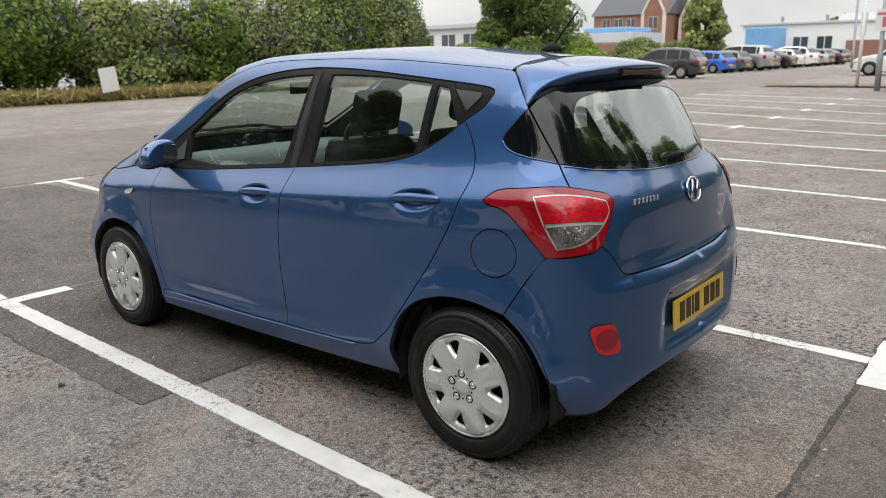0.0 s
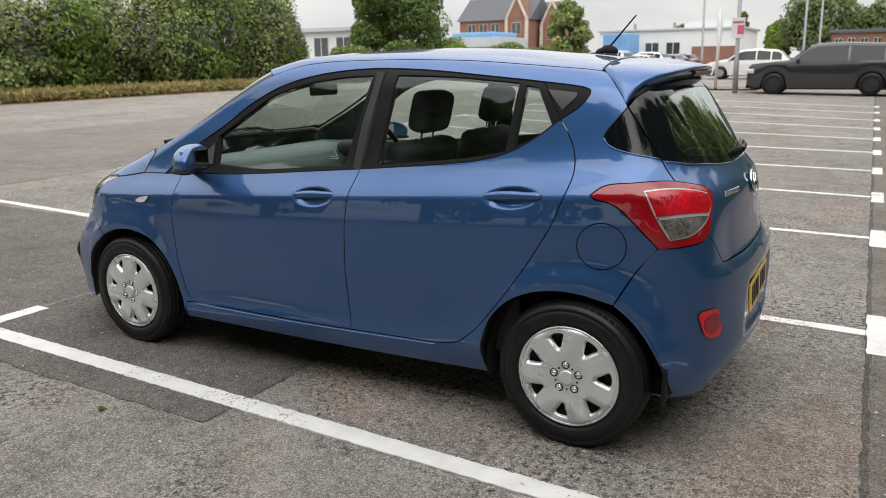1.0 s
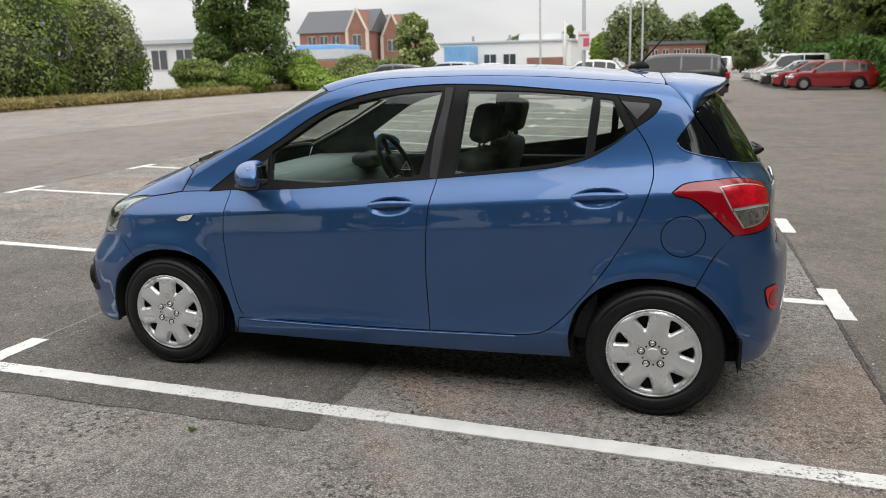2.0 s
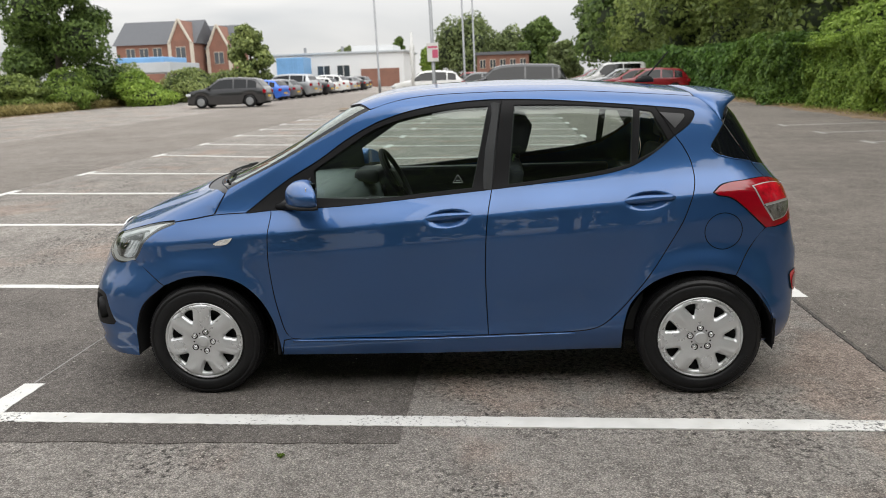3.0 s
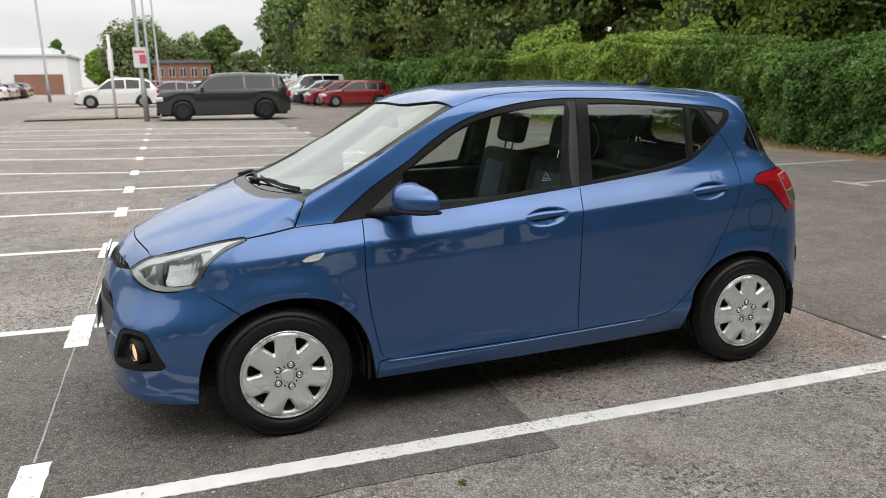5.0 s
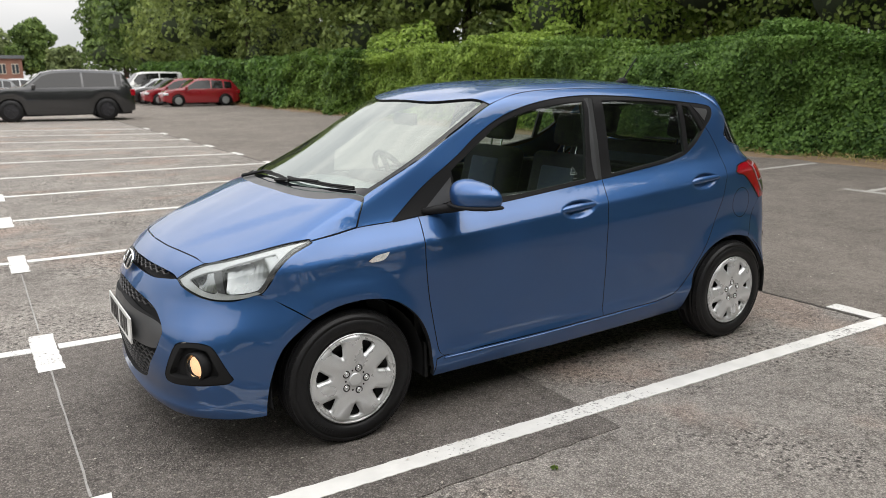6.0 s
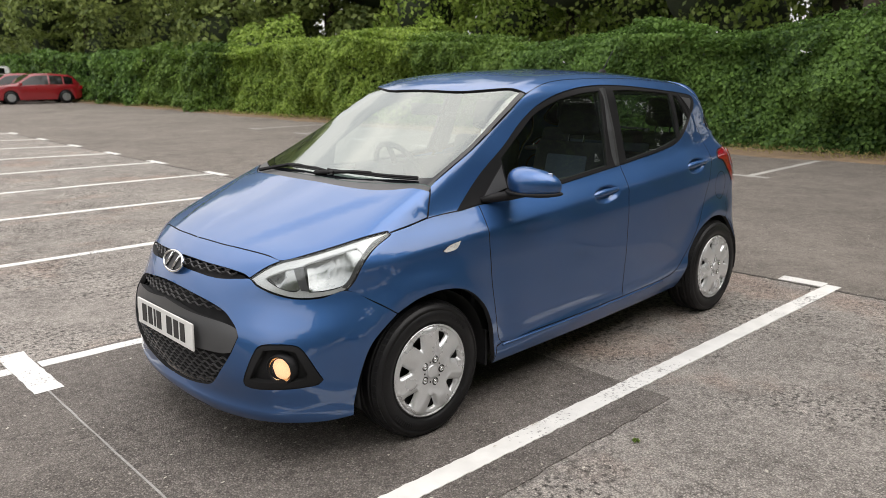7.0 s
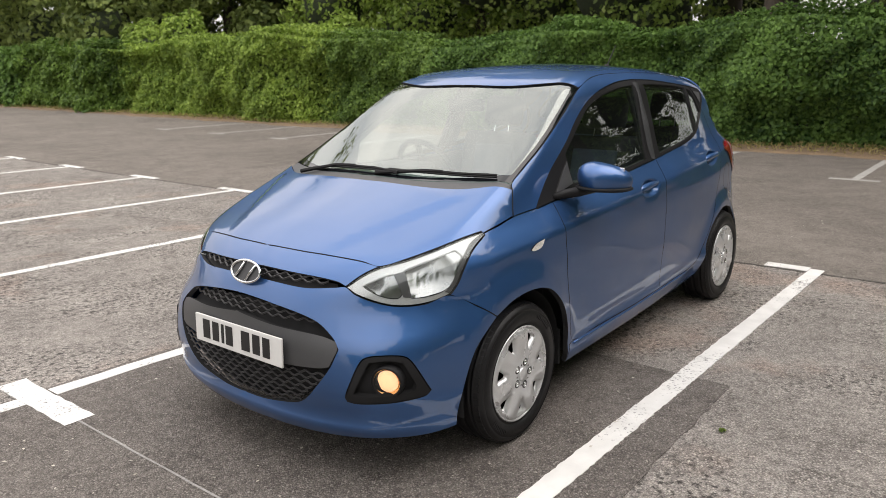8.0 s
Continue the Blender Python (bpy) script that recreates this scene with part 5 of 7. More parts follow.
def panel(name, outline, way, mat, parent, label="", gap=0.0023, lift=0.0, edge=0.016, grain=0.032, step=0.014, holes=(), flip=False, both=False, pinch=None, ridge=False, dark_edge=True, own=False):
    """One panel of the skin inside an outline. flip: on the far flank; both: the outline's mirror image joined on to it."""
    w = Vector(way).normalized()
    u = w.cross(Vector((0, 0, 1)))
    u = (u if u.length > 0.1 else Vector((1, 0, 0))).normalized()
    v = w.cross(u).normalized()
    un, vn, wn_ = np.array(u), np.array(v), np.array(w)
    flat = lambda ps: np.stack([np.array(ps) @ un, np.array(ps) @ vn], 1)
    dense = settle(rounded(outline, step))
    mid = np.abs(dense[:, 1]) < 2e-3 if both else np.zeros(len(dense), bool)
    dense[mid, 1] = 0.0
    loops = [shrink(flat(dense), gap, mid)]
    fixed_mid = [mid]
    for h in holes:
        d = settle(rounded(h, step))
        loops.append(shrink(flat(d), -gap, np.zeros(len(d), bool)))
        fixed_mid.append(np.zeros(len(d), bool))
    lo, hi = loops[0].min(0), loops[0].max(0)
    gx, gy = np.meshgrid(np.arange(lo[0], hi[0], grain), np.arange(lo[1], hi[1], grain))
    grid = np.stack([gx.ravel() + (np.arange(gx.size) % 2) * 0.0, gy.ravel()], 1)
    if ridge:
        xs = np.arange(-1.9, 1.7, 0.03)
        rows = [np.array([(x, -0.7, crease(x) + o) for x in xs]) for o in (-0.022, -0.011, 0.0, 0.011, 0.024)]
        for gxx, gzz in GRIPS:
            for rr in (0.40, 0.55, 0.65, 0.75, 0.85, 0.95, 1.03):
                an = np.linspace(0, 2 * math.pi, 34, endpoint=False)
                rows.append(np.stack([gxx + 0.118 * rr * np.cos(an), np.full(34, -0.7), gzz + 0.044 * rr * np.sin(an) + 0.07 * 0.118 * rr * np.cos(an)], 1))
        extra = flat(np.concatenate(rows))
        near = np.array([np.min(np.linalg.norm(extra - g, axis=1)) > 0.012 for g in grid])
        grid = np.concatenate([grid[near], extra])
    keep = contains(loops[0], grid) & (distance(loops[0], grid) > grain * 0.35)
    for l in loops[1:]:
        keep &= ~contains(l, grid) & (distance(l, grid) > grain * 0.35)
    grid = grid[keep]
    pts = np.concatenate(loops + [grid]) if len(grid) else np.concatenate(loops)
    edges, at0, spans = [], 0, []
    for l in loops:
        n = len(l)
        edges += [(at0 + i, at0 + (i + 1) % n) for i in range(n)]
        spans.append((at0, n))
        at0 += n
    res = delaunay_2d_cdt([Vector(p) for p in pts], edges, [], 0, 1e-6)
    p2 = np.array([tuple(q) for q in res[0]])
    tris = np.array([f for f in res[2] if len(f) == 3])
    mids = p2[tris].mean(1)
    ok = contains(loops[0], mids)
    for l in loops[1:]:
        ok &= ~contains(l, mids)
    tris = tris[ok]
    p3, _ = slide(p2[:, :1] * un + p2[:, 1:] * vn, wn_)
    nr = facing(p3)
    p3 = p3 + nr * lift
    if pinch is not None:
        p3 = pinch(p3)
    if both:
        onmid = np.abs(p3[:, 1]) < 1.2e-3
        p3[onmid, 1] = 0.0
        nr[onmid, 1] = 0.0
    a, b, c = p3[tris[:, 0]], p3[tris[:, 1]], p3[tris[:, 2]]
    fn = np.cross(b - a, c - a)
    wrong = np.einsum("ij,ij->i", fn, nr[tris[:, 0]]) < 0
    tris[wrong] = tris[wrong][:, ::-1]
    # the turned-in edge
    count = {}
    for t in tris:
        for i in range(3):
            e = (t[i], t[(i + 1) % 3])
            count[e] = count.get(e, 0) + 1
    rim = [e for e in count if (e[1], e[0]) not in count]
    if both:
        rim = [e for e in rim if not (abs(p3[e[0], 1]) < 1e-6 and abs(p3[e[1], 1]) < 1e-6)]
    verts, norms, faces = [tuple(q) for q in p3], [tuple(q) for q in nr], [tuple(int(i) for i in t) for t in tris]
    if edge:
        low = {}
        for e in rim:
            for i in e:
                if i not in low:
                    low[i] = len(verts)
                    verts.append(tuple(p3[i] - nr[i] * edge))
                    norms.append(tuple(nr[i]))
        faces += [(int(b_), int(a_), low[a_], low[b_]) for a_, b_ in rim]
    if both or flip:
        mverts = [(x, -y, z) for x, y, z in verts]
        mnorms = [(x, -y, z) for x, y, z in norms]
        mfaces = [tuple(reversed(f)) for f in faces]
        if flip:
            verts, norms, faces = mverts, mnorms, mfaces
        else:
            k = len(verts)
            remap = {i: (i if abs(verts[i][1]) < 1e-6 else k + i) for i in range(k)}
            verts, norms = verts + mverts, norms + mnorms
            faces = faces + [tuple(remap[i] for i in f) for f in mfaces]
    me = bpy.data.meshes.new(name)
    me.from_pydata(verts, [], faces)
    me.materials.append(mat)
    # turned-in edges go near-black: the shade of the shut gaps, as colour
    if dark_edge:
        me.materials.append(UNDER_AND_GAPS)
        me.polygons.foreach_set("material_index", [1 if len(f) == 4 else 0 for f in faces])
    me.shade_smooth()
    if not own:
        me.normals_split_custom_set_from_vertices(norms)
    ob = new(name, me)
    ob.parent = parent
    if label:
        ob["label"] = label
    return ob


def slide(pts, w):
    """On to the skin from far outside along w."""
    p = np.array(pts, float)
    start = p - w * (p @ w)[:, None] - w * 2.6
    n, far = 260, 4.2
    lo, found = np.zeros(len(p)), np.zeros(len(p), bool)
    for i in range(n):
        q = start + w * ((i + 1) * far / n)
        inside = form(q[:, 0], q[:, 1], q[:, 2]) < 0
        lo = np.where(~found & inside, i * far / n, lo)
        found |= inside
    hi = lo + far / n
    for _ in range(24):
        m_ = (lo + hi) / 2
        q = start + w * m_[:, None]
        inside = form(q[:, 0], q[:, 1], q[:, 2]) < 0
        hi, lo = np.where(inside, m_, hi), np.where(inside, lo, m_)
    return start + w * ((lo + hi) / 2)[:, None], found


hatch = thing("hatchback_car", Matrix.Identity(4), "blue metallic five-door hatchback parked between white lines", "car")

# outlines shared by neighbours
DOOR_LEAD = side((-0.827, 0.912), (-0.825, 0.892), (-0.833, 0.815), (-0.836, 0.687), (-0.821, 0.525), (-0.795, 0.386), (-0.776, 0.318), (-0.747, 0.288))
DOOR_FOOT = side((-0.747, 0.288), (-0.523, 0.289), (-0.15, 0.294), (0.206, 0.301))
DOOR_FOOT_2 = side((0.206, 0.301), (0.439, 0.308), (0.62, 0.314), (0.716, 0.332), (0.787, 0.383), (0.861, 0.466), (0.962, 0.601), (1.094, 0.818), (1.140, 0.933), (1.160, 1.016), (1.150, 1.091), (1.117, 1.160), (1.081, 1.209))
SEAM_LOW = side((0.206, 0.301), (0.203, 0.394), (0.199, 0.619), (0.209, 0.83), (0.234, 0.990))
SEAM_HIGH = side((0.234, 0.990), (0.259, 1.20), (0.288, 1.396))
BELT_1 = side((-0.950, 0.900), (-0.827, 0.912), (-0.543, 0.923), (-0.334, 0.938), (-0.073, 0.962), (0.234, 0.990))
BELT_2 = side((0.234, 0.990), (0.452, 1.012), (0.663, 1.035), (0.797, 1.056), (0.892, 1.084), (0.989, 1.139), (1.081, 1.209))
RAIL_1 = side((-0.950, 0.904), (-0.777, 1.031), (-0.59, 1.142), (-0.456, 1.232), (-0.321, 1.302), (-0.188, 1.346), (-0.054, 1.373), (0.08, 1.389), (0.213, 1.396), (0.288, 1.396))
RAIL_2 = side((0.288, 1.396), (0.478, 1.389), (0.742, 1.367), (0.995, 1.343))
QTRIM = side((0.995, 1.343), (1.144, 1.325), (1.172, 1.316), (1.176, 1.300), (1.149, 1.258), (1.081, 1.209))
ROOF_SIDE = above((-0.345, -0.552), (-0.144, -0.520), (0.082, -0.502), (0.509, -0.505), (0.989, -0.505), (1.188, -0.490))
ROOF_FRONT = above((-0.513, 0.0), (-0.500, -0.265), (-0.432, -0.450), (-0.345, -0.552))
ROOF_BACK = above((1.188, -0.490), (1.174, -0.34), (1.157, -0.14), (1.152, 0.0))
PILLAR = above((-1.050, -0.642), (-0.956, -0.633), (-0.784, -0.620), (-0.538, -0.588), (-0.345, -0.552))
SCREEN_FOOT = above((-1.238, 0.0), (-1.208, -0.288), (-1.130, -0.500), (-1.050, -0.642))
BONNET_BACK = above((-1.290, 0.0), (-1.285, -0.10), (-1.258, -0.329), (-1.205, -0.480), (-1.066, -0.652))
BONNET_FRONT = fore((0.0, 0.812), (-0.20, 0.810), (-0.346, 0.804), (-0.440, 0.796))
HEAD_TOP = side((-1.783, 0.720), (-1.730, 0.762), (-1.688, 0.784), (-1.615, 0.806), (-1.504, 0.836), (-1.372, 0.863), (-1.318, 0.868))
HEAD_BACK = side((-1.318, 0.868), (-1.312, 0.856), (-1.406, 0.818), (-1.470, 0.768), (-1.504, 0.714), (-1.535, 0.678))
HEAD_FOOT = side((-1.535, 0.678), (-1.621, 0.657), (-1.695, 0.656), (-1.743, 0.671), (-1.776, 0.697), (-1.783, 0.720))
WING_TOP = side((-1.312, 0.862), (-1.214, 0.876), (-1.114, 0.893), (-1.042, 0.898), (-0.950, 0.902))
WING_SEAM = side((-1.535, 0.678), (-1.442, 0.622), (-1.361, 0.566))
ARCH_F1 = side((-0.806, 0.205), (-0.818, 0.304), (-0.842, 0.405), (-0.898, 0.506), (-0.995, 0.585), (-1.122, 0.614), (-1.253, 0.604), (-1.361, 0.566))
ARCH_F2 = side((-1.361, 0.566), (-1.481, 0.470), (-1.532, 0.355), (-1.548, 0.250), (-1.552, 0.192))
LAMP_BACK = side((1.500, 1.006), (1.387, 1.004), (1.281, 0.990), (1.236, 0.957), (1.257, 0.943), (1.307, 0.933), (1.350, 0.908), (1.457, 0.808), (1.480, 0.785))
BUMPER_SEAM = side((1.480, 0.785), (1.411, 0.695), (1.345, 0.574))
ARCH_R1 = side((1.345, 0.574), (1.205, 0.602), (1.081, 0.597), (0.962, 0.549), (0.874, 0.456), (0.840, 0.346), (0.842, 0.205))
ARCH_R2 = side((1.345, 0.574), (1.419, 0.514), (1.494, 0.419), (1.535, 0.320), (1.548, 0.245))
QWIN = side((1.312, 1.255), (1.281, 1.210), (1.252, 1.168), (1.247, 1.148), (1.258, 1.130), (1.290, 1.112), (1.358, 1.094), (1.442, 1.076))
GATE_EDGE = side((1.442, 1.076), (1.400, 1.134), (1.356, 1.195), (1.312, 1.255))
GATE_SEAM = side((1.205, 1.375), (1.260, 1.325), (1.312, 1.255))
LAMP_RIM = aft((-0.606, 0.825), (-0.573, 0.868), (-0.520, 0.935), (-0.500, 0.962), (-0.512, 0.980), (-0.560, 0.994), (-0.600, 1.004))
LAMP_FOOT = side((1.480, 0.785), (1.535, 0.790)) + aft((-0.640, 0.806), (-0.606, 0.825))
GATE_FOOT = aft((0.0, 0.700), (-0.20, 0.700), (-0.362, 0.703), (-0.480, 0.709), (-0.520, 0.722), (-0.566, 0.782), (-0.606, 0.825))
GLASS_FOOT = aft((0.0, 1.026), (-0.23, 1.030), (-0.474, 1.050), (-0.575, 1.066))

FLAP = side(*[(1.288 + 0.086 * math.cos(a), 0.779 + 0.083 * math.sin(a)) for a in np.linspace(0, 2 * math.pi, 20, endpoint=False)])
GLASS_F = side((-0.612, 0.966), (-0.618, 1.090), (-0.443, 1.203), (-0.322, 1.274), (-0.162, 1.324), (0.078, 1.360), (0.222, 1.368), (0.188, 1.20), (0.143, 1.001), (-0.072, 0.982), (-0.334, 0.960))
GLASS_R = side((0.346, 1.369), (0.608, 1.362), (0.897, 1.339), (0.879, 1.091), (0.718, 1.060), (0.453, 1.029), (0.311, 1.013))
GLASS_Q = side((0.928, 1.331), (0.978, 1.321), (1.050, 1.192), (0.988, 1.146), (0.910, 1.108))
GRILLE = fore((0.0, 0.655), (-0.169, 0.642), (-0.361, 0.602), (-0.44, 0.551), (-0.466, 0.518), (-0.439, 0.446), (-0.336, 0.320), (-0.276, 0.289), (-0.124, 0.265), (0.0, 0.262))
FOG_HOLE = fore((-0.546, 0.484), (-0.566, 0.499), (-0.600, 0.503), (-0.640, 0.502), (-0.664, 0.494), (-0.680, 0.474), (-0.712, 0.392), (-0.718, 0.366), (-0.710, 0.350), (-0.688, 0.344), (-0.600, 0.336), (-0.530, 0.333), (-0.507, 0.338), (-0.502, 0.352), (-0.512, 0.385))


def outline(*runs):
    """Joins runs end to end; a run given as (points, -1) is walked backwards."""
    out = []
    for r in runs:
        r = list(reversed(r[0])) if isinstance(r, tuple) and r[1] == -1 else list(r)
        for q in r:
            if not out or np.linalg.norm(np.array(q) - np.array(out[-1])) > 1e-3:
                out.append(q)
    while np.linalg.norm(np.array(out[0]) - np.array(out[-1])) < 1e-3:
        out.pop()
    return out


def cut_at(poly, z0, upper):
    """The part of an outline above or below a height."""
    out = []
    for a, b in zip(poly, poly[1:] + poly[:1]):
        if (a[2] > z0) == upper:
            out.append(a)
        if (a[2] > z0) != (b[2] > z0):
            t = (z0 - a[2]) / (b[2] - a[2])
            out.append(tuple(p + (q - p) * t for p, q in zip(a, b)))
    return out


DIAG_F, DIAG_R = (0.75, 0.66, 0), (-0.75, 0.66, 0)
for far in (False, True):
    near_far = {"flip": far}
    panel("front_wing", outline(WING_TOP, side((-0.950, 0.900), (-0.827, 0.912)), DOOR_LEAD, side((-0.790, 0.282), (-0.806, 0.205)), ARCH_F1, (WING_SEAM, -1), (HEAD_BACK, -1)), SIDE_WAY, PAINT, hatch, ridge=True, edge=0.022, **near_far)
    fd = panel("front_door", outline((DOOR_LEAD, -1), BELT_1[1:], (SEAM_LOW, -1), (DOOR_FOOT, -1)), SIDE_WAY, PAINT, hatch, ridge=True, **near_far)
    rd = panel("rear_door", outline(SEAM_LOW, BELT_2, (DOOR_FOOT_2, -1)), SIDE_WAY, PAINT, hatch, ridge=True, **near_far)
    panel("side_frame", outline(side((-1.112, 0.894), (-1.091, 0.935)), above((-1.062, -0.655)), PILLAR, ROOF_SIDE, GATE_SEAM, QWIN, LAMP_BACK, BUMPER_SEAM, ARCH_R1,
                                side((0.17, 0.200), (-0.366, 0.200), (-0.806, 0.200), (-0.790, 0.280)), DOOR_FOOT, DOOR_FOOT_2, (QTRIM, -1), (RAIL_2, -1), (RAIL_1, -1), (WING_TOP[2:], -1)),
          (0.0, 0.92, -0.38), PAINT, hatch, gap=0.0022, edge=0.02, grain=0.018, step=0.010, holes=(FLAP,), **near_far)
    panel("fuel_flap" if not far else "blank_flap", FLAP, SIDE_WAY, PAINT, hatch, gap=0.0015, **near_far)
    panel("window_trim", outline(RAIL_1, (SEAM_HIGH, -1), (BELT_1, -1)), SIDE_WAY, TRIM, fd, lift=-0.003, holes=(GLASS_F,), **near_far)
    panel("window_trim", outline(RAIL_2, (QTRIM[-1:], 1)[0], (BELT_2, -1), SEAM_HIGH), SIDE_WAY, TRIM, rd, lift=-0.003, holes=(GLASS_R, GLASS_Q), **near_far)
    panel("inner_trim", outline(RAIL_1, (SEAM_HIGH, -1), (BELT_1, -1)), SIDE_WAY, CABIN_DARK, fd, gap=-0.004, lift=-0.024, edge=0, holes=(GLASS_F,), **near_far)
    panel("inner_trim", outline(RAIL_2, QTRIM, (BELT_2, -1), SEAM_HIGH), SIDE_WAY, CABIN_DARK, rd, gap=-0.004, lift=-0.024, edge=0, holes=(GLASS_R, GLASS_Q), **near_far)
    panel("inner_pillar_trim", outline(PILLAR, ROOF_SIDE[1:3], (RAIL_1, -1)), (0.0, 0.92, -0.38), CABIN_DARK, hatch, gap=0.004, lift=-0.014, edge=0, dark_edge=False, **near_far)
    panel("sail_plate", side((-0.800, 0.930), (-0.716, 0.996), (-0.632, 1.064), (-0.628, 0.962), (-0.715, 0.946)), SIDE_WAY, GREY_PLASTIC, fd, gap=0.002, lift=0.004, edge=0.008, **near_far)
    panel("corner_inset", side((1.010, 1.318), (1.128, 1.306), (1.130, 1.290), (1.082, 1.240)), SIDE_WAY, GREY_PLASTIC, hatch, gap=0.002, lift=0.0015, edge=0.004, **near_far)
    panel("corner_trim", QTRIM, SIDE_WAY, TRIM, hatch, lift=-0.002, **near_far)
    panel("window_pane", GLASS_F, SIDE_WAY, SIDE_GLASS, fd, gap=0.0, lift=-0.009, edge=0, grain=0.06, **near_far)
    panel("window_pane", GLASS_R, SIDE_WAY, SIDE_GLASS, rd, gap=0.0, lift=-0.009, edge=0, grain=0.06, **near_far)
    panel("vent_pane", GLASS_Q, SIDE_WAY, SIDE_GLASS, rd, gap=0.0, lift=-0.009, edge=0, grain=0.06, **near_far)
    panel("quarter_pane", outline(QWIN, GATE_EDGE), SIDE_WAY, DARK_GLASS, hatch, gap=0.002, lift=-0.001, **near_far)

    # head lamp: pale bezel with two bowls let into it under a clear lens
    rim_in = outline(HEAD_TOP, HEAD_BACK, HEAD_FOOT)
    bowl_out = side((-1.646, 0.774), (-1.560, 0.803), (-1.462, 0.826), (-1.452, 0.796), (-1.487, 0.740), (-1.545, 0.695), (-1.600, 0.681), (-1.652, 0.679))
    bowl_in = side((-1.752, 0.724), (-1.705, 0.752), (-1.676, 0.763), (-1.676, 0.695), (-1.690, 0.682), (-1.728, 0.692))
    split = side((-1.675, 0.764), (-1.647, 0.773), (-1.653, 0.680), (-1.675, 0.684))
    hl = panel("headlight", rim_in, DIAG_F, LAMP_GREY, hatch, "clear headlight with chrome reflectors", gap=0.004, lift=-0.010, edge=0.012, dark_edge=False, grain=0.02, holes=(bowl_out, bowl_in), **near_far)
    panel("lens", rim_in, DIAG_F, LAMP_GLASS, hl, gap=0.003, edge=0.0, **near_far)
    shade = [tuple(0.991 * np.array(q) + 0.009 * np.array((-1.57, -0.62, 0.755))) for q in rim_in]
    panel("lamp_surround", rim_in, DIAG_F, TRIM, hl, gap=0.001, lift=0.0, edge=0.004, holes=(shade,), **near_far)
    for nm, out_, c_, r_, deep in (("reflector", bowl_out, (-1.560, -0.604, 0.745), 0.115, 0.060), ("small_reflector", bowl_in, (-1.705, -0.487, 0.720), 0.055, 0.034)):
        def sink(p, c_=c_, r_=r_, deep=deep):
            d = np.linalg.norm((p - np.array(c_)) * np.array((1, 1, 1.35)), axis=1) / r_
            flutes = 0.002 * np.sign(np.sin((p[:, 0] - p[:, 1]) * 190.0)) * (d > 0.45)
            return p + np.array((0.75, 0.66, 0))[None] * (deep * np.clip(1 - d * d, 0, 1) + flutes * np.clip(1 - d, 0, 1) + 0.004)[:, None]
        panel(nm, out_, DIAG_F, REFLECTOR, hl, gap=-0.001, lift=-0.014, edge=0.0, grain=0.007, step=0.008, own=True, pinch=sink, **near_far)
    tip = side((-1.318, 0.868), (-1.312, 0.856), (-1.406, 0.818), (-1.470, 0.768), (-1.504, 0.714), (-1.535, 0.678), (-1.556, 0.688), (-1.526, 0.722), (-1.494, 0.772), (-1.440, 0.818), (-1.392, 0.846))
    panel("lamp_tip", tip, DIAG_F, GREY_PLASTIC, hl, "dark grey rear edge of the headlight", gap=0.004, lift=-0.006, edge=0.0, grain=0.012, dark_edge=False, **near_far)
    panel("divider", split, DIAG_F, GREY_PLASTIC, hl, gap=0.0, lift=-0.007, edge=0.02, grain=0.02, **near_far)
    s_ = -1 if not far else 1
    for (cx, cy, cz, r, bm_) in ((-1.540, 0.590, 0.748, 0.014, CHROME), (-1.692, 0.472, 0.720, 0.011, FOG_BULB)):
        bm = bmesh.new()
        bmesh.ops.create_icosphere(bm, subdivisions=2, radius=r, matrix=Matrix.Translation((cx, s_ * cy, cz)))
        part("bulb", bm, bm_, hl, smooth=True)

    # tail lamp
    tl = panel("tail_lamp", outline(LAMP_BACK, LAMP_FOOT, LAMP_RIM), DIAG_R, RED_LENS, hatch, "red tail lamp with a clear lower lens", gap=0.003, lift=0.004, edge=0.03, grain=0.02, **near_far)
    lin = [(1.415, -0.697, 0.977), (1.500, -0.63, 0.976), (1.588, -0.535, 0.957), (1.604, -0.541, 0.925), (1.599, -0.598, 0.868), (1.566, -0.655, 0.828), (1.512, -0.700, 0.815), (1.466, -0.712, 0.890)]
    panel("chrome_bezel", lin, DIAG_R, LAMP_GREY, tl, gap=0.0, lift=0.0065, edge=0.006, grain=0.02, dark_edge=False, **near_far)
    for nm, mt, keep_up in (("brake_lens", RED_LIT, True), ("reverse_lens", CLEAR_LENS, False)):
        panel(nm, cut_at(lin, 0.890, keep_up), DIAG_R, mt, tl, gap=0.0050 if keep_up else 0.0060, lift=0.0095, edge=0.005, grain=0.02, dark_edge=False, **near_far)

    # side repeater, reflector and fog lamp
    panel("side_repeater", side((-1.104, 0.766), (-1.070, 0.783), (-1.004, 0.793), (-1.016, 0.776), (-1.036, 0.762), (-1.090, 0.758)), SIDE_WAY, REPEATER, hatch, "clear side indicator", gap=0.001, lift=0.006, edge=0.008, grain=0.012, **near_far)
    panel("rear_reflector", aft((-0.664, 0.548), (-0.655, 0.562), (-0.605, 0.567), (-0.590, 0.560), (-0.564, 0.485), (-0.566, 0.466), (-0.580, 0.459), (-0.625, 0.464), (-0.646, 0.482)), DIAG_R, RED_BRIGHT, hatch, "red bumper reflector", gap=0.0, lift=0.006, edge=0.010, grain=0.02, **near_far)
    panel("reflector_disc", aft(*[(-0.612 + 0.036 * math.cos(a), 0.514 + 0.036 * math.sin(a)) for a in np.linspace(0, 2 * math.pi, 16, endpoint=False)]), DIAG_R, RED_LENS, hatch, gap=0.0, lift=0.0085, edge=0.003, grain=0.02, dark_edge=False, **near_far)
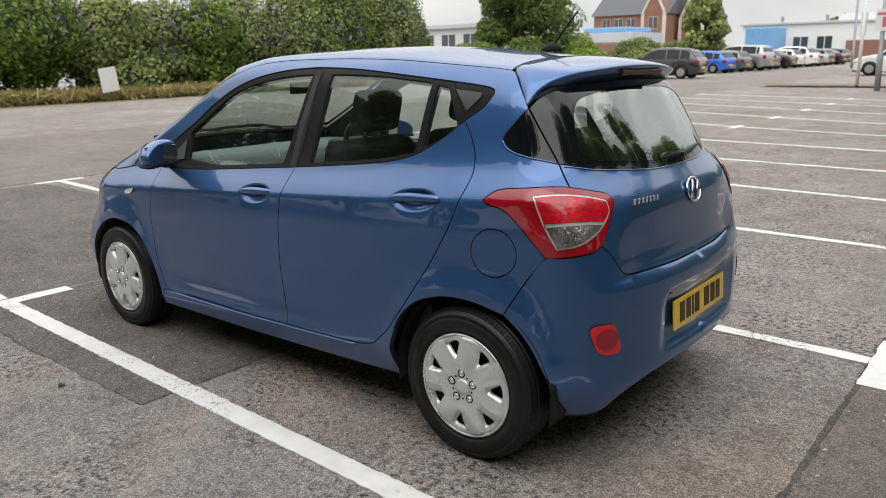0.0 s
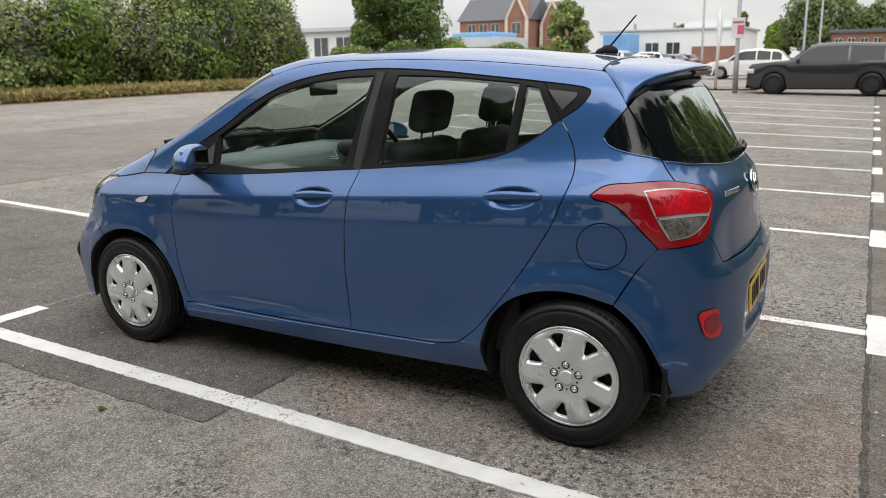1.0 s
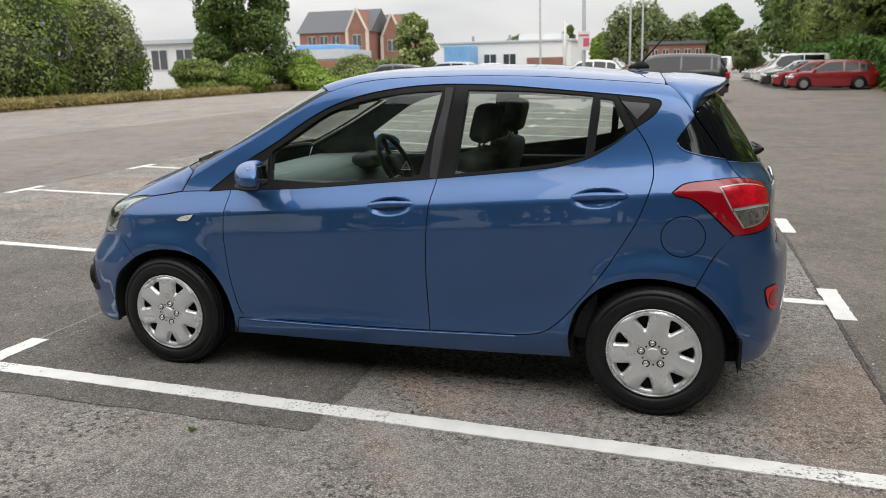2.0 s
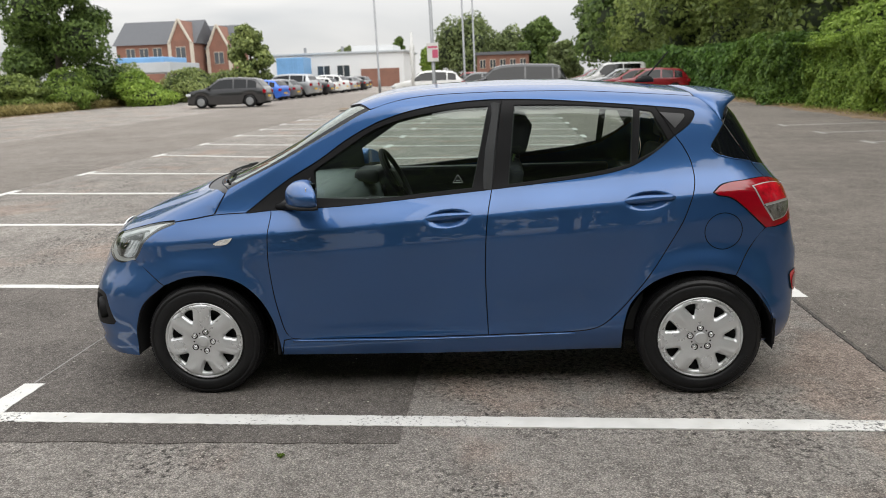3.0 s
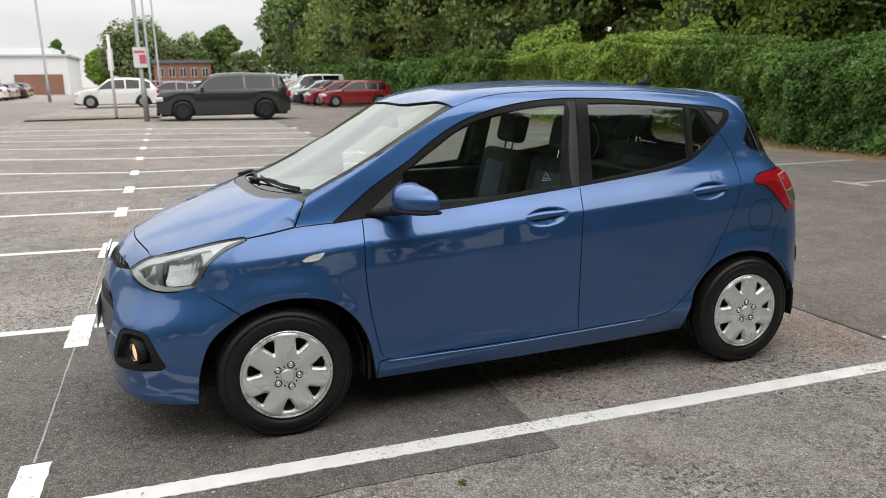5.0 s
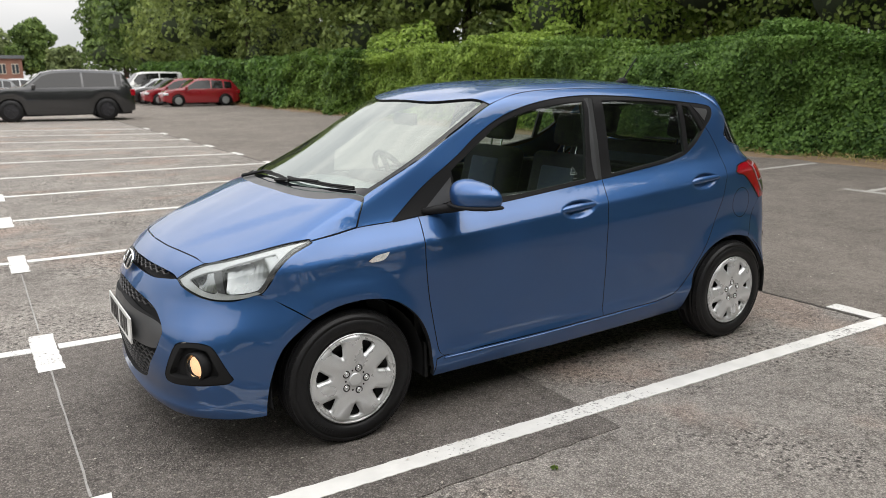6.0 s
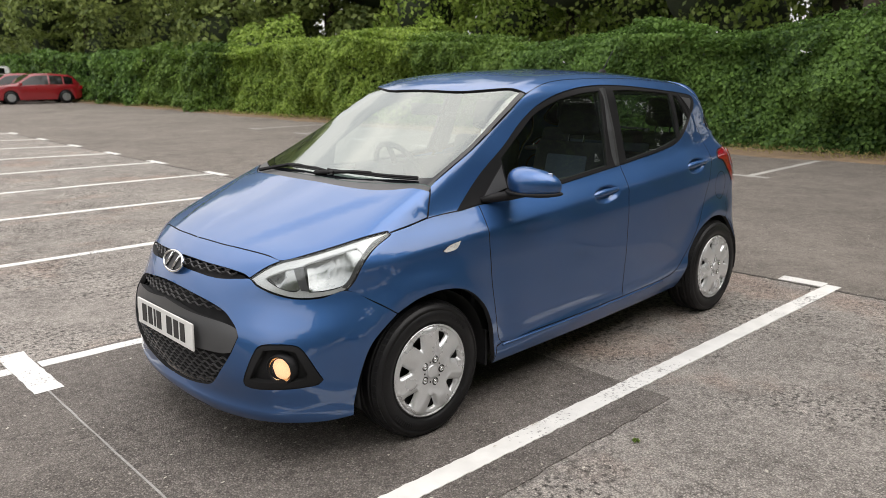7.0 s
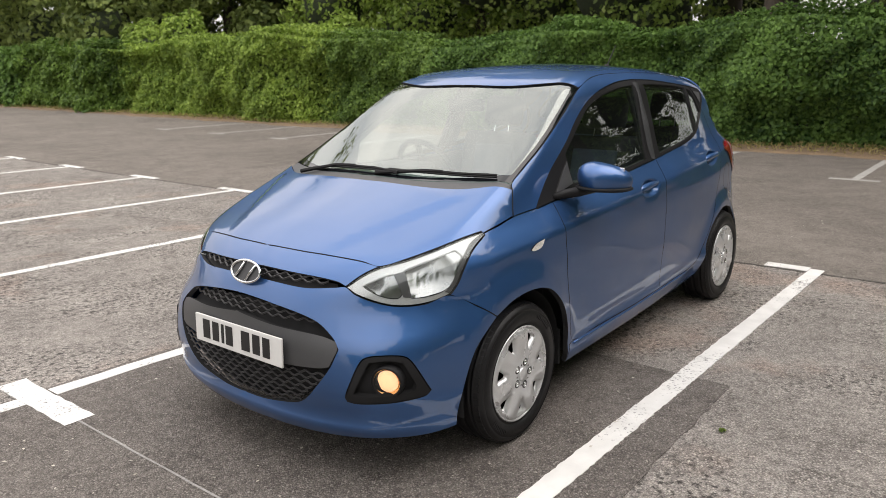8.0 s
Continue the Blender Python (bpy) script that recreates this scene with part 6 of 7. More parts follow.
    fs = panel("fog_surround", FOG_HOLE, DIAG_F, PLASTIC, hatch, gap=0.002, lift=-0.001, edge=0.03, holes=(fore((-0.570, 0.478), (-0.625, 0.484), (-0.660, 0.474), (-0.694, 0.392), (-0.690, 0.372), (-0.630, 0.366), (-0.560, 0.362), (-0.530, 0.368)),), **near_far)
    panel("backing", FOG_HOLE, DIAG_F, PLASTIC, fs, gap=0.004, lift=-0.030, edge=0, **near_far)
    for k in range(5):
        z0 = 0.372 + 0.018 * k
        ends = [(-1.795, s_ * 0.540, z0), (-1.77, s_ * 0.585, z0)]
        part("fin", outward(tube(ends, 0.004, 6)), PLASTIC, fs)
    bm = bmesh.new()
    mm = Matrix.Translation((-1.786, s_ * 0.617, 0.408)) @ Vector((-0.90, s_ * 0.38, 0.0)).to_track_quat("Z", "Y").to_matrix().to_4x4()
    add_lathe(bm, [(0.060, -0.03), (0.058, 0.004), (0.052, 0.010), (0.048, 0.0)], 28, m=mm)
    part("fog_rim", outward(bm), PLASTIC, fs, smooth=True)
    bm = bmesh.new()
    add_lathe(bm, [(0.0480, 0.0), (0.042, -0.012), (0.030, -0.022), (0.014, -0.026), (0.0005, -0.027)], 28, m=mm)
    part("fog_bowl", outward(bm), FOG_BOWL, fs, "warm bright reflector bowl", smooth=True)
    bm = bmesh.new()
    add_lathe(bm, [(0.0005, 0.001), (0.018, -0.001), (0.036, -0.004), (0.040, -0.009), (0.016, -0.022)], 20, m=mm)
    part("fog_bulb", outward(bm), FOG_GLOW, fs, "amber lit bulb", smooth=True)
    bm = bmesh.new()
    add_lathe(bm, [(0.0480, 0.0), (0.040, 0.005), (0.024, 0.008), (0.0005, 0.009)], 28, m=mm)
    part("fog_lens", outward(bm), LAMP_GLASS, fs, "clear fog lamp glass", smooth=True)

# bonnet, roof, tailgate
panel("bonnet", outline(BONNET_FRONT, HEAD_TOP[2:], WING_TOP[:3], side((-1.091, 0.935)), above((-1.064, -0.655)), (BONNET_BACK, -1)), (0.35, 0, -1), PAINT, hatch, both=True, edge=0.02)
panel("cowl", outline(BONNET_BACK, above((-1.052, -0.646)), (SCREEN_FOOT, -1)), TOP_WAY, GREY_PLASTIC, hatch, "black plastic scuttle below the windscreen", both=True, lift=-0.006, gap=0.001)
panel("windscreen", outline(SCREEN_FOOT, PILLAR, (ROOF_FRONT, -1)), (0.45, 0, -0.9), SCREEN_GLASS, hatch, both=True, gap=0.003, lift=-0.008, edge=0.0, grain=0.022)
SCREEN_IN = above((-0.506, 0.0), (-0.493, -0.262), (-0.426, -0.443), (-0.360, -0.530), (-0.540, -0.569), (-0.784, -0.601), (-0.956, -0.613), (-1.018, -0.616), (-1.098, -0.488), (-1.176, -0.280), (-1.205, 0.0))
panel("screen_border", outline(SCREEN_FOOT, PILLAR, (ROOF_FRONT, -1), SCREEN_IN), (0.45, 0, -0.9), DARK_GLASS, hatch, "black printed edge of the windscreen", both=True, gap=0.003, lift=-0.0045, edge=0.0, grain=0.018, dark_edge=False)
panel("roof", outline(ROOF_FRONT, ROOF_SIDE, ROOF_BACK), TOP_WAY, PAINT, hatch, both=True, grain=0.05)
panel("tailgate", outline(GATE_FOOT, LAMP_RIM, side((1.500, 1.006), (1.442, 1.076)), (GLASS_FOOT[:-1], -1)), (-1, 0, 0), PAINT, hatch, both=True)
panel("rear_window", outline(GLASS_FOOT[:-1], GATE_EDGE, [(1.331, -0.535, 1.288), (1.358, -0.475, 1.312), (1.386, -0.356, 1.330), (1.403, -0.198, 1.342), (1.407, 0.0, 1.346)]), (-0.9, 0, -0.35), REAR_GLASS, hatch, both=True, lift=-0.002, edge=0.0, grain=0.025)
GLASS_IN = aft((0.0, 1.308), (-0.15, 1.305), (-0.30, 1.296), (-0.405, 1.276), (-0.452, 1.240), (-0.487, 1.170), (-0.497, 1.115), (-0.478, 1.088), (-0.430, 1.078), (-0.23, 1.062), (0.0, 1.058))
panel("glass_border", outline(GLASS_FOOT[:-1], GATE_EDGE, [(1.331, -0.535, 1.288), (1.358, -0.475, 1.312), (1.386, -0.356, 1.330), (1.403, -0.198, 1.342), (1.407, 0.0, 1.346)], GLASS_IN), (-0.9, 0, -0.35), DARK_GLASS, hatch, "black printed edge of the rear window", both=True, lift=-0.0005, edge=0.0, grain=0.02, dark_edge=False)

# bumpers
panel("bonnet_lip", outline(BONNET_FRONT, HEAD_TOP[:3][::-1], fore((-0.394, 0.733), (-0.20, 0.748), (0.0, 0.752))), (1, 0, -0.2), PAINT, hatch, both=True)
fb = panel("front_bumper", outline(fore((0.0, 0.720), (-0.141, 0.715), (-0.288, 0.708), (-0.400, 0.717)), (HEAD_FOOT, -1), WING_SEAM, ARCH_F2,
                                   fore((-0.619, 0.190), (-0.428, 0.180), (-0.169, 0.176), (0.0, 0.175)), (GRILLE, -1)), DIAG_F, PAINT, hatch, both=True, edge=0.022, holes=(FOG_HOLE,))
rb = panel("rear_bumper", outline(GATE_FOOT, (LAMP_FOOT, -1), BUMPER_SEAM, ARCH_R2, aft((-0.690, 0.235), (-0.610, 0.232), (-0.543, 0.290), (-0.400, 0.335), (-0.20, 0.352), (0.0, 0.355))), DIAG_R, PAINT, hatch, both=True, edge=0.022)

# grille: dark recess, wavy mesh, smooth band, slot under the bonnet
gr = panel("grille", GRILLE, FRONT_WAY, UNDER_AND_GAPS, hatch, "black mesh grille with a smooth band across", both=True, lift=-0.040, edge=0.0)
BAND = fore((0.0, 0.590), (-0.188, 0.572), (-0.40, 0.558), (-0.452, 0.545), (-0.464, 0.518), (-0.440, 0.452), (-0.40, 0.442), (-0.19, 0.430), (0.0, 0.424))
panel("band", BAND, FRONT_WAY, GREY_PLASTIC, gr, "smooth dark grey band", both=True, lift=-0.004, edge=0.03)


def wavy(zlist, ylim, depth, rad, amp, name):
    for k, z0 in enumerate(zlist):
        lim = ylim(z0)
        ys = np.arange(-lim, lim, 0.006)
        zs = z0 + amp * np.sin(ys * 2 * math.pi / 0.054 + (math.pi if k % 2 else 0))
        p, _ = skin([(-1.6, y, z) for y, z in zip(ys, zs)], FRONT_WAY)
        part(name, outward(tube([tuple(q + np.array((depth, 0, 0))) for q in p], rad, 5)), MESH_PLASTIC, gr)


wavy([0.600, 0.617, 0.634], lambda z: 0.37 - (z - 0.60) * 5.0, 0.014, 0.0036, 0.0046, "mesh_bar")
wavy([0.280, 0.300, 0.320, 0.340, 0.360, 0.380, 0.400, 0.418], lambda z: 0.275 + (z - 0.280) * 1.12, 0.014, 0.0042, 0.0050, "mesh_bar")
SLOT = fore((0.0, 0.750), (-0.20, 0.746), (-0.392, 0.731), (-0.400, 0.718), (-0.288, 0.708), (-0.141, 0.715), (0.0, 0.720))
panel("upper_slot", SLOT, FRONT_WAY, UNDER_AND_GAPS, gr, both=True, lift=-0.022, gap=0, edge=0)
wavy([0.726, 0.738], lambda z: 0.36, 0.010, 0.0038, 0.0042, "mesh_bar")


def badge(x, y, z, rx, rz, tilt, facing_x):
    """An oval chrome badge with a slanted bar figure."""
    b = new("badge")
    b.matrix_world = Matrix.Translation((x, y, z)) @ pose(0, 0, 0, 0, tilt, 0)
    b.parent = hatch
    bm = bmesh.new()
    n = 40
    ring = [Vector((0, rx * math.cos(2 * math.pi * i / n), rz * math.sin(2 * math.pi * i / n))) for i in range(n + 1)]
    add_tube(bm, ring, 0.0055, 8, False)
    part("badge_ring", outward(bm), CHROME, b, smooth=True)
    bm = bmesh.new()
    bm.faces.new([bm.verts.new((facing_x * -0.002, rx * 0.97 * math.cos(2 * math.pi * i / n), rz * 0.97 * math.sin(2 * math.pi * i / n))) for i in range(n)])
    part("badge_back", outward(bm), GREY_PLASTIC if facing_x < 0 else PAINT, b)
    bm = bmesh.new()
    s = facing_x
    add_tube(bm, [(s * 0.003, -s * rx * 0.62, -rz * 0.66), (s * 0.004, -s * rx * 0.38, 0), (s * 0.003, -s * rx * 0.16, rz * 0.80)], 0.0055, 6)
    add_tube(bm, [(s * 0.003, s * rx * 0.16, -rz * 0.80), (s * 0.004, s * rx * 0.38, 0), (s * 0.003, s * rx * 0.62, rz * 0.66)], 0.0055, 6)
    part("badge_figure", outward(bm), CHROME, b, smooth=True)
    return b


badge(-1.890, -0.012, 0.734, 0.083, 0.041, 20, -1)
badge(1.683, 0.0, 0.935, 0.060, 0.044, -16, 1)


def plate(name, m, wide, high, mat, label):
    """A number plate; its characters are plain bars."""
    pl = part(name, box((-0.004, -wide / 2, -high / 2), (0.004, wide / 2, high / 2), 0.004), mat, hatch, label)
    pl.matrix_world = m
    x = -wide * 0.40
    for i, bw in enumerate((0.050, 0.046, 0.018, 0.048, 0.0, 0.056, 0.048, 0.046)):
        if bw:
            bar = part("bar", box((0.0042, x, -high * 0.32), (0.0062, x + bw * 0.86, high * 0.36), 0.0006), INK, pl)
        x += (bw if bw else 0.026) + 0.010
    return pl


plate("number_plate", Matrix.Translation((-1.949, -0.010, 0.484)) @ pose(0, 0, 0, 0, 0, 180) @ pose(0, 0, 0, 0, -2, 0), 0.520, 0.111, WHITE_PLATE, "white front number plate")
plate("number_plate", Matrix.Translation((1.734, 0.0, 0.508)) @ pose(0, 0, 0, 0, -4, 0), 0.500, 0.111, YELLOW, "yellow rear number plate")
# script bars on the tailgate
for k in range(7):
    y0 = -0.425 + 0.022 * k
    (q,) = aft((y0 + 0.008, 0.944))
    part("letter_bar", box((q[0], y0, 0.934), (q[0] + 0.006, y0 + 0.015, 0.953), 0.001), CHROME, hatch)


# ---- wheels ----
def tyre_mesh():
    bm = bmesh.new()
    r, w = 0.287, 0.088
    prof = [(0.180, -w + 0.012), (0.190, -w + 0.004), (0.198, -w - 0.001), (0.1995, -w + 0.002), (0.206, -w + 0.000), (0.2075, -w - 0.004), (0.222, -w - 0.006), (0.248, -w - 0.007), (0.2505, -w - 0.003), (0.256, -w - 0.002), (0.2575, -w - 0.005), (0.265, -w - 0.001), (0.277, -w + 0.012), (0.284, -w + 0.026)]
    for g in (-0.046, 0.0, 0.046):
        prof += [(r, g - 0.012), (r, g - 0.004), (r - 0.007, g - 0.0035), (r - 0.007, g + 0.0035), (r, g + 0.004), (r, g + 0.012)]
    prof += [(a, -b) for a, b in reversed(prof[:14])]
    steps = 160
    add_lathe(bm, prof, steps, "y")
    outward(bm)
    return bm


def tread_blocks(side_y):
    """The row of rubber blocks round one shoulder of the tyre."""
    bm = bmesh.new()
    count = 66
    for i in range(count):
        one = bmesh.new()
        add_box(one, (-0.0112, 0.050, 0.270), (0.0112, 0.079, 0.2872))
        turn = Matrix.Rotation(2 * math.pi * i / count, 4, "Y")
        for v in one.verts:
            x, y, z = v.co
            z -= 0.0085 if y > 0.07 and z > 0.28 else 0.0
            v.co = turn @ Vector((x + 0.10 * (y - 0.05), side_y * y, z))
        me = bpy.data.meshes.new("block")
        one.to_mesh(me)
        one.free()
        bm.from_mesh(me)
        bpy.data.meshes.remove(me)
    return outward(bm)


def cap_height(r, ang):
    """Relief of the wheel cover: a shallow dish with raised spokes."""
    h = 0.012 - 0.9 * (r - 0.09) ** 2
    k = math.cos(7 * ang)
    h += 0.006 * max(0.0, -k) * max(0.0, min(1.0, (r - 0.05) / 0.05))
    if r > 0.175:
        h -= 0.004
    if r > 0.184:
        h -= (r - 0.184) * 0.9
    return h


def cap_mesh():
    """The seven-spoke wheel cover, with its holes cut through."""
    pts, edges, loops = [], [], []

    def loop(poly):
        k = len(pts)
        pts.extend(poly)
        edges.extend((k + i, k + (i + 1) % len(poly)) for i in range(len(poly)))
        loops.append(np.array(poly))

    loop([(0.192 * math.cos(2 * math.pi * i / 72), 0.192 * math.sin(2 * math.pi * i / 72)) for i in range(72)])
    for s in range(7):
        a0 = 2 * math.pi * s / 7
        shape = [(0.103, -0.07), (0.099, 0.0), (0.103, 0.07), (0.130, 0.150), (0.158, 0.205), (0.169, 0.19), (0.1725, 0.06), (0.1725, -0.06), (0.169, -0.19), (0.158, -0.205), (0.130, -0.150)]
        dense = rounded([(r * math.cos(a0 + a), r * math.sin(a0 + a)) for r, a in shape], 0.007, corner=80)
        loop([tuple(q) for q in dense])
    for ri, n in ((0.02, 10), (0.035, 16), (0.05, 20), (0.068, 28), (0.085, 35), (0.098, 49), (0.115, 70), (0.13, 70), (0.15, 70), (0.166, 84), (0.171, 84), (0.174, 84), (0.183, 84), (0.186, 84)):
        ring = np.array([(ri * math.cos(2 * math.pi * (i + 0.5) / n), ri * math.sin(2 * math.pi * (i + 0.5) / n)) for i in range(n)])
        keep = np.ones(n, bool)
        for l in loops[1:]:
            keep &= ~contains(l, ring) & (distance(l, ring) > 0.003)
        pts.extend(tuple(q) for q in ring[keep])
    pts.append((0.0, 0.0))
    res = delaunay_2d_cdt([Vector(p) for p in pts], edges, [], 0, 1e-7)
    p2 = np.array([tuple(q) for q in res[0]])
    bm = bmesh.new()
    vs = [bm.verts.new((x, -cap_height(math.hypot(x, z), math.atan2(z, x)), z)) for x, z in p2]
    for f in res[2]:
        c = p2[list(f)].mean(0)[None]
        if np.hypot(*c[0]) < 0.192 and not any(contains(l, c)[0] for l in loops[1:]):
            bm.faces.new([vs[i] for i in f])
    loose = [v for v in bm.verts if not v.link_faces]
    bmesh.ops.delete(bm, geom=loose, context="VERTS")
    bmesh.ops.recalc_face_normals(bm, faces=bm.faces[:])
    if sum(f.normal.y for f in bm.faces) > 0:
        bmesh.ops.reverse_faces(bm, faces=bm.faces[:])
    # bevelled walls of the holes
    rim = [e for e in bm.edges if len(e.link_faces) == 1]
    ext = bmesh.ops.extrude_edge_only(bm, edges=rim)
    for v in (g for g in ext["geom"] if isinstance(g, bmesh.types.BMVert)):
        r = math.hypot(v.co.x, v.co.z)
        if r < 0.188:
            a = math.atan2(v.co.z, v.co.x)
            a0 = round(a * 7 / (2 * math.pi)) * 2 * math.pi / 7
            c = Vector((0.143 * math.cos(a0), v.co.y, 0.143 * math.sin(a0)))
            v.co = v.co.lerp(c, 0.30)
        v.co.y += 0.020
    return bm


TYRE, CAP = tyre_mesh(), cap_mesh()
first = None
for wx in AXLES:
    for s in (-1, 1):
        m = Matrix.Translation((wx, s * (HUB_Y + 0.006), HUB_Z)) @ pose(0, 0, 0, 0, 90.0 if wx < 0 else -5.0, 0)
        if s > 0:
            m = Matrix.Translation((wx, s * (HUB_Y + 0.006), HUB_Z)) @ pose(0, 0, 0, 0, 0, 180)
        if first is None:
            first = new("wheel")
            first["label"] = "black tyre with a silver seven-spoke cover"
            ty = part("tyre", TYRE.copy(), RUBBER, first, smooth=True)
            ty.location = (0, 0.088, 0)
            for sy in (-1, 1):
                part("tread", tread_blocks(sy), RUBBER, first).location = (0, 0.088, 0)
            bmx = bmesh.new()
            add_lathe(bmx, [(0.0005, 0.045), (0.12, 0.045), (0.13, 0.03), (0.182, 0.015), (0.186, 0.006)], 48, "y")
            part("rim", outward(bmx), UNDER_AND_GAPS, first, smooth=True)
            bmx = bmesh.new()
            add_lathe(bmx, [(0.193, 0.012), (0.195, -0.001), (0.190, -0.004), (0.186, 0.0), (0.186, 0.008)], 72, "y")
            part("rim_edge", outward(bmx), SILVER, first, smooth=True)
            part("wheel_cover", CAP.copy(), SILVER, first, smooth=True)
            bmx = bmesh.new()
            add_lathe(bmx, [(0.029, -0.006), (0.028, -0.0135), (0.024, -0.0155), (0.0005, -0.016)], 32, "y")
            part("hub_disc", outward(bmx), SILVER, first, smooth=True)
            for k in range(5):
                a = 2 * math.pi * k / 5 + 0.3
                bmx = bmesh.new()
                add_lathe(bmx, [(0.0120, -0.004), (0.0120, -0.0140), (0.0100, -0.0158), (0.0085, -0.0140), (0.0078, -0.009), (0.0060, -0.009), (0.0045, -0.0150), (0.0004, -0.016)], 16, "y",
                          m=Matrix.Translation((0.050 * math.cos(a), 0.002, 0.050 * math.sin(a))))
                part("bolt", outward(bmx), CHROME, first, smooth=True)
                bmx = bmesh.new()
                a2 = a + math.pi / 5
                add_lathe(bmx, [(0.0042, -0.0128), (0.0004, -0.0134)], 10, "y", m=Matrix.Translation((0.044 * math.cos(a2), 0.0, 0.044 * math.sin(a2))))
                part("stud", outward(bmx), INK, first)
            # flat black rings paint the shade of a hollow round each bolt
            for k in range(5):
                a = 2 * math.pi * k / 5 + 0.3
                bmx = bmesh.new()
                add_lathe(bmx, [(0.0165, -0.0105), (0.0160, -0.0122), (0.0110, -0.0122)], 18, "y", m=Matrix.Translation((0.050 * math.cos(a), 0.0, 0.050 * math.sin(a))))
                part("bolt_recess", outward(bmx), INK, first, smooth=True)
            # raised mouldings on the tyre wall
            for k in range(2):
                bmx = bmesh.new()
                for i in range(9):
                    a = math.pi * k + 0.5 + 0.055 * i
                    add_box(bmx, (0.228, -0.0965, -0.004), (0.246, -0.0935, 0.004), 0.0, Matrix.Rotation(a, 4, "Y") @ Matrix.Translation((0, 0.088, 0)))
                part("wall_moulding", bmx, RUBBER, first)
            first.parent = hatch
            first.matrix_basis = m
        else:
            copy_thing(first, m)
for wx in AXLES:
    for s in (-1, 1):
        bm = bmesh.new()
        n = 22
        rings = []
        for i in range(n + 1):
            a = math.radians(-12) + math.radians(204) * i / n
            rings.append([bm.verts.new((wx + 0.345 * math.cos(a), s * yy, HUB_Z + 0.335 * math.sin(a))) for yy in (0.50, 0.760)])
        for a, b in zip(rings, rings[1:]):
            bm.faces.new((a[0], a[1], b[1], b[0]))
        part("arch_liner", bm, UNDER_AND_GAPS, hatch, smooth=True)
    part("mud_flap", box((wx + 0.335 if wx > 0 else wx + 0.355, -0.755, 0.235 if wx > 0 else 0.195), (wx + 0.350 if wx > 0 else wx + 0.372, -0.60, 0.36), 0.006), PLASTIC, hatch)

# floor pan and dark inner walls, added to keep light from leaking in
bm = box((-1.62, -0.58, 0.185), (1.56, 0.58, 0.30), 0.03)
add_box(bm, (-1.50, -0.56, 0.28), (-0.95, 0.56, 0.66), 0.04)
add_box(bm, (1.10, -0.58, 0.28), (1.58, 0.58, 0.60), 0.04)
add_box(bm, (-0.80, -0.72, 0.22), (0.80, 0.72, 0.30), 0.02)
add_box(bm, (-1.05, -0.62, 0.30), (-0.93, 0.62, 0.92), 0.02)
part("floor_pan", bm, UNDER_AND_GAPS, hatch)

# rounded upper edge of the sill
for sy in (1, -1):
    foot_line = settle(rounded([(x, y, z - 0.012) for x, y, z in DOOR_FOOT + DOOR_FOOT_2[1:3]], 0.05, closed=False))
    part("sill_edge", outward(tube([(x, y * sy, z) for x, y, z in foot_line], 0.0055, 6)), PAINT, hatch, smooth=True)

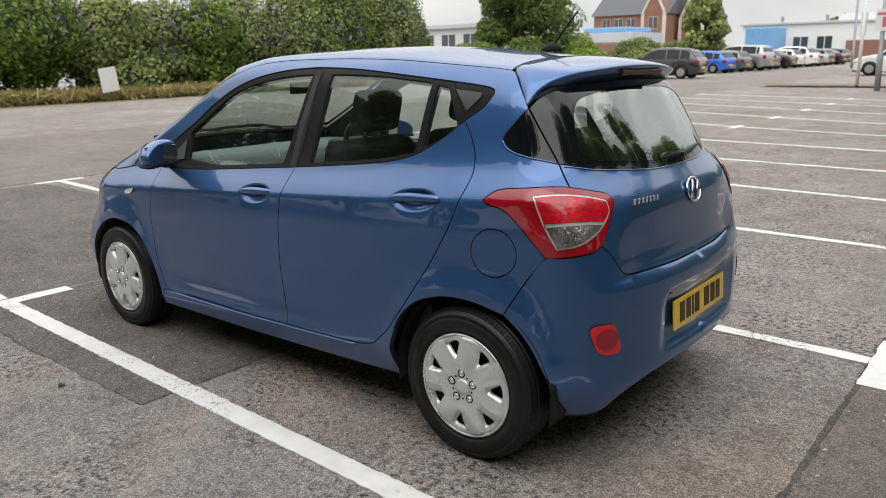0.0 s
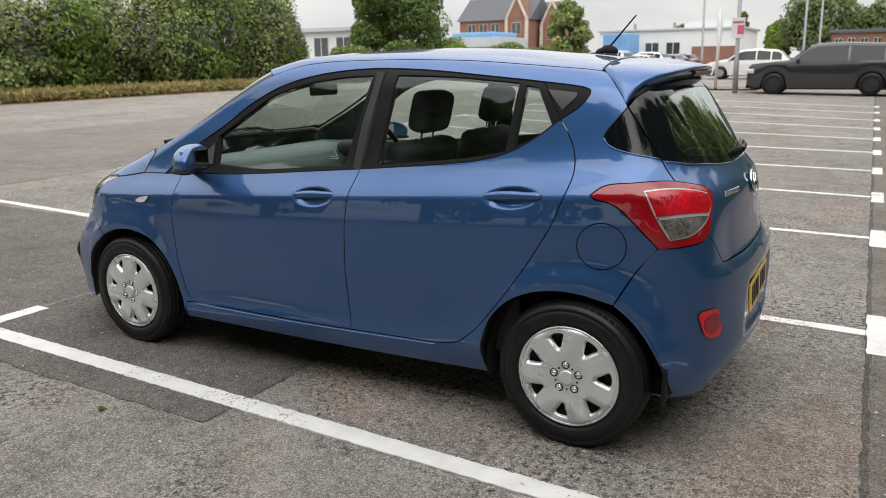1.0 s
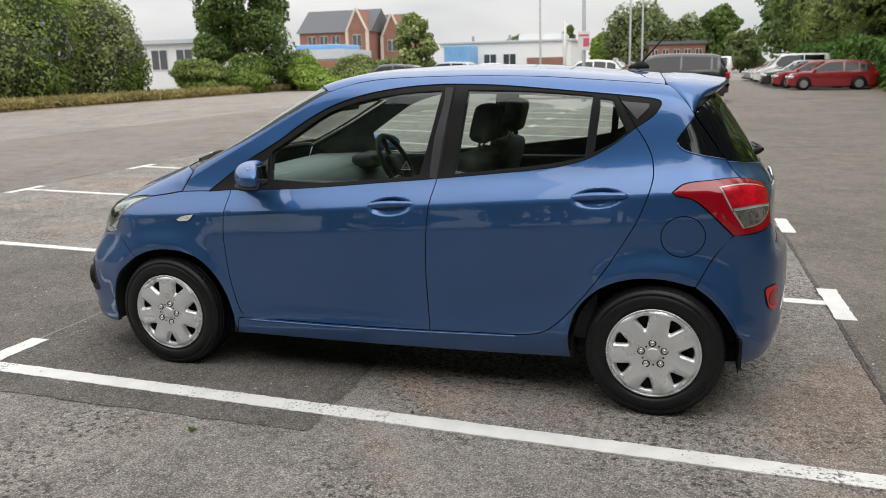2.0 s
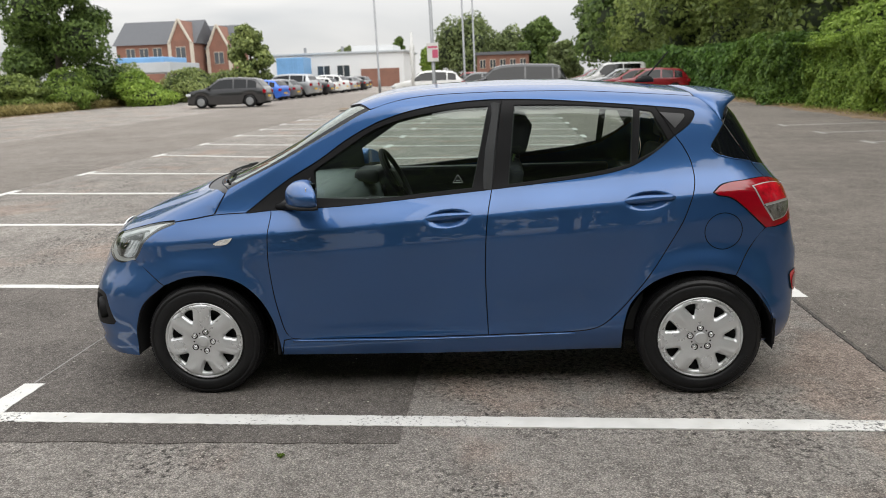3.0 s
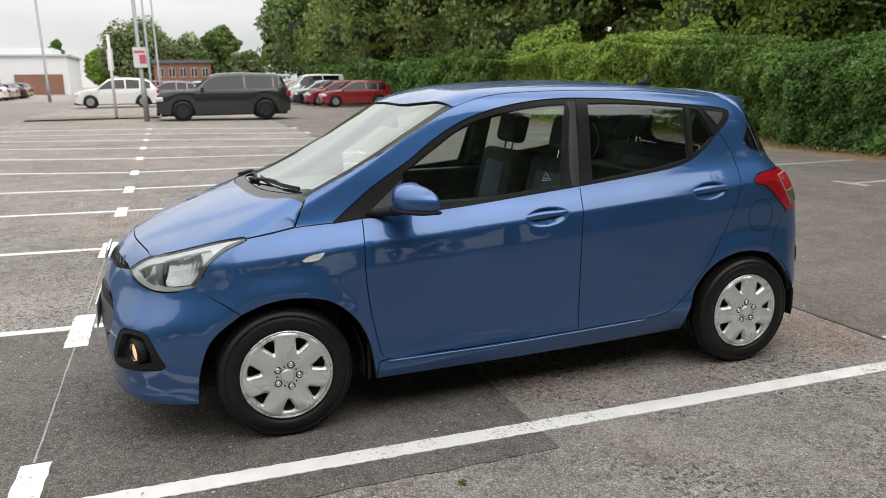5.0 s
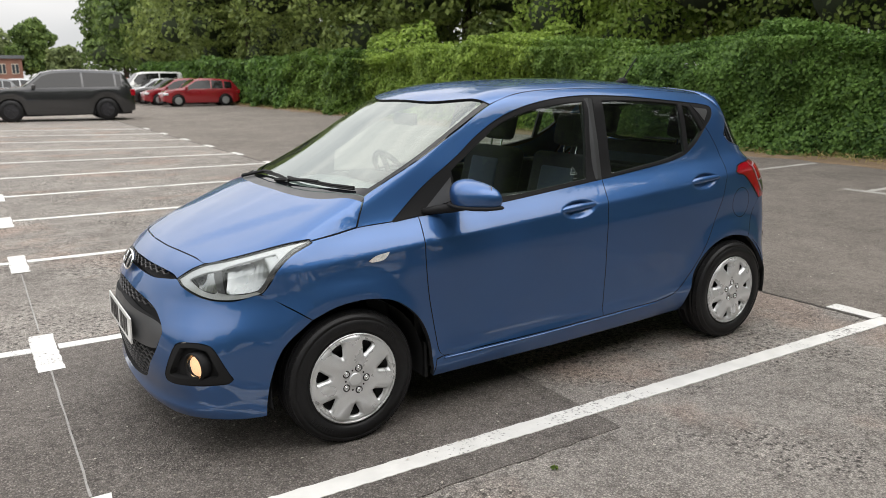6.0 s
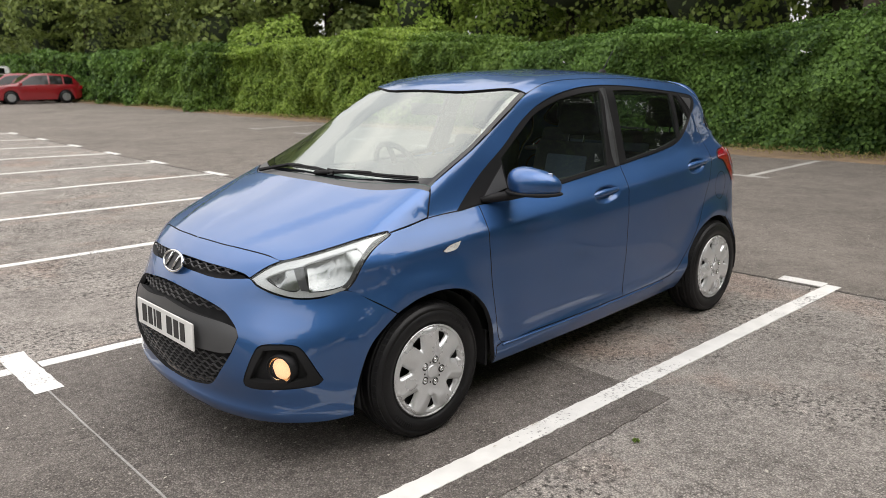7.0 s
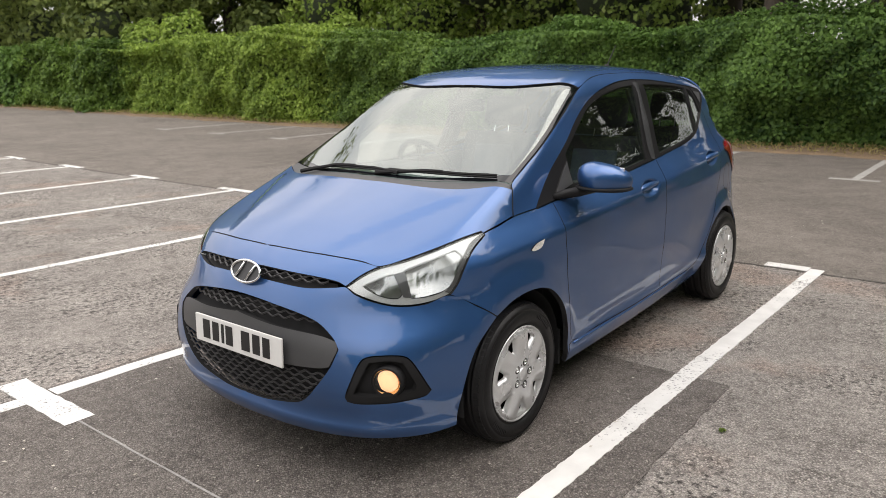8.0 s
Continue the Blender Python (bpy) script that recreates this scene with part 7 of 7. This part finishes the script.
# ---- door handles, mirrors, wipers, spoiler, aerial ----
for s in (-1, 1):
    door_names = [o for o in hatch.children if o.name.split(".")[0] in ("front_door", "rear_door")]
    for i, (gx, gz) in enumerate(GRIPS):
        (q,) = side((gx - 0.13, gz))
        y0 = q[1]
        n = 14
        verts = []
        bm = bmesh.new()
        rings = []
        for k in range(n + 1):
            t = k / n
            x = gx - 0.116 + 0.236 * t
            z = gz + 0.004 + 0.07 * (x - gx) + 0.004 * math.sin(t * math.pi)
            bow = 0.010 * math.sin(t * math.pi) ** 0.6
            hh = 0.0175 * (0.55 + 0.45 * math.sin(min(1.0, t * 1.3 + 0.08) * math.pi * 0.9) ** 0.5) if 0 < k < n else 0.006
            yy = y0 + 0.006 - bow
            rings.append([bm.verts.new((x, -s * (yy + dy), z + dz)) for dy, dz in ((0.016, -hh), (0.002, -hh * 0.8), (-0.004, 0.0), (0.001, hh * 0.8), (0.016, hh))])
        for a, b in zip(rings, rings[1:]):
            for k in range(4):
                bm.faces.new((a[k], a[k + 1], b[k + 1], b[k]))
        bm.faces.new(rings[0])
        bm.faces.new(rings[-1])
        wanted = "front_door" if i == 0 else "rear_door"
        match = [o for o in door_names if o.name.split(".")[0] == wanted and (sum(v.co.y for v in o.data.vertices) < 0) == (s < 0)]
        part("door_handle", outward(bm), PAINT, match[0], smooth=True)

    # wing mirror
    mir = new("wing_mirror")
    mir["label"] = "blue wing mirror on a black foot"
    mir.parent = hatch
    bm = bmesh.new()
    bmesh.ops.create_icosphere(bm, subdivisions=4, radius=1.0)
    for v in bm.verts:
        x, y, z = v.co
        back = 1 if x > 0 else 0
        p = 2.35
        k = (abs(x) ** p + abs(y) ** p + abs(z) ** p) ** (-1 / p)
        x, y, z = x * k, y * k, z * k
        x = min(x, 0.62) * (0.090 if x < 0 else 0.055)
        z = (max(z, -0.62) * 0.070 if z < 0 else z * 0.066) * (1.0 - 0.15 * y)
        v.co = Vector((-0.625 + x + 0.055 * abs(y) * (1 if y > 0 else -0.2), s * (0.833 + 0.106 * y), 0.997 + z - 0.012 * y))
    part("shell", outward(bm), PAINT, mir, smooth=True)
    # black tray under the shell and the foot that joins it to the door
    bm = bmesh.new()
    bmesh.ops.create_icosphere(bm, subdivisions=3, radius=1.0)
    for v in bm.verts:
        x, y, z = v.co
        k = (abs(x) ** 3.4 + abs(y) ** 3.4 + abs(z) ** 3.4) ** (-1 / 3.4)
        x, y, z = x * k, y * k, z * k
        x = min(x, 0.66) * (0.091 if x < 0 else 0.056)
        v.co = Vector((-0.625 + x + 0.055 * abs(y) * (1 if y > 0 else -0.2), s * (0.833 + 0.107 * y), 0.956 + 0.012 * z - 0.004 * y))
    add_tube(bm, [(-0.800, s * 0.690, 0.928), (-0.745, s * 0.712, 0.934), (-0.690, s * 0.760, 0.944), (-0.640, s * 0.800, 0.950)], [0.012, 0.020, 0.022, 0.016], 10)
    part("foot", outward(bm), PLASTIC, mir, smooth=True)
    bm = box((-0.5955, 0.750, 0.958), (-0.5912, 0.915, 1.044), 0.002)
    if s < 0:
        for v in bm.verts:
            v.co.y = -v.co.y
    part("mirror_glass", outward(bm), MIRROR, mir)

for (pts_xy, nm) in ((((-1.185, 0.37), (-1.178, 0.22), (-1.190, -0.02), (-1.200, -0.17)), "wiper"), (((-1.172, -0.09), (-1.156, -0.27), (-1.116, -0.45), (-1.068, -0.585)), "wiper")):
    wp = new(nm)
    wp["label"] = "black windscreen wiper"
    wp.parent = hatch
    base = above(*pts_xy)
    lifted = [(x, y, z + 0.011) for x, y, z in base]
    part("blade", outward(tube([(x, y, z + 0.004) for x, y, z in base], 0.0055, 6)), RUBBER, wp)
    part("arm", outward(tube([(lifted[0][0] - 0.05, lifted[0][1] + 0.03, lifted[0][2] - 0.02), lifted[1], tuple((np.array(lifted[1]) + np.array(lifted[2])) / 2 + np.array((0, 0, 0.004)))], [0.010, 0.008, 0.006], 6)), PLASTIC, wp)
    part("spine", outward(tube(lifted[1:], 0.006, 6)), PLASTIC, wp)

# roof spoiler: runs on from the roof, its lip draws in towards the tailgate's corners
# added dark tube in the roof gap, standing in for its shade
part("roof_seal", outward(tube(above(*[(1.155 + 0.036 * (y / 0.49) ** 2, y) for y in np.linspace(-0.485, 0.485, 24)]), 0.0018, 6)), PLASTIC, hatch)
bm = bmesh.new()
rows = []
half = np.concatenate([np.linspace(0, 0.40, 11), np.linspace(0.42, 0.566, 14)])
for y in np.concatenate([-half[::-1], half[1:]]):
    a = abs(y)
    k = float(ramp(a, 0.38, 0.560))
    # front edge: the roof's end, then the seam down the tailgate's side
    if a < 0.475:
        (lead,) = above((1.1555 + 0.036 * (a / 0.49) ** 2, -a))
        lead = (lead[0], lead[2])
    else:
        lead = (float(np.interp(a, [0.475, 0.493, 0.541, 0.570], [1.192, 1.208, 1.263, 1.302])), float(np.interp(a, [0.475, 0.493, 0.541, 0.570], [1.383, 1.374, 1.324, 1.264])))
    # lip: far out in the middle, on the skin at the corners
    ex, ez = float(np.interp(a, [0.40, 0.445, 0.48, 0.528, 0.569], [1.335, 1.332, 1.325, 1.316, 1.304])), float(np.interp(a, [0.40, 0.445, 0.48, 0.528, 0.569], [1.362, 1.350, 1.336, 1.308, 1.266]))
    tx, tz = (1 - k) * (1.462 - 0.10 * (a / 0.55) ** 2) + k * ex, (1 - k) * (1.395 - 0.035 * (a / 0.5) ** 2) + k * ez
    # where the glass begins
    gx, gz = float(np.interp(a, [0, 0.198, 0.356, 0.475, 0.535, 0.569], [1.400, 1.396, 1.378, 1.350, 1.323, 1.298])), float(np.interp(a, [0, 0.198, 0.356, 0.475, 0.535, 0.569], [1.352, 1.346, 1.334, 1.314, 1.288, 1.258]))
    up = lambda t: (lead[0] + (tx - lead[0]) * t, y, lead[1] + (tz - lead[1]) * t + (0.010 + 0.008 * k) * math.sin(math.pi * t) * min(1.0, (0.575 - a) / 0.05))
    low = max(0.004, 0.040 * (1 - k))
    ring = [(lead[0], y, lead[1] - 0.012), (lead[0] + 0.001, y, lead[1]), up(0.25), up(0.5), up(0.8), up(0.95), (tx + 0.003, y, tz - 0.005), (tx + 0.001, y, tz - 0.012), (tx - 0.030 * (1 - k), y, tz - low - 0.002), (gx, y, gz - 0.002), (gx - 0.05, y, gz - 0.004)]
    rows.append([bm.verts.new(q) for q in ring])
for a, b in zip(rows, rows[1:]):
    for k in range(len(a) - 1):
        bm.faces.new((a[k], a[k + 1], b[k + 1], b[k]))
# added near-black tube that blocks a bright sliver under the spoiler
part("spoiler_seal", outward(tube([(float(np.interp(abs(y), [0, 0.198, 0.356, 0.475, 0.535], [1.392, 1.388, 1.368, 1.338, 1.312])), y, float(np.interp(abs(y), [0, 0.198, 0.356, 0.475, 0.535], [1.348, 1.342, 1.329, 1.308, 1.280]))) for y in np.linspace(-0.53, 0.53, 40)], 0.016, 8)), UNDER_AND_GAPS, hatch, smooth=True)
spo = part("spoiler", outward(bm), PAINT, hatch, smooth=True)
part("brake_strip", box((-0.006, -0.17, -0.010), (0.006, 0.17, 0.010), 0.003, Matrix.Translation((1.452, 0, 1.364)) @ pose(0, 0, 0, 0, 30, 0)), RED_DIM, hatch, "dark red high brake light")

# rolled paint edge below the panes
for far in (False, True):
    for run in (QWIN[3:], GLASS_FOOT):
        edge_path = [tuple(q) for q in settle(rounded([q for q in run], 0.02, closed=False))]
        if far:
            edge_path = [(x, -y, z) for x, y, z in edge_path]
        part("pane_edge", outward(tube(edge_path, 0.0035, 6)), PAINT, hatch, smooth=True)

# aerial on the roof
ant = new("aerial")
ant.parent = hatch
bm = bmesh.new()
bmesh.ops.create_icosphere(bm, subdivisions=3, radius=1.0)
for v in bm.verts:
    v.co = Vector((1.05 + v.co.x * 0.050, v.co.y * 0.020, 1.452 + max(v.co.z, -0.2) * (0.030 if v.co.x > -0.3 else 0.022)))
part("base", outward(bm), PLASTIC, ant, smooth=True)
part("rod", outward(tube([(1.06, 0, 1.472), (1.17, 0, 1.60)], [0.0045, 0.003], 8)), PLASTIC, ant)
# rear wiper
rw = new("rear_wiper")
rw.parent = hatch
bm = bmesh.new()
add_lathe(bm, [(0.017, -0.030), (0.016, 0.010), (0.012, 0.020), (0.0005, 0.022)], 20, m=Matrix.Translation((1.612, -0.012, 1.056)) @ pose(0, 0, 0, 0, 62, 0))
part("pivot", outward(bm), PLASTIC, rw, smooth=True)
part("arm", outward(tube([(1.632, -0.012, 1.062), (1.628, 0.09, 1.070), (1.604, 0.20, 1.076)], [0.011, 0.008, 0.006], 6)), PLASTIC, rw)
part("blade", outward(tube([(1.612, 0.06, 1.066), (1.600, 0.17, 1.071), (1.580, 0.285, 1.076)], [0.006, 0.007, 0.005], 6)), RUBBER, rw)

# ---- inside the car ----
def seat(x, y, wide, label, front=True):
    st = new("car_seat")
    st["label"] = label
    st.parent = hatch
    part("cushion", box((x - 0.24, y - wide / 2, 0.42), (x + 0.24, y + wide / 2, 0.58), 0.05, segments=3), FABRIC, st, smooth=True)
    m = Matrix.Translation((x + 0.22, y, 0.52)) @ pose(0, 0, 0, 0, 14, 0)
    part("backrest", box((-0.06, -wide / 2, 0.0), (0.06, wide / 2, 0.58), 0.055, m, 3), FABRIC, st, smooth=True)
    part("insert", box((-0.068, -wide * 0.28, 0.05), (0.0, wide * 0.28, 0.50), 0.02, m, 2), FABRIC_BLUE, st, "blue-grey seat insert", smooth=True)
    heads = (0.0,) if wide < 0.7 else (-0.36, 0.36)
    for dy in heads:
        part("headrest", box((-0.05, dy - 0.125, 0.62), (0.05, dy + 0.125, 0.80), 0.045, m, 3), FABRIC, st, smooth=True)
        bm = bmesh.new()
        for e in (-0.05, 0.05):
            add_tube(bm, [m @ Vector((0, dy + e, 0.55)), m @ Vector((0, dy + e, 0.66))], 0.006, 6)
        part("headrest_post", outward(bm), CHROME, st)


seat(-0.02, -0.34, 0.50, "dark fabric front seat")
seat(-0.02, 0.34, 0.50, "dark fabric front seat")
seat(0.86, 0.0, 1.16, "dark fabric rear bench")
bm = bmesh.new()
sect = [(-0.98, 0.62), (-0.55, 0.55), (-0.46, 0.66), (-0.48, 0.82), (-0.56, 0.935), (-0.72, 0.955), (-1.02, 0.945)]
L, R = [bm.verts.new((x, -0.63, z)) for x, z in sect], [bm.verts.new((x, 0.63, z)) for x, z in sect]
for i in range(len(sect)):
    j = (i + 1) % len(sect)
    bm.faces.new((L[i], L[j], R[j], R[i]))
bm.faces.new(L)
bm.faces.new(R)
bmesh.ops.bevel(bm, geom=[e for e in bm.edges], offset=0.02, segments=2, affect="EDGES")
dash = part("dashboard", outward(bm), DASH, hatch, "grey-green moulded dashboard", smooth=True)
for y in (-0.58, -0.12, 0.12, 0.58):
    bm = bmesh.new()
    add_lathe(bm, [(0.046, 0.012), (0.050, 0.0), (0.040, -0.004), (0.036, 0.02)], 24, m=Matrix.Translation((-0.475, y, 0.80)) @ pose(0, 0, 0, 0, 80, 0))
    part("air_vent", outward(bm), TRIM, dash, smooth=True)
# centre stack with a radio, two knobs and a gear lever
cs = part("centre_stack", box((-0.54, -0.15, 0.56), (-0.425, 0.15, 0.845), 0.03, segments=3), CABIN_DARK, dash, "dark centre console panel", smooth=True)
part("radio_screen", box((-0.424, -0.075, 0.765), (-0.419, 0.075, 0.825), 0.003), DARK_GLASS, cs)
for y in (-0.085, 0.085):
    bm = bmesh.new()
    add_lathe(bm, [(0.026, -0.006), (0.024, 0.016), (0.018, 0.020), (0.0005, 0.021)], 20, m=Matrix.Translation((-0.424, y, 0.690)) @ pose(0, 0, 0, 0, 90, 0))
    part("knob", outward(bm), GREY_PLASTIC, cs, smooth=True)
part("gear_lever", outward(tube([(-0.42, 0.02, 0.60), (-0.36, 0.02, 0.70), (-0.345, 0.02, 0.745)], [0.012, 0.012, 0.022], 10)), PLASTIC, hatch, smooth=True)
part("binnacle", box((-0.60, 0.22, 0.90), (-0.45, 0.50, 0.985), 0.035, segments=3), CABIN_DARK, dash, smooth=True)
sw = new("steering_wheel")
sw.parent = hatch
mw = Matrix.Translation((-0.36, 0.36, 0.92)) @ pose(0, 0, 0, 0, 62, 0)
bm = bmesh.new()
add_tube(bm, [mw @ Vector((0.185 * math.cos(a), 0.185 * math.sin(a), 0)) for a in np.linspace(0, 2 * math.pi, 40)], 0.016, 8, False)
part("wheel_rim", outward(bm), PLASTIC, sw, smooth=True)
bm = bmesh.new()
for a in (0.0, math.pi):
    add_tube(bm, [mw @ Vector((0.0, 0.0, -0.02)), mw @ Vector((0.18 * math.sin(a + math.pi / 2), 0.18 * math.cos(a + math.pi / 2), 0))], 0.016, 6)
add_box(bm, (-0.07, -0.07, -0.05), (0.07, 0.07, 0.01), 0.03, mw)
part("wheel_hub", outward(bm), PLASTIC, sw)
panel("headlining", outline(above((-0.45, 0.0), (-0.44, -0.265), (-0.37, -0.42), (-0.30, -0.50)), above((0.0, -0.50), (0.6, -0.50), (1.15, -0.48), (1.17, 0.0))), TOP_WAY, LINING, hatch, both=True, lift=-0.045, edge=0, grain=0.1)
for s in (-1, 1):
    bm = box((-0.84, 0.60, 0.28), (0.95, 0.67, 0.955), 0.02)
    for v in bm.verts:
        v.co.y *= s
    part("door_card", outward(bm), CABIN_DARK, hatch)
    bm = bmesh.new()
    ps = [(0.215, 0.675, 0.98), (0.232, 0.62, 1.16), (0.26, 0.535, 1.37)]
    add_tube(bm, [(x, y * s, z) for x, y, z in ps], 0.036, 8)
    part("inner_pillar", outward(bm), CABIN_DARK, hatch)
part("parcel_shelf", box((1.00, -0.60, 0.93), (1.46, 0.60, 0.96), 0.01), CABIN_DARK, hatch)
# added dark block that fills the boot and shuts light out
part("rear_inner_wall", box((1.15, -0.62, 0.30), (1.52, 0.62, 0.93), 0.02), UNDER_AND_GAPS, hatch)
part("cabin_mirror", box((-0.50, -0.11, 1.255), (-0.475, 0.11, 1.315), 0.012), TRIM, hatch)
# small printed warning sticker on the inside of a side window
sticker = new("window_sticker")
sticker["label"] = "small white printed triangle sticker"
sticker.parent = hatch
(q0,) = side((0.075, 1.040))
for pts_xz in ([(-0.022, -0.018), (0.022, -0.018)], [(0.022, -0.018), (0.0, 0.018)], [(0.0, 0.018), (-0.022, -0.018)], [(-0.010, -0.010), (0.010, -0.010)]):
    ends = [(q0[0] + dx, q0[1] + 0.0135 + 0.34 * dz, q0[2] + dz) for dx, dz in pts_xz]
    part("print", outward(tube(ends, 0.0009, 5)), LAMP_GREY, sticker)
